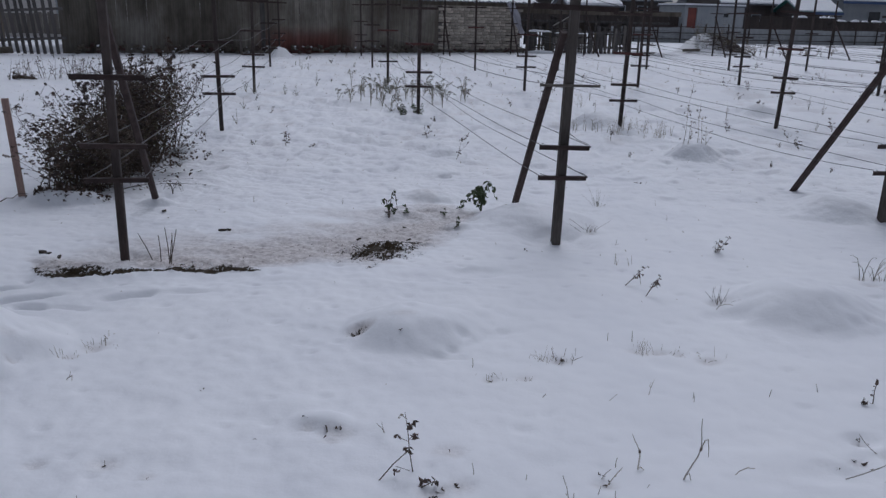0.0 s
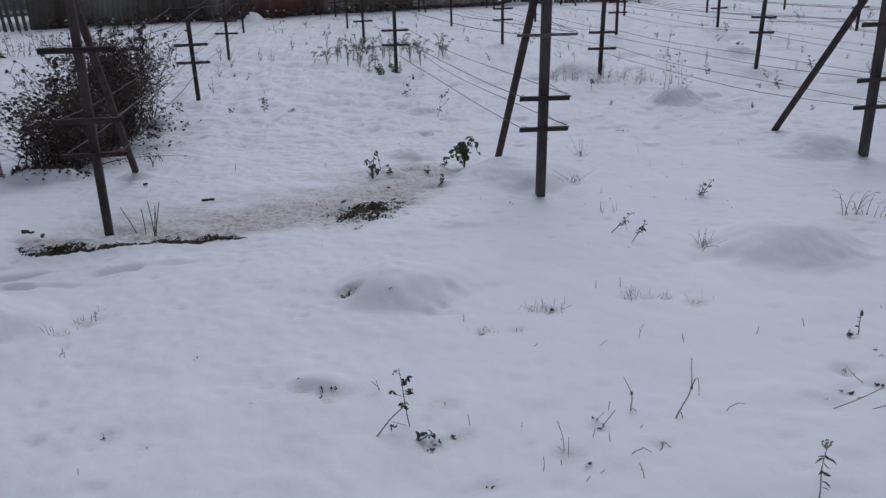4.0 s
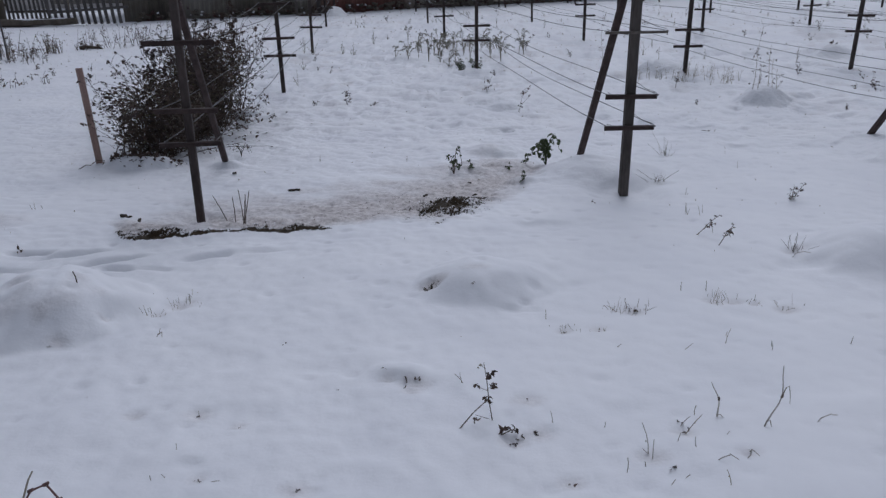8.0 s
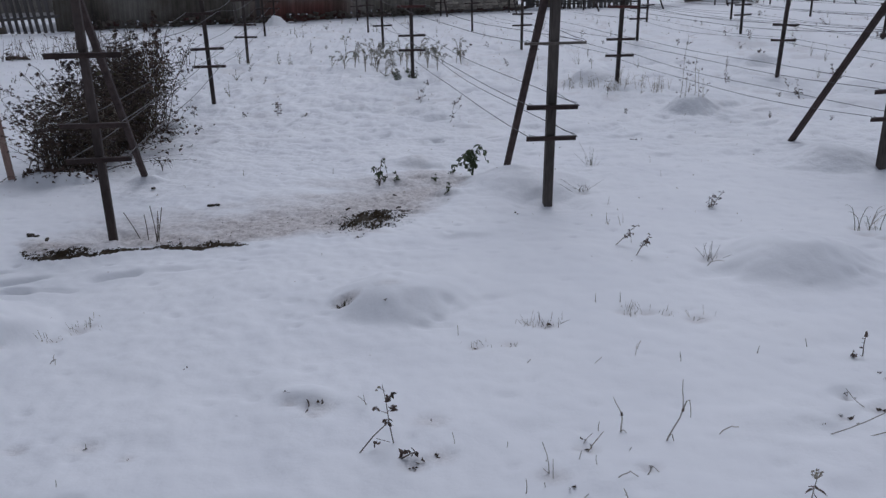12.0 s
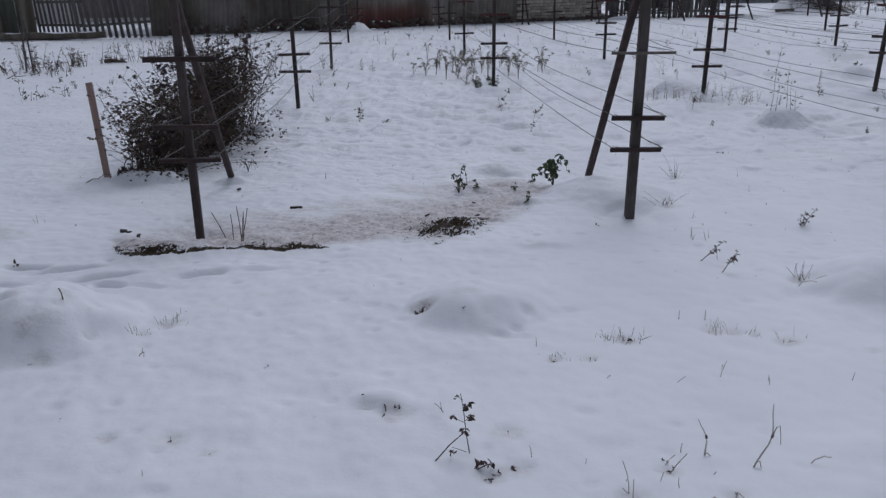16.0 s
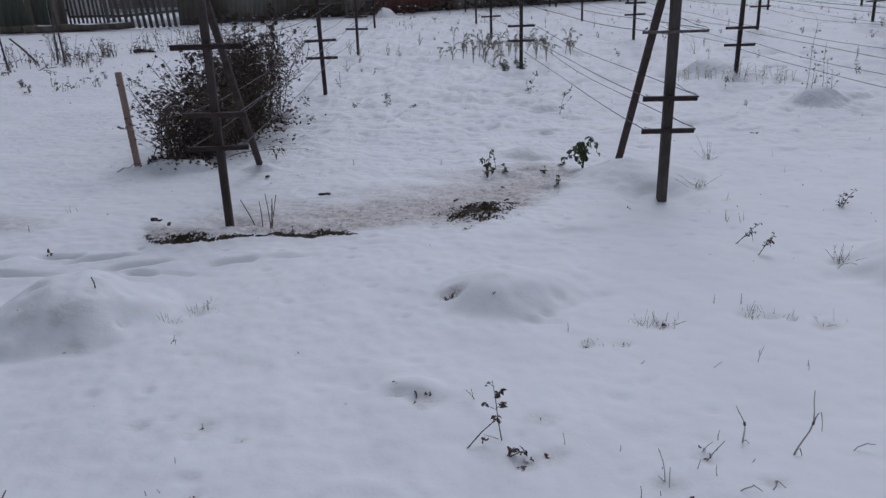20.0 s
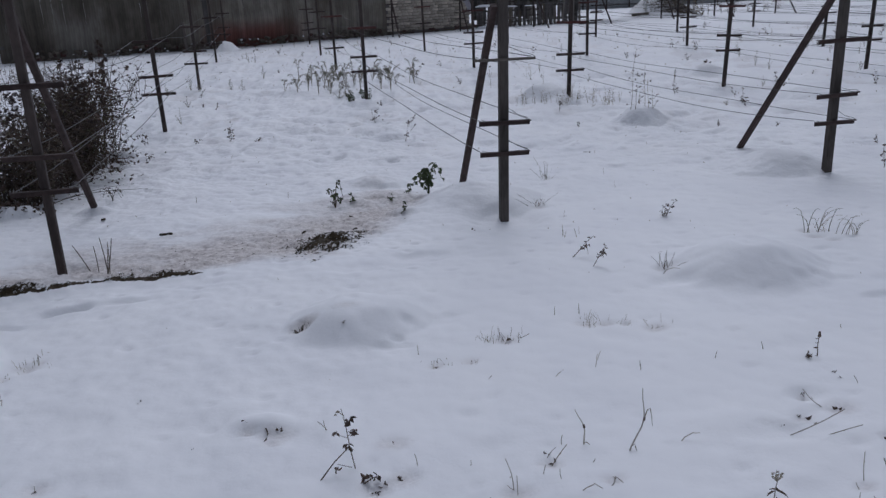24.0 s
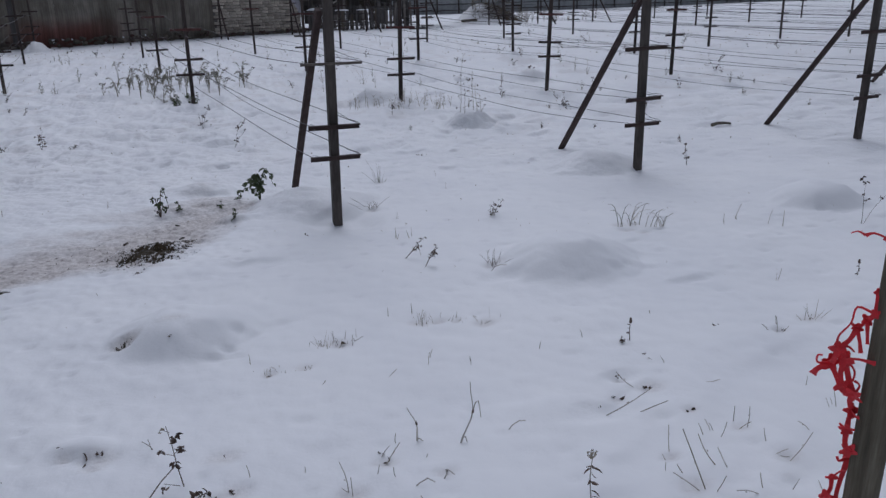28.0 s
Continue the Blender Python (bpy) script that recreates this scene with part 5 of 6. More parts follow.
def dead_leaves(*rows):
    for x, y, h in rows:
        th = empty("dead_leaves", pose(x, y, ground_z(x, y), 0, 0, R(0, 360)), "crumpled dark dead leaves lying on the snow", "leaf", "dead leaves on the snow")
        for _ in range(random.randint(2, 4)):
            b = Bits().leaf((R(-0.5, 0.5) * h, R(-0.4, 0.4) * h, R(0.0, 0.25) * h), (R(-1, 1), R(-1, 1), R(-0.2, 0.7)), (R(-1, 1), R(-1, 1), R(-1, 1)), h * R(0.4, 0.9), h * R(0.25, 0.5), R(0.1, 0.6))
            part("leaf", b, mat_deadleaf, th)


def leafy_plant(name, x, y, h, label, category, group, stem_mat, leaf_mat, n_stems, n_leaves, leaf_len, spread, droop=0.5, turn=None, lean=0.0, low=0.15, slim=1.0):
    th = empty(name, pose(x, y, ground_z(x, y), 0, lean, R(0, 360) if turn is None else turn), label, category, group)
    for k in range(n_stems):
        a, out = R(0, 6.28), spread * R(0.2, 1.0) * (k > 0)
        hh = h * (1.0 if k == 0 else R(0.5, 0.9))
        pts = [Vector((out * math.cos(a) * s ** 1.3 + 0.02 * h * math.sin(7 * s + k), out * math.sin(a) * s ** 1.3, -0.02 + (hh + 0.02) * (s - 0.12 * s * s * (k > 0)))) for s in [i / 6 for i in range(7)]]
        st = part("stem", Bits().tube(pts, 0.0026, 0.0012, 5), stem_mat, th)
        lv = Bits()
        for i in range(n_leaves):
            s = low + (1 - low) * (i + R(0, 1)) / n_leaves
            f = s * 6
            j = min(int(f), 5)
            p = pts[j].lerp(pts[j + 1], f - j)
            d = Vector((R(-1, 1), R(-1, 1), R(-droop, 0.5 * (1 - droop))))
            lv.leaf(p, d, (R(-1, 1), R(-1, 1), R(-0.5, 0.5)), leaf_len * R(0.6, 1.25), leaf_len * slim * R(0.4, 0.75), R(0.1, 0.5))
        if n_leaves:
            part("leaves", lv, leaf_mat, st)
    return th


def leafy_weeds(*rows):
    for x, y, h in rows:
        th = empty("leafy_weed", pose(x, y, ground_z(x, y), 0, -3, 0), "slender weed with clusters of dark withered leaves", "weed")
        part("stem", Bits().tube([(0.012, 0, -0.02), (0.003, 0, h * 0.35), (0, 0.004, h * 0.7), (-0.006, 0, h)], 0.0022, 0.001, 5), mat_stem, th)
        part("stalk", Bits().tube([(-0.105, -0.05, -0.008), (-0.05, -0.02, h * 0.2), (0.003, 0, h * 0.38)], 0.0024, 0.0016, 5), mat_stem, th)
        for cx, cz, n, size in ((0, 0.40, 7, 0.026), (-0.035, 0.60, 4, 0.022), (0.022, 0.62, 6, 0.026), (0.012, 0.80, 6, 0.024), (-0.02, 0.97, 5, 0.012), (-0.045, 0.10, 4, 0.02)):
            lv = Bits()
            for _ in range(n):
                lv.leaf((cx + R(-0.006, 0.006), R(-0.008, 0.008) - 0.03 * (cz < 0.2), h * cz + R(-0.008, 0.008)), (R(-1, 1), R(-1, 1), R(-0.9, 0.4)), (R(-1, 1), R(-1, 1), R(-0.5, 0.5)), size * R(0.6, 1.1), size * R(0.4, 0.7), R(0.2, 0.6))
            part("foliage", lv, mat_deadleaf if cz < 0.9 else mat_straw, th)
            part("twig", Bits().tube([(0, 0, h * (cz - 0.08)), (cx, 0, h * cz)], 0.0011, 0.0008, 4), mat_stem, th)


def green_weeds(*rows):
    """Frost-bitten weeds: stems that arch over and hang their tips, broad limp leaves low down."""
    for x, y, h in rows:
        big = x > -0.3
        th = empty("green_weed", pose(x, y, ground_z(x, y)), "wilting frost-bitten weed with drooping dark green leaves", "weed", "green weeds by the soil")
        arcs = ((0.10, 1.0, 0.5, 9), (-0.09, 0.75, 0.3, 14), (-0.03, 0.85, 0.25, 14), (-0.14, 0.45, 0.3, 9), (0.015, 0.6, 0.25, 12)) if big else ((0.06, 1.0, 0.62, 9), (-0.055, 0.72, 0.25, 5), (0.015, 0.55, 0.2, 10), (0.05, 0.35, 0.3, 4))
        for reach, top, drop, n_leaves in arcs:
            pts = []
            for i in range(10):
                s = i / 9
                rise = math.sin(min(s / 0.68, 1) * math.pi / 2) - drop * max(0, (s - 0.68) / 0.32) ** 1.4
                pts.append(Vector((reach * s ** 1.3, R(-0.006, 0.006) + 0.2 * reach * s, -0.02 + (h * top + 0.02) * rise)))
            st = part("stem", Bits().tube(pts, 0.0034, 0.0016, 5), mat_greenleaf if big else mat_stem, th)
            lv = Bits()
            for i in range(n_leaves):
                f = (0.3 + 0.7 * (i + R(0, 1)) / n_leaves) * 9
                k = min(int(f), 8)
                p = pts[k].lerp(pts[k + 1], f - k)
                lv.leaf(p, (R(-0.9, 0.9), R(-0.9, 0.9), R(-1.4, -0.1)), (R(-1, 1), R(-1, 1), R(-0.5, 0.5)), (0.06 if big else 0.04) * R(0.45, 1.05), (0.045 if big else 0.026) * R(0.45, 0.9), R(0.2, 0.7))
            part("leaves", lv, mat_greenleaf, st)


def green_sprigs(*rows):
    for x, y, h in rows:
        leafy_plant("green_sprig", x, y, h, "small dark green sprig above the snow", "sprig", "green sprigs", mat_stem, mat_greenleaf, 2, 5, 0.028, 0.05, 0.6, low=0.3)


def nettle_weeds(*rows):
    for x, y, h in rows:
        th = leafy_plant("nettle_weed", x, y, h, "withered nettle with dark hanging leaves and seed head", "weed", "", mat_greystraw, mat_deadleaf, 1, 6, 0.030, 0.02, 0.75, low=0.25, slim=0.5)
        head, ruff = Bits(), Bits()
        for k in range(12):
            a = k * 2.4
            tip = (0.018 * math.cos(a) * R(0.4, 1), 0.018 * math.sin(a) * R(0.4, 1), h + R(0.004, 0.016))
            head.tube([(0, 0, h - 0.008), tip], 0.0012, 0.001, 3)
            head.leaf(tip, (R(-1, 1), R(-1, 1), 1), (R(-1, 1), R(-1, 1), 0), 0.008, 0.006, 0.4)
        for a in (0.3, 2.9, 4.4):
            ruff.leaf((0, 0, h * 0.80), (math.cos(a), math.sin(a), R(-0.35, 0.05)), (-math.sin(a), math.cos(a), 0), R(0.026, 0.038), R(0.008, 0.012), 0.3)
        part("seed_head", head, mat_straw, th, "pale frosted seed head")
        part("ruff", ruff, mat_deadleaf, th)


def sprigs(*rows):
    """Loose dry sprigs: thin leaning stems with small dark leaves and seed heads at the ends of twigs."""
    for x, y, h in rows:
        th = empty("sprig", pose(x, y, ground_z(x, y)), "thin loose dry sprig with scattered dark leaves", "sprig", "dry sprigs")
        lean0 = R(-0.5, 0.5)
        for k in range(random.choice((2, 3, 3, 4))):
            dx, dy, hh = lean0 + R(-0.45, 0.45), R(-0.3, 0.3), h * (1.0 if k == 0 else R(0.45, 0.95))
            pts = [Vector((dx * hh * s ** 1.3 + 0.02 * h * math.sin(6 * s + k), dy * hh * s, -0.02 + (hh + 0.02) * (s - 0.1 * s * s))) for s in [i / 6 for i in range(7)]]
            lv, tw = Bits(), Bits().tube(pts, 0.0017, 0.0008, 4)
            for _ in range(random.randint(3, 6)):
                p = pts[random.randint(2, 6)]
                q = p + Vector((R(-1, 1), R(-0.6, 0.6), R(-0.1, 0.9))).normalized() * h * R(0.06, 0.22)
                tw.tube([p, q], 0.0011, 0.0007, 3)
                for _ in range(random.choice((1, 2, 3))):
                    lv.leaf(q, (R(-1, 1), R(-1, 1), R(-1, 0.6)), (R(-1, 1), R(-1, 1), R(-1, 1)), max(0.010, min(0.026, h * 0.12)) * R(0.6, 1.2), max(0.007, min(0.018, h * 0.08)), R(0.2, 0.6))
            part("leaves", lv, mat_deadleaf, part("stem", tw, mat_stem, th))


def tall_dry_weeds(*rows):
    """Very thin upright stems with short side twigs, small leaves low down and feathery heads."""
    for x, y, h in rows:
        th = empty("tall_weed", pose(x, y, ground_z(x, y)), "tall thin dry weed on a snow mound", "weed", "tall dry weeds")
        dx = R(-0.08, 0.08)
        pts = [Vector((dx * h * s + 0.012 * h * math.sin(7 * s), 0, -0.03 + (h + 0.03) * s)) for s in [i / 8 for i in range(9)]]
        lv, tw = Bits(), Bits().tube(pts, 0.0026, 0.0013, 5)
        for i in range(int(26 * h)):
            p = pts[random.randint(1, 8)]
            q = p + Vector((R(-1, 1), R(-0.6, 0.6), R(0.1, 0.9))).normalized() * R(0.02, 0.09)
            tw.tube([p, q], 0.0014, 0.0008, 3)
            if i % 2:
                for _ in range(3):
                    lv.leaf(q, (R(-1, 1), R(-1, 1), R(-1, 0.6)), (R(-1, 1), R(-1, 1), R(-1, 1)), R(0.012, 0.026), R(0.008, 0.015), R(0.2, 0.6))
        part("leaves", lv, mat_deadleaf, part("stem", tw, mat_straw, th))


def plume_weeds(*rows):
    """Feathery weeds whose tops nod over, beset with fine hanging leaflets."""
    for x, y, h in rows:
        th = empty("plume_weed", pose(x, y, ground_z(x, y), 0, 0, R(-50, 50)), "feathery greyish-green weed with nodding plume tops", "weed", "weeds among the middle posts")
        for k in range(random.choice((2, 3, 4))):
            reach, hh, drop, lat = R(-0.14, 0.2), h * R(0.6, 1.0), R(-0.1, 0.22), R(-0.1, 0.1)
            pts = []
            for i in range(9):
                s = i / 8
                rise = math.sin(min(s / 0.75, 1) * math.pi / 2) - drop * max(0, (s - 0.75) / 0.25) ** 1.3
                pts.append(Vector((reach * s ** 1.6, lat * s, -0.03 + (hh + 0.03) * rise)))
            st = part("stem", Bits().tube(pts, 0.0032, 0.0016, 4), mat_straw, th)
            lv = Bits()
            for i in range(36):
                s = R(0.0, 1.0) ** 0.7 * 0.8 + 0.2
                f = s * 8
                j = min(int(f), 7)
                p = pts[j].lerp(pts[j + 1], f - j)
                lv.leaf(p, (R(-1, 1), R(-1, 1), R(-1.1, 0.3)), (R(-1, 1), R(-1, 1), R(-0.5, 0.5)), R(0.018, 0.045), R(0.004, 0.009), R(0.1, 0.5))
            part("leaves", lv, mat_sagegrass, st)


def bud_weeds(*rows):
    for x, y, h in rows:
        th = leafy_plant("bud_weed", x, y, h, "small dry weed with a round dark seed head", "weed", "", mat_stem, mat_deadleaf, 1, 4, 0.014, 0.01)
        b = Bits().tube([(0, 0, h - 0.004), (0.002, 0, h + 0.004), (0.002, 0.001, h + 0.012), (0, 0, h + 0.017)], 0.007, 0.004, 7)
        part("seed_head", b, mat_deadleaf, th, "dark seed head")


def leaning_weeds(*rows):
    for x, y, h, lean in rows:
        leafy_plant("leaning_weed", x, y, h / math.cos(radians(lean)), "leaning dry weed with clustered dark leaves", "weed", "leaning weeds", mat_stem, mat_deadleaf, 2, 7, 0.021, 0.05, 0.5, 0, lean, 0.6)


def curled_twigs(*rows):
    for x, y, h in rows:
        b = Bits()
        for k in range(6):
            a, r = R(0, 6.28), h * R(0.2, 0.7)
            b.tube([(r * (1 - math.cos(s * 2.6)) * math.cos(a), r * (1 - math.cos(s * 2.6)) * math.sin(a), -0.01 + h * R(0.6, 1) * math.sin(s * 2.6)) for s in [i / 5 for i in range(6)]], 0.0018, 0.001, 4)
            b.leaf((r * math.cos(a), r * math.sin(a), h * R(0.2, 0.9)), (R(-1, 1), R(-1, 1), R(-1, 0.3)), (R(-1, 1), R(-1, 1), 0), 0.022, 0.014, 0.4)
        place(b, "curled_twig", x, y, "small curled dry twigs arching over the snow", "twig", "curled twigs", mat_twig)


def dry_stalks(*rows):
    for x, y, h, lean in rows:
        th = empty("dry_stalk", pose(x, y, ground_z(x, y), 0, lean, 0), "jointed dry plant stalk standing in the snow", "stalk", "dry stalks")
        pts = [(0.10 * h * math.sin(3.1 * s) - 0.02 * h * math.sin(9 * s), 0.02 * h * math.sin(5 * s), -0.02 + (h + 0.02) * s) for s in [i / 7 for i in range(8)]]
        part("stem", Bits().tube(pts, 0.0032, 0.0012, 6), mat_greystraw, th)
        part("joint", Bits().tube([(pts[4][0], 0, pts[4][2] - 0.008), (pts[4][0], 0, pts[4][2] + 0.004)], 0.0042, 0.0036, 6), mat_stem, th)
        tip = Vector(pts[4])
        if h > 0.17:
            part("side_shoot", Bits().tube([tip, tip + Vector((0.006, 0.003, h * 0.12)), tip + Vector((0.014, 0.003, h * 0.15)), tip + Vector((0.024, 0, h * 0.02)), tip + Vector((0.032, 0, -h * 0.12))], 0.002, 0.0009, 4), mat_straw, th)
        low = Vector(pts[1])
        part("side_shoot", Bits().tube([low, low + Vector((0.008, -0.004, h * 0.05)), low + Vector((0.022, -0.006, -h * 0.09))], 0.0022, 0.0012, 4), mat_straw, th)


def dry_sticks(*rows):
    for x, y, h, lean in rows:
        b = Bits().tube([(0, 0, -0.03), (0.003, 0.002, h * 0.5), (0, 0, h * 1.02)], 0.0032, 0.0022, 6)
        ob = place(b, "dry_stick", x, y, "cut dry stick standing in the thawed snow", "stick", "dry sticks", mat_stem, 0)
        ob.rotation_euler = (0, radians(lean), R(0, 0.3))


dead_leaves((-0.25, 2.98, 0.017), (-0.47, 3.06, 0.026), (0.46, 2.86, 0.028), (1.71, 6.81, 0.044), (0.45, 4.45, 0.022))
dead_leaves((1.70, 6.83, 0.043), (-2.79, 3.59, 0.044))
slant_straws((1.29, 2.0, 0.161, 0.097), (1.47, 2.15, -0.062, 0.063), (1.41, 1.97, 0.098, 0.032), (1.37, 1.71, -0.01, 0.1), (1.37, 1.5, -0.083, 0.21), (1.46, 1.59, -0.06, 0.112), (1.49, 1.57, -0.037, 0.077), (1.35, 1.5, -0.087, 0.074), (1.34, 1.58, -0.026, 0.041), (1.3, 1.61, -0.006, 0.035), (1.34, 1.68, -0.011, 0.023), (1.68, 1.82, -0.013, 0.069), (1.7, 1.77, 0.01, 0.072), (1.68, 1.78, 0.042, 0.019), (1.58, 1.74, 0.019, 0.049), (1.57, 1.79, -0.017, 0.039), (1.53, 1.77, -0.015, 0.041), (1.58, 1.79, -0.013, 0.027), (1.7, 1.67, -0.009, 0.047), (1.88, 1.69, -0.051, 0.044), (1.71, 1.56, 0.071, 0.09), (1.69, 1.6, 0.038, 0.013), (1.72, 1.58, -0.031, 0.008))
slant_straws((1.53, 1.45, -0.007, 0.048), (1.62, 1.43, 0.013, 0.038), (1.69, 1.38, -0.042, 0.069), (1.39, 1.47, 0.022, 0.053), (1.5, 1.43, -0.083, 0.036), (1.75, 2.09, 0.045, 0.009), (2.32, 2.46, -0.006, 0.042), (2.29, 2.41, -0.01, 0.075), (2.25, 2.42, -0.028, 0.028), (2.32, 2.41, 0.025, 0.024), (2.09, 1.97, -0.002, 0.041), (2.08, 1.8, -0.023, 0.072), (2.08, 1.82, -0.017, 0.031), (2.05, 1.8, -0.011, 0.033), (1.68, 2.29, -0.016, 0.03))
slant_straws((0.48, 1.93, 0.047, 0.073), (0.47, 1.96, 0.026, 0.041), (0.53, 2.03, 0.001, 0.04), (0.44, 1.86, 0.007, 0.029), (0.35, 1.79, -0.005, 0.083), (0.34, 1.81, -0.021, 0.098), (0.34, 1.81, -0.02, 0.02), (0.26, 1.71, -0.002, 0.055), (0.32, 1.74, -0.003, 0.019), (0.38, 1.65, 0.008, 0.023), (0.43, 1.69, 0.012, 0.01), (0.55, 1.65, -0.021, 0.062), (0.61, 1.92, 0.006, 0.015), (0.49, 1.83, -0.003, 0.033), (0.05, 1.95, -0.007, 0.042), (0.22, 1.94, 0.001, 0.022), (0.6, 2.5, 0.03, 0.024), (0.77, 2.56, 0.004, 0.034), (0.94, 2.52, -0.002, 0.028), (0.34, 2.52, 0.012, 0.016))
slant_straws((-1.9, 1.69, 0.011, 0.109), (-1.84, 1.79, -0.009, 0.016), (-1.16, 1.96, 0.0, 0.022), (-1.15, 1.74, 0.003, 0.024), (-1.17, 1.59, 0.001, 0.019), (-1.13, 1.6, -0.009, 0.012), (-0.98, 1.59, 0.026, 0.008), (-0.26, 2.2, -0.029, 0.037))
slant_straws((-2.17, 1.72, 0.035, 0.072), (-1.99, 1.5, 0.067, 0.108), (-2.0, 1.57, 0.093, 0.101), (-2.0, 1.54, 0.062, 0.04), (-1.85, 1.51, 0.01, 0.027), (-1.8, 1.36, 0.033, 0.06), (-1.76, 1.37, -0.005, 0.04), (-1.75, 1.31, 0.169, 0.046), (-1.7, 1.36, -0.028, 0.022), (-1.81, 1.36, 0.019, 0.048), (-2.48, 2.09, 0.034, 0.033), (-2.95, 3.0, 0.014, 0.032), (-2.94, 2.64, 0.002, 0.035), (-1.94, 1.4, 0.01, 0.022), (-2.28, 1.76, 0.011, 0.024), (-2.09, 1.7, 0.006, 0.021))
arched_tufts((-2.79, 2.70, 0.04))
bent_straws((0.53, 1.77, 0.018, 0.075), (0.91, 2.0, 0.03, 0.08), (0.63, 1.79, 0.022, 0.03))
dead_leaves((0.48, 1.93, 0.026), (0.47, 1.97, 0.018), (0.40, 1.73, 0.022), (0.66, 1.83, 0.012), (0.0, 1.89, 0.026), (0.09, 1.66, 0.022), (0.14, 2.65, 0.014), (0.28, 2.66, 0.016), (1.46, 2.26, 0.022), (1.37, 2.09, 0.03), (1.53, 2.13, 0.03), (1.58, 1.93, 0.024), (2.08, 2.53, 0.026), (2.32, 2.41, 0.024), (1.28, 2.04, 0.014), (1.64, 2.34, 0.016), (1.64, 2.39, 0.016))
dead_leaves((-0.56, 2.27, 0.018), (-0.45, 2.19, 0.042), (-0.42, 2.22, 0.028), (-0.72, 1.57, 0.016), (-0.71, 2.15, 0.012), (-1.0, 2.5, 0.016), (-0.03, 2.10, 0.014), (-1.16, 1.96, 0.016), (-1.0, 1.9, 0.012), (-1.03, 1.6, 0.02), (-1.95, 2.42, 0.016), (-1.59, 2.03, 0.01), (-0.08, 1.84, 0.026), (-0.05, 1.87, 0.022), (-2.46, 2.08, 0.02))
grass_tufts((0.46, 2.86, 0.05), (1.40, 3.62, 0.101), (1.14, 5.69, 0.158), (0.95, 5.00, 0.091))
leafy_weeds((-0.16, 1.97, 0.218))
leaning_weeds((-0.12, 1.88, 0.027, 62), (0.95, 3.86, 0.117, 45), (1.02, 3.67, 0.113, 30))
straws((-0.26, 2.20, 0.043), (0.71, 3.10, 0.053), (0.82, 3.09, 0.065), (0.07, 2.77, 0.054), (0.79, 2.62, 0.049), (0.95, 2.56, 0.038), (1.25, 2.56, 0.038), (1.48, 2.63, 0.04))
straws((0.98, 4.20, 0.088), (1.05, 4.20, 0.073), (1.05, 3.89, 0.062), (1.06, 4.66, 0.055), (1.61, 5.80, 0.077), (1.59, 5.38, 0.063), (-0.86, 5.65, 0.055), (-1.53, 5.57, 0.064), (-1.67, 2.73, 0.051), (-1.60, 2.89, 0.041), (-1.57, 2.90, 0.042), (-1.55, 2.55, 0.028), (3.12, 3.96, 0.104), (3.01, 3.90, 0.079), (3.27, 3.83, 0.12), (3.32, 3.75, 0.111))
straws((2.72, 2.99, 0.087))
straws((0.97, 4.24, 0.072), (1.07, 4.23, 0.058))
straws((-1.70, 2.76, 0.04), (-3.16, 4.39, 0.06), (-3.12, 4.41, 0.034), (-3.16, 3.96, 0.056))
straw_tufts((0.45, 2.86, 0.055), (0.38, 2.85, 0.066), (0.83, 3.01, 0.076), (0.92, 3.00, 0.064), (1.01, 2.98, 0.053), (1.13, 2.92, 0.053), (0.29, 2.67, 0.037), (0.15, 2.67, 0.027), (2.13, 12.69, 0.383), (2.40, 9.86, 0.168), (2.31, 9.94, 0.2), (2.47, 4.09, 0.09))
arched_tufts((2.42, 4.05, 0.15), (2.56, 3.98, 0.11))
straw_tufts((2.53, 2.50, 0.079), (-1.64, 2.75, 0.04), (-1.58, 2.87, 0.052), (-1.55, 2.92, 0.041), (-2.75, 2.73, 0.078))
dry_stalks((0.60, 2.02, 0.137, -12), (0.74, 1.97, 0.231, 9))
bent_straws((1.34, 3.52, 0.033, 0.093), (-1.56, 2.54, 0.022, 0.05))
bud_weeds((1.65, 2.53, 0.088), (3.11, 2.88, 0.07))
sprigs((1.68, 4.51, 0.119), (-0.47, 5.30, 0.043), (-1.80, 8.15, 0.216), (-2.52, 10.72, 0.115), (-0.30, 9.00, 0.247), (0.04, 7.71, 0.285), (0.26, 13.12, 0.253), (0.98, 12.71, 0.133), (0.81, 15.70, 0.139), (1.87, 8.99, 0.167), (3.76, 7.45, 0.076), (3.21, 7.55, 0.063), (3.69, 5.49, 0.203), (4.16, 6.37, 0.081), (3.81, 3.65, 0.273), (1.67, 4.51, 0.101))
sprigs((1.61, 2.52, 0.027), (-3.64, 4.20, 0.061), (-3.62, 4.08, 0.086), (-4.10, 4.27, 0.046))
green_weeds((-0.47, 5.27, 0.206), (0.21, 5.48, 0.23))
green_sprigs((0.06, 5.53, 0.062), (-0.06, 5.34, 0.052), (-0.35, 5.33, 0.06), (0.02, 4.93, 0.073))
dry_sticks((-1.66, 4.06, 0.213, -3), (-1.65, 4.06, 0.183, 5), (-1.66, 4.06, 0.205, 14), (-1.71, 4.06, 0.154, -1), (-1.66, 4.05, 0.146, 9), (-1.79, 4.14, 0.179, -22), (-3.05, 3.13, 0.086, -6), (-1.97, 2.73, 0.051, -8))
curled_twigs((-2.22, 5.78, 0.126), (-2.39, 7.30, 0.059), (-1.49, 8.08, 0.05), (-2.15, 8.21, 0.052))
nettle_weeds((1.0, 1.51, 0.185))

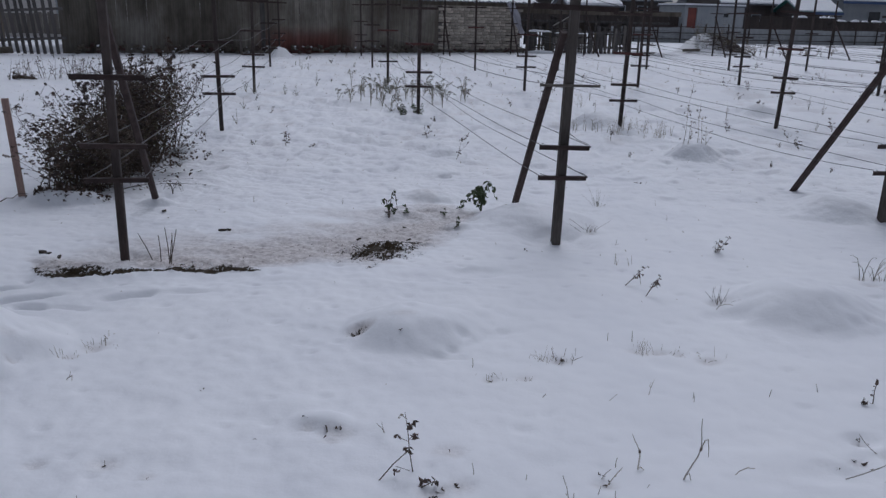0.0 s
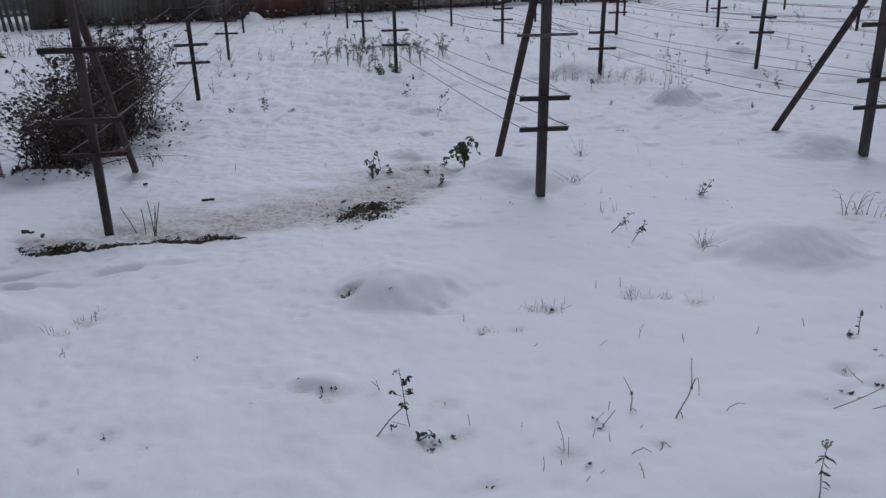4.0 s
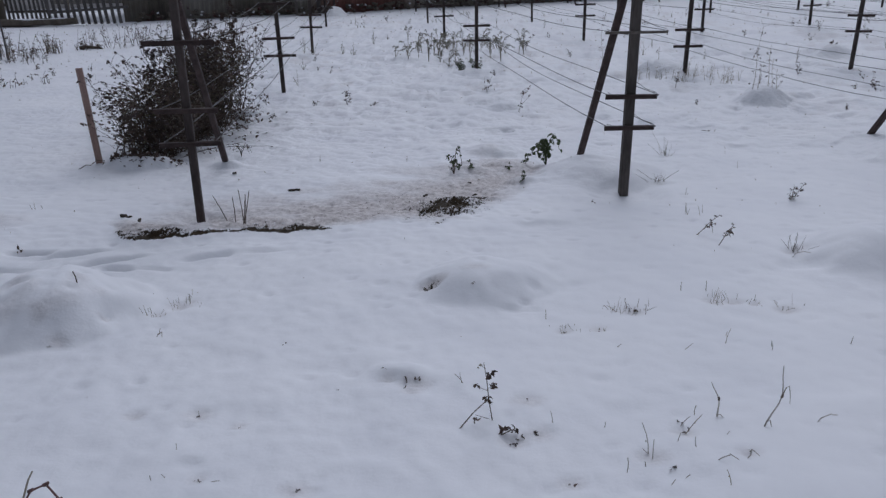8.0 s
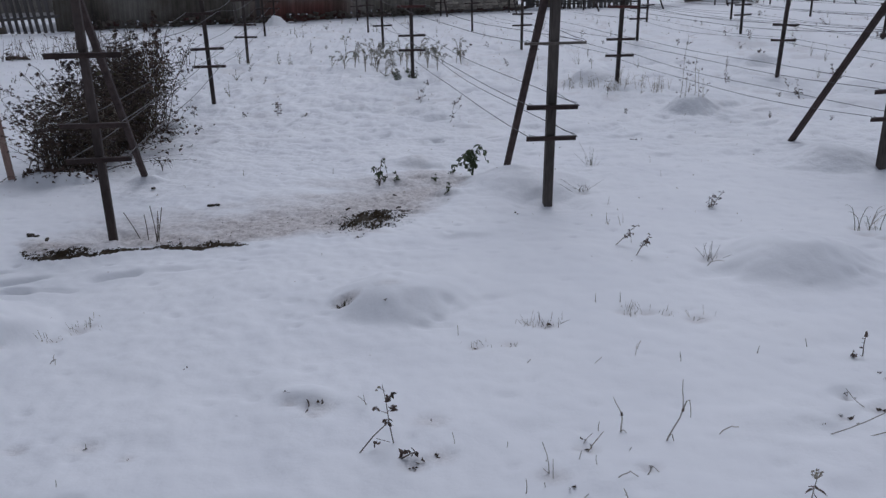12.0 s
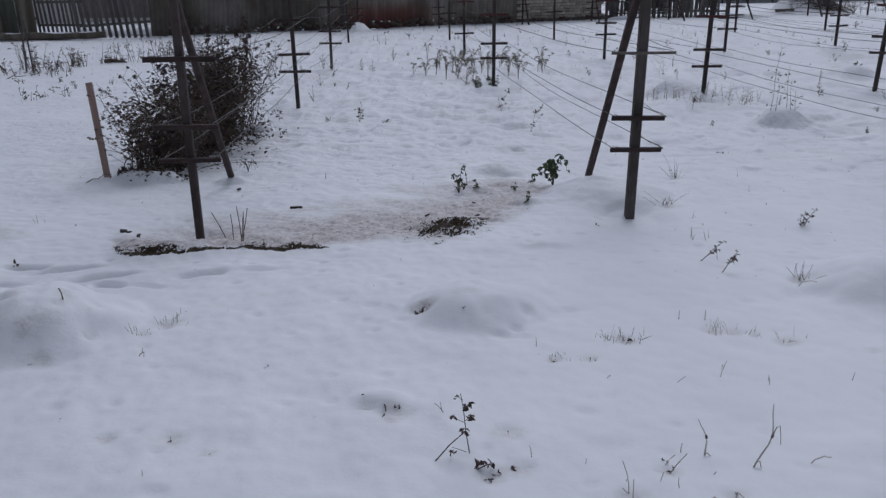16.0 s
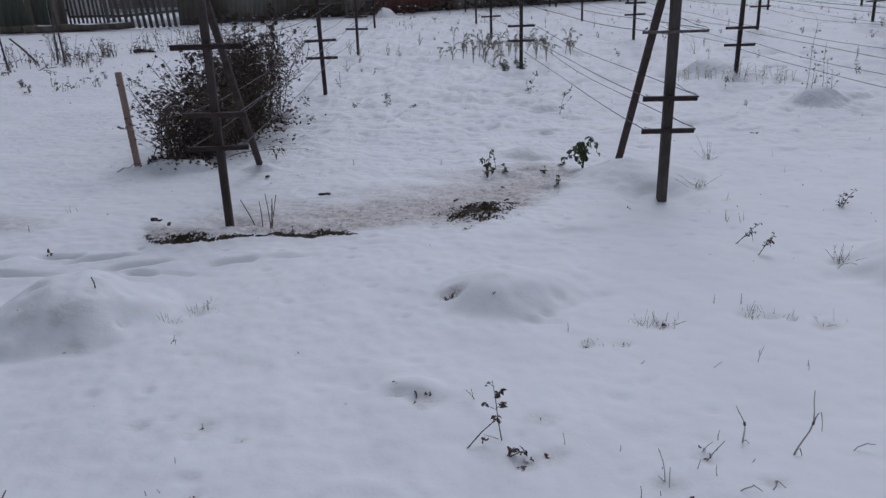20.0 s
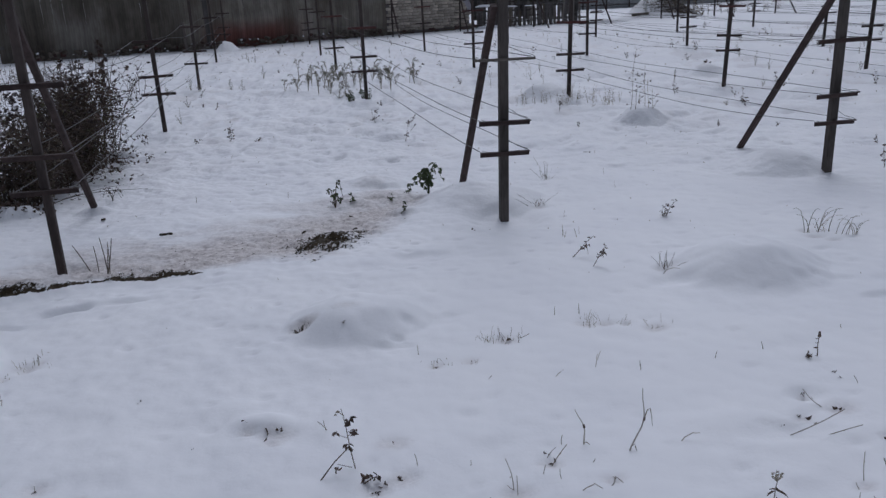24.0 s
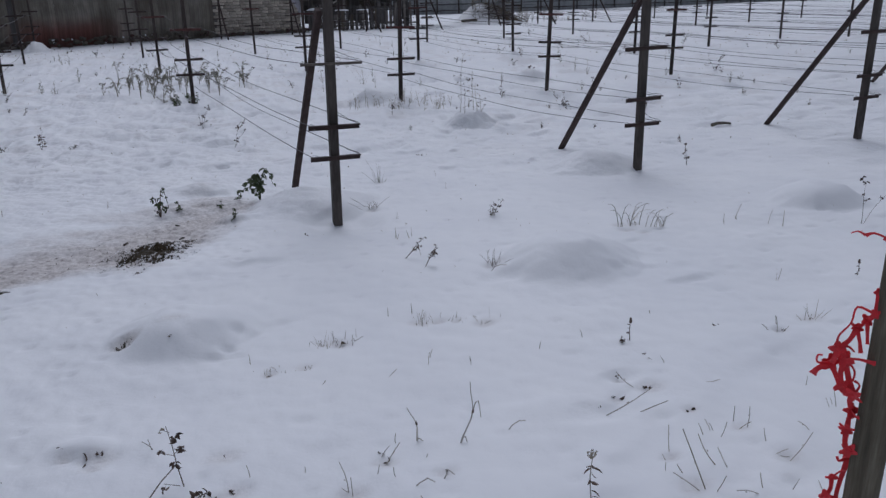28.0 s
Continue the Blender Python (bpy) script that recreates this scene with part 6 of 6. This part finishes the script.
tall_dry_weeds((2.44, 8.02, 0.62), (2.60, 8.04, 0.42), (2.63, 8.0, 0.30), (2.48, 7.98, 0.22), (2.68, 8.02, 0.2), (1.9, 10.25, 0.16), (1.35, 11.6, 0.5))
ob = place(Bits().tube([(0, 0, 0.0), (0.05, 0.015, 0.03), (0.09, 0.02, 0.028), (0.13, 0.05, 0.06), (0.19, 0.06, 0.055)], 0.004, 0.002, 6), "fallen_twig", -3.40, 5.42, "dark twig lying on the snow by the stake", "twig", "", mat_twig, 0)
# clods of soil and rotten leaf beside the strip
for x, y, size in ((-2.47, 4.20, 0.024), (-2.43, 4.19, 0.018), (-2.33, 4.11, 0.022), (-1.55, 4.78, 0.024), (-1.51, 4.79, 0.018), (-2.10, 5.24, 0.022), (-0.34, 5.0, 0.014), (-0.30, 4.7, 0.016), (-0.62, 4.62, 0.016)):
    ob = part("soil_clod", rubble_mesh(mat_soil, 0.75 * size), None)
    ob.matrix_basis = pose(x, y, ground_z(x, y) + 0.3 * size, R(-20, 20), R(-20, 20), R(0, 180)) @ Matrix.Diagonal((1.3, 1.0, 0.8, 1))
    tagged(ob, "dark wet clod of soil sitting on the snow", "soil", "soil clods")
# greyish weeds among the middle posts
for i in range(46):
    x, y = R(-1.9, 0.25), R(11.7, 14.4)
    plume_weeds((x, y, R(0.14, 0.42)))
for i in range(7):
    leafy_plant("sage_weed", R(-0.85, -0.35), R(11.0, 11.7), R(0.08, 0.18), "dark green low weed by a trellis post", "weed", "weeds among the middle posts", mat_stem, mat_greenleaf, 3, 8, 0.035, 0.08, 0.5, low=0.2)
for x, y, h in ((-3.3, 13.1, 0.3), (-3.5, 13.3, 0.28), (-2.85, 13.4, 0.3), (-2.7, 13.6, 0.26), (-3.7, 12.6, 0.2), (-2.5, 14.6, 0.25), (-0.9, 11.6, 0.12), (-0.75, 11.5, 0.14)):
    leafy_plant("sage_weed", x, y, h, "feathery greyish-green weed standing in the snow", "weed", "weeds among the middle posts", mat_straw, mat_sagegrass, 4, 14, 0.026, 0.10, 0.35, low=0.2, slim=0.5)
# scattered weeds over the far part of the field
for i in range(150):
    x, y = R(-4, 12), R(7.5, 24)
    if i % 2:
        sprigs((x, y, R(0.05, 0.22)))
        continue
    leafy_plant("field_weed", x, y, R(0.06, 0.26), "sparse dry weed in the snowy field", "weed", "weeds in the field", mat_straw, random.choice((mat_sagegrass, mat_deadleaf)), 3, 6, 0.02, 0.08, 0.4, low=0.2, slim=0.7)
# dry weeds before the far fences
def dead_clump(x, y, h, n, r, leaf_mat, label="tangle of dark dead weed stems standing in snow", thick=0.0055, stem_mat=None):
    th = empty("dead_weed", pose(x, y, ground_z(x, y)), label, "weed", "dead weeds by the path")
    for k in range(n):
        bx, by, hh = R(-r, r), R(-r, r), h * R(0.35, 1.0)
        dx, dy = R(-0.35, 0.35), R(-0.3, 0.3)
        pts = [Vector((bx + dx * hh * s, by + dy * hh * s, -0.03 + (hh + 0.03) * (s - 0.15 * abs(dx) * s * s))) for s in [i / 4 for i in range(5)]]
        b = Bits().tube(pts, thick, thick * 0.45, 4)
        lv = Bits()
        for _ in range(random.randint(2, 5)):
            p = pts[random.randint(1, 4)]
            q = p + Vector((R(-1, 1), R(-1, 1), R(-0.2, 1))).normalized() * R(0.03, 0.13) * (0.5 + h)
            b.tube([p, q], thick * 0.55, thick * 0.3, 3)
            for _ in range(random.choice((0, 1, 3))):
                lv.leaf(q, (R(-1, 1), R(-1, 1), R(-1, 0.5)), (R(-1, 1), R(-1, 1), R(-1, 1)), R(0.02, 0.045), R(0.012, 0.026), R(0.2, 0.6))
        st = part("stem", b, stem_mat or (mat_twig if k % 3 else mat_stem), th)
        if lv.v and not stem_mat:
            part("leaves", lv, leaf_mat, st)


for x, y, h, n, r in ((-9.25, 13.75, 0.75, 10, 0.12), (-9.0, 13.6, 0.62, 12, 0.2), (-8.7, 13.5, 0.5, 12, 0.22), (-8.35, 13.3, 0.34, 9, 0.2), (-9.4, 12.6, 0.42, 9, 0.12), (-9.0, 12.75, 0.26, 7, 0.2),
                      (-8.5, 12.6, 0.25, 7, 0.2), (-7.9, 12.6, 0.24, 6, 0.16), (-8.15, 15.1, 0.5, 9, 0.3), (-7.7, 15.1, 0.42, 12, 0.3), (-7.25, 15.3, 0.55, 11, 0.3), (-6.9, 15.6, 0.5, 9, 0.25), (-9.6, 13.3, 0.3, 6, 0.15), (-4.9, 12.6, 0.55, 10, 0.35), (-4.4, 12.9, 0.45, 9, 0.3)):
    dead_clump(x, y, h, n, r, mat_deadleaf)
for x, y, h in ((-8.6, 14.3, 0.42), (-8.45, 14.2, 0.3)):
    dead_clump(x, y, h, 16, 0.1, mat_straw, "small dry straw-coloured bush of weed stems")
for i in range(26):
    x, y = R(-10.5, -5.0), R(9.6, 12.6)
    dead_clump(x, y, R(0.06, 0.16), random.randint(2, 4), 0.06, mat_deadleaf, "low dead weed stub in the snow")
for x, y, h in ((1.72, 9.75, 0.12), (1.95, 9.55, 0.15), (2.3, 9.7, 0.18), (2.55, 9.55, 0.16), (2.7, 9.75, 0.12), (2.1, 9.35, 0.1), (1.6, 10.1, 0.22), (2.45, 9.3, 0.1)):
    dead_clump(x, y, h * 1.2, 8, 0.16, mat_straw, "low tangle of dry straw weeds on the snow", 0.0024, mat_straw)
# rotten log and a dark clump of leaves behind the bush
ob = part("rotten_log", Bits().tube([(-0.24, 0, 0), (-0.12, 0.03, 0.02), (0.02, 0, 0.012), (0.14, 0.05, 0.0), (0.25, 0.03, -0.02)], 0.04, 0.022, 9), mat_twig, smooth=True)
ob.matrix_basis = pose(-8.12, 14.9, ground_z(-8.12, 14.9) + 0.025, 0, 0, -12)
tagged(ob, "dark rotten log half sunk in the snow", "log")
dead_clump(-8.1, 14.8, 0.17, 16, 0.2, mat_deadleaf, "dark heap of dead stems over a log")
dead_clump(-7.85, 16.6, 0.34, 9, 0.1, mat_deadleaf, "dark clump of dead leaves beyond the bush")
for x, y, h, lean in ((-9.27, 12.35, 0.95, -4), (-8.95, 13.3, 0.8, 3), (-8.75, 13.2, 0.9, -2)):
    ob = place(Bits().tube([(0, 0, -0.1), (0.005, 0, h * 0.5), (0, 0.005, h)], 0.017, 0.014, 7), "garden_stake", x, y, "thin dark garden stake among dead weeds", "stake", "garden stakes", mat_picket, 0)
    ob.rotation_euler = (0, radians(lean), 0)
ob = place(Bits().tube([(0, 0, -0.06), (-0.3, 0.02, 0.25), (-0.52, 0.02, 0.44)], 0.02, 0.016, 7), "garden_stake", -9.45, 13.5, "dark stick slanting out of the snow", "stake", "garden stakes", mat_board, 0)
for x, y, n, turn in ((-10.3, 12.1, 0.9, 170), (-9.6, 11.9, 0.6, -12), (-10.8, 11.4, 0.5, 20), (-9.3, 11.5, 0.4, 8), (-8.6, 12.2, 0.5, -25), (-10.0, 12.6, 0.7, 35)):
    place(Bits().tube([(0, 0, -0.01), (0.35 * n, 0.05 * n, 0.06), (0.6 * n, 0, 0.05), (n, 0.08 * n, R(0.0, 0.1))], 0.008, 0.004, 5), "fallen_twig", x, y, "thin dark fallen twig lying on the snow", "twig", "fallen twigs", mat_twig, turn)
ob = place(rubble_mesh(mat_oldwood, 0.12), "stone", -9.95, 11.7, "brown stone half buried in the snow", "stone", "", None, 30)
ob.rotation_euler = (radians(62), radians(20), 0.4)
# plant by the rut, far side of the path
leafy_plant("withered_plant", -4.85, 4.83, 0.52, "large withered garden plant with dark hanging leaves", "plant", "", mat_straw, mat_deadleaf, 9, 20, 0.036, 0.26, 0.6, low=0.15, slim=0.8)
# brush round the snowy heap
for i in range(44):
    x, y = R(9.3, 11.6) if i % 3 else R(11.2, 12.8), R(30.2, 31.2)
    leafy_plant("brush", x, y, R(0.4, 0.9), "bare dry brush at the snowy heap", "brush", "brush at the heap", mat_twig, mat_straw, 5, 4, 0.05, 0.3, 0.3)
for i in range(8):
    leafy_plant("brush", R(13.5, 15.5), R(31.2, 32.4), R(0.3, 0.6), "bare dry brush in the snow", "brush", "brush at the heap", mat_twig, mat_straw, 5, 4, 0.05, 0.3, 0.3)
ob = part("log", Bits().tube([(-0.35, 0, 0), (0, 0.03, 0.01), (0.3, 0, 0.03)], 0.055, 0.045, 8), mat_board, smooth=True)
ob.matrix_basis = pose(9.1, 30.25, ground_z(9.1, 30.25) + 0.05, 0, 0, 5)
tagged(ob, "dark log lying before the snowy heap", "log")
b = Bits()
for i in range(300):
    x, y = random.gauss(10.35, 0.42), R(30.25, 31.0)
    z, a, n = ground_z(x, y), R(-0.5, 0.5), R(0.15, 0.5)
    if z < 0.12:
        continue
    b.tube([(x, y, z + 0.005), (x + 0.5 * n * math.cos(a), y - 0.1 * n, ground_z(x + 0.5 * n * math.cos(a), y - 0.1 * n) + R(0.02, 0.06)), (x + n * math.cos(a), y - 0.2 * n, ground_z(x + n * math.cos(a), y - 0.2 * n) + R(0.0, 0.03))], 0.007, 0.004, 4)
tagged(part("heap_stalks", b, mat_stem), "dry stalks showing through the snow on a heap", "straw", "", "stuff")
dead_leaves((4.72, 11.95, 0.09))
# bark by the fourth row
ob = part("bark_piece", Bits().tube([(-0.12, 0, 0), (-0.03, 0.02, 0.01), (0.05, 0.015, 0.008), (0.12, -0.01, 0.0)], 0.02, 0.012, 7), mat_board)
ob.matrix_basis = pose(5.1, 7.15, ground_z(5.1, 7.15) + 0.02, 0, 0, 8)
tagged(ob, "piece of dark bark lying on the snow", "bark")

# specks of straw, bark and leaf strewn over the snow
b = Bits()
for i in range(2100):
    y = 2.2 + 22 * random.random() ** 0.62
    x = R(-0.75, 0.75) * (y + 1.5) + 0.25 * y - 0.3 * (y > 6) * 2
    if y > 9 and i % 6 == 0:
        x = R(-11, -4.5)
    z = ground_z(x, y)
    s = R(0.003, 0.008) * (1 + 0.3 * max(y - 2, 0))
    if i % 3:
        b.leaf((x, y, z + 0.002), (R(-1, 1), R(-1, 1), R(0, 1.0)), (R(-1, 1), R(-1, 1), R(-0.4, 0.4)), s, s * R(0.3, 0.7), R(0.1, 0.5))
    else:
        b.tube([(x, y, z - 0.004), (x + R(-1, 1) * s, y + R(-1, 1) * s, z + s * R(0.4, 1.6))], 0.0012 * (1 + 0.05 * y), 0.0008, 4)
tagged(part("plant_litter", b, mat_straw), "specks of straw and dead leaf strewn over snow", "plant litter", "", "stuff")

# crumbs of soil in the bare strip and the dug patch
dice = np.random.default_rng(5)
px, py = dice.uniform(-2.5, 0.0, 60000), dice.uniform(3.6, 4.75, 60000)
soil, wet = strip_shape(px, py), thaw_and_shade(px, py)
soil_at = [(x, y) for x, y, s in zip(px, py, soil) if s > 0.5][:380] + [(x, y) for x, y, s, w in zip(px, py, soil, wet) if s < 0.3 and w > 0.8][:60]
snow_at = [(x, y) for x, y, s in zip(px, py, soil) if 0.12 < s < 0.8][-420:]


def crumbs(spots, small, large):
    b = Bits()
    for x, y in spots:
        z, s = ground_z(x, y), R(small, large)
        ring = [(x + s * R(0.5, 1.2) * math.cos(a), y + s * R(0.5, 1.2) * math.sin(a), z - 0.4 * s + R(0, 0.3) * s) for a in (0.3, 1.6, 2.9, 4.1, 5.3)]
        b.add(ring + [(x + s * R(-0.4, 0.4), y + s * R(-0.4, 0.4), z + s * R(0.5, 1.1))], [(0, 1, 5), (1, 2, 5), (2, 3, 5), (3, 4, 5), (4, 0, 5)])
    return b


tagged(part("soil_crumbs", crumbs(soil_at, 0.002, 0.007), mat_soil), "loose dark soil crumbs on the thawed patch", "soil", "", "stuff")
tagged(part("snow_crumbs", crumbs(snow_at, 0.002, 0.007), mat_snow), "small lumps of snow left on the bare soil", "snow", "", "stuff")

# arched vine cane close to the camera's stand
cane = empty("vine_cane", pose(0, 0, 0), "arched reddish-brown vine cane rising from the snow", "cane")
pts = [(-1.20, 0.96, -0.03), (-1.185, 1.0, 0.20), (-1.177, 1.041, 0.336), (-1.165, 1.07, 0.362), (-1.14, 1.089, 0.366), (-1.112, 1.083, 0.33), (-1.092, 1.05, 0.24), (-1.07, 1.0, -0.03)]
part("stem", Bits().tube(pts, 0.0032, 0.0026, 7), mat_cane, cane, smooth=True)
for p in pts[2:6]:
    part("node", Bits().tube([Vector(p) - Vector((0.006, 0, 0.003)), Vector(p) + Vector((0.006, 0, 0.004))], 0.0046, 0.0038, 7), mat_cane, cane)
part("shoot", Bits().tube([pts[2], (-1.170, 1.075, 0.385), (-1.165, 1.09, 0.40)], 0.0026, 0.0016, 5), mat_straw, cane)

# weathered post with torn barrier net
netpost = part("wooden_post", Bits().box(-0.036, -0.036, -0.3, 0.036, 0.036, 1.3, bevel=0.012), mat_oldwood)
netpost.matrix_basis = pose(1.46, 1.035, 0, 0, 0.5, -44)
tagged(netpost, "weathered grey square wooden post in the snow", "fence post")


def barrier_net():
    """Torn plastic mesh hanging along the post: star-shaped knots joined by straps, some of them slack loops."""
    rnd = random.Random(7)
    # knots: sideways from the post, height, size
    knots = ((-0.030, 0.805, 0.010), (-0.029, 0.762, 0.012), (-0.042, 0.733, 0.015), (-0.060, 0.711, 0.016), (-0.090, 0.666, 0.019), (-0.073, 0.636, 0.021), (-0.102, 0.611, 0.022), (-0.073, 0.576, 0.019),
             (-0.046, 0.556, 0.023), (-0.044, 0.503, 0.019), (-0.047, 0.464, 0.019), (-0.037, 0.421, 0.021), (-0.035, 0.384, 0.019), (-0.063, 0.323, 0.015), (-0.069, 0.287, 0.017), (-0.072, 0.255, 0.014), (-0.05, 0.20, 0.016), (-0.045, 0.14, 0.018))
    deep = [-0.02 - 0.022 * math.sin(1.9 * i) for i in range(len(knots))]
    spot = [Vector((u, d, z)) for (u, z, _), d in zip(knots, deep)]

    def plate(b, c, size, arms, turn):
        tilt = Euler((rnd.uniform(-0.5, 0.5), rnd.uniform(-0.3, 0.3), rnd.uniform(-0.6, 0.6)))
        ring, n = [], 5 * arms
        for y in (-0.0011, 0.0011):
            for k in range(n):
                a = 2 * math.pi * k / n
                r = 1.02 * size * (0.78 + 0.24 * math.cos(arms * a)) * rnd.uniform(0.9, 1.08)
                v = Vector((r * math.cos(a + turn), y + 0.10 * size * math.sin(2 * a), r * math.sin(a + turn)))
                v.rotate(tilt)
                ring.append(c + v)
        b.add(ring, [tuple(range(n - 1, -1, -1)), tuple(range(n, 2 * n))] + [(k, (k + 1) % n, n + (k + 1) % n, n + k) for k in range(n)])

    def strap(b, pts, w0, w1, twist=0.6):
        """A curled ribbon along points, its width turning as it goes."""
        pts = [Vector(p) for p in pts]
        fine = []
        for i in range(len(pts) - 1):
            p0, p1, p2, p3 = pts[max(i - 1, 0)], pts[i], pts[i + 1], pts[min(i + 2, len(pts) - 1)]
            for k in range(4):
                q = k / 4
                fine.append(0.5 * (2 * p1 + (p2 - p0) * q + (2 * p0 - 5 * p1 + 4 * p2 - p3) * q * q + (3 * p1 - p0 - 3 * p2 + p3) * q ** 3))
        fine.append(pts[-1])
        n, vs, fs = len(fine), [], []
        turn = rnd.uniform(-twist, twist)
        for i, p in enumerate(fine):
            d = (fine[min(i + 1, n - 1)] - fine[max(i - 1, 0)]).normalized()
            out = Vector((0, 1, 0))
            side = d.cross(out).normalized()
            side.rotate(Matrix.Rotation(turn * math.sin(math.pi * i / n), 3, d))
            nor = d.cross(side)
            q = i / (n - 1)
            w = (w0 + (w1 - w0) * q) * (1 - 0.35 * math.sin(math.pi * q))
            vs += [p + side * w + nor * 0.0011, p - side * w + nor * 0.0011, p - side * w - nor * 0.0011, p + side * w - nor * 0.0011]
        for i in range(n - 1):
            a = 4 * i
            fs += [(a + e, a + (e + 1) % 4, a + 4 + (e + 1) % 4, a + 4 + e) for e in range(4)]
        b.add(vs, fs + [(3, 2, 1, 0), (4 * n - 4, 4 * n - 3, 4 * n - 2, 4 * n - 1)])

    body = Bits()
    for i, (c, (u, z, size)) in enumerate(zip(spot, knots)):
        plate(body, c, size, rnd.choice((4, 4, 5)), rnd.uniform(0, 1.5))
    for i, k in ((0, 1), (1, 2), (2, 3), (3, 4), (4, 5), (4, 6), (6, 7), (5, 7), (5, 8), (7, 8), (8, 9), (9, 10), (10, 11), (11, 12), (12, 16), (13, 14), (14, 15), (15, 16), (16, 17)):
        mid = spot[i].lerp(spot[k], 0.5) + Vector((rnd.uniform(-0.006, 0.006), rnd.uniform(-0.008, 0.008), rnd.uniform(-0.006, 0.004)))
        strap(body, (spot[i], mid, spot[k]), 0.42 * knots[i][2], 0.42 * knots[k][2])
    post_side = -0.034
    loops = []

    def loop(pts, w0, w1):
        loops.append(Bits())
        strap(loops[-1], pts, w0, w1)

    loop((spot[1], (-0.064, -0.03, 0.768), (-0.072, -0.03, 0.728), (-0.092, -0.035, 0.694), spot[4]), 0.003, 0.003)
    loop((spot[2], (-0.036, -0.03, 0.70), (post_side, -0.03, 0.686)), 0.006, 0.004)
    loop((spot[3], (-0.05, -0.03, 0.69), (-0.044, -0.03, 0.662)), 0.006, 0.005)
    loop((spot[5], (-0.045, -0.032, 0.647), (-0.012, -0.04, 0.648)), 0.003, 0.006)
    loop((spot[4], (-0.072, -0.02, 0.668), (-0.056, -0.02, 0.657)), 0.008, 0.001)
    loop((spot[6], (-0.126, -0.03, 0.62), (-0.128, -0.03, 0.637), (-0.118, -0.03, 0.64)), 0.004, 0.002)
    loop((spot[6], (-0.125, -0.01, 0.596), (-0.135, 0.0, 0.575)), 0.009, 0.009)
    loop((spot[5], (-0.052, -0.02, 0.615), (-0.05, -0.025, 0.596), (-0.056, -0.02, 0.58)), 0.003, 0.003)
    loop((spot[8], (-0.036, -0.02, 0.578), (-0.048, -0.02, 0.588)), 0.004, 0.003)
    loop((spot[9], (-0.036, -0.03, 0.507), (-0.026, -0.038, 0.508)), 0.006, 0.004)
    loop((spot[10], (-0.058, -0.02, 0.47), (-0.064, -0.02, 0.475)), 0.006, 0.002)
    loop((spot[12], (-0.052, -0.02, 0.378), (-0.058, -0.02, 0.388)), 0.006, 0.003)
    loop((spot[13], (-0.046, -0.02, 0.352), (-0.036, -0.03, 0.36)), 0.003, 0.002)
    loop((spot[14], (-0.05, -0.03, 0.284), (-0.034, -0.035, 0.282)), 0.006, 0.004)
    strand = Bits()
    strap(strand, ((0.03, -0.045, 0.925), (-0.01, -0.045, 0.922), (-0.034, -0.03, 0.932)), 0.004, 0.007)
    strap(strand, ((-0.034, -0.03, 0.932), (-0.055, -0.03, 0.938), (-0.070, -0.03, 0.931)), 0.002, 0.005)
    strap(strand, ((-0.070, -0.03, 0.931), (-0.085, -0.03, 0.938), (-0.098, -0.03, 0.932)), 0.003, 0.001)
    return body, loops, strand


net = empty("barrier_net", pose(1.46, 1.035, 0, 0, 0, -45.9), "torn crumpled orange-red plastic barrier net on a post", "barrier net")
net_body, net_loops, net_strand = barrier_net()
part("mesh", net_body, mat_red, net)
part("strand", net_strand, mat_red, net)
for piece in net_loops:
    part("loose_strap", piece, mat_red, net)
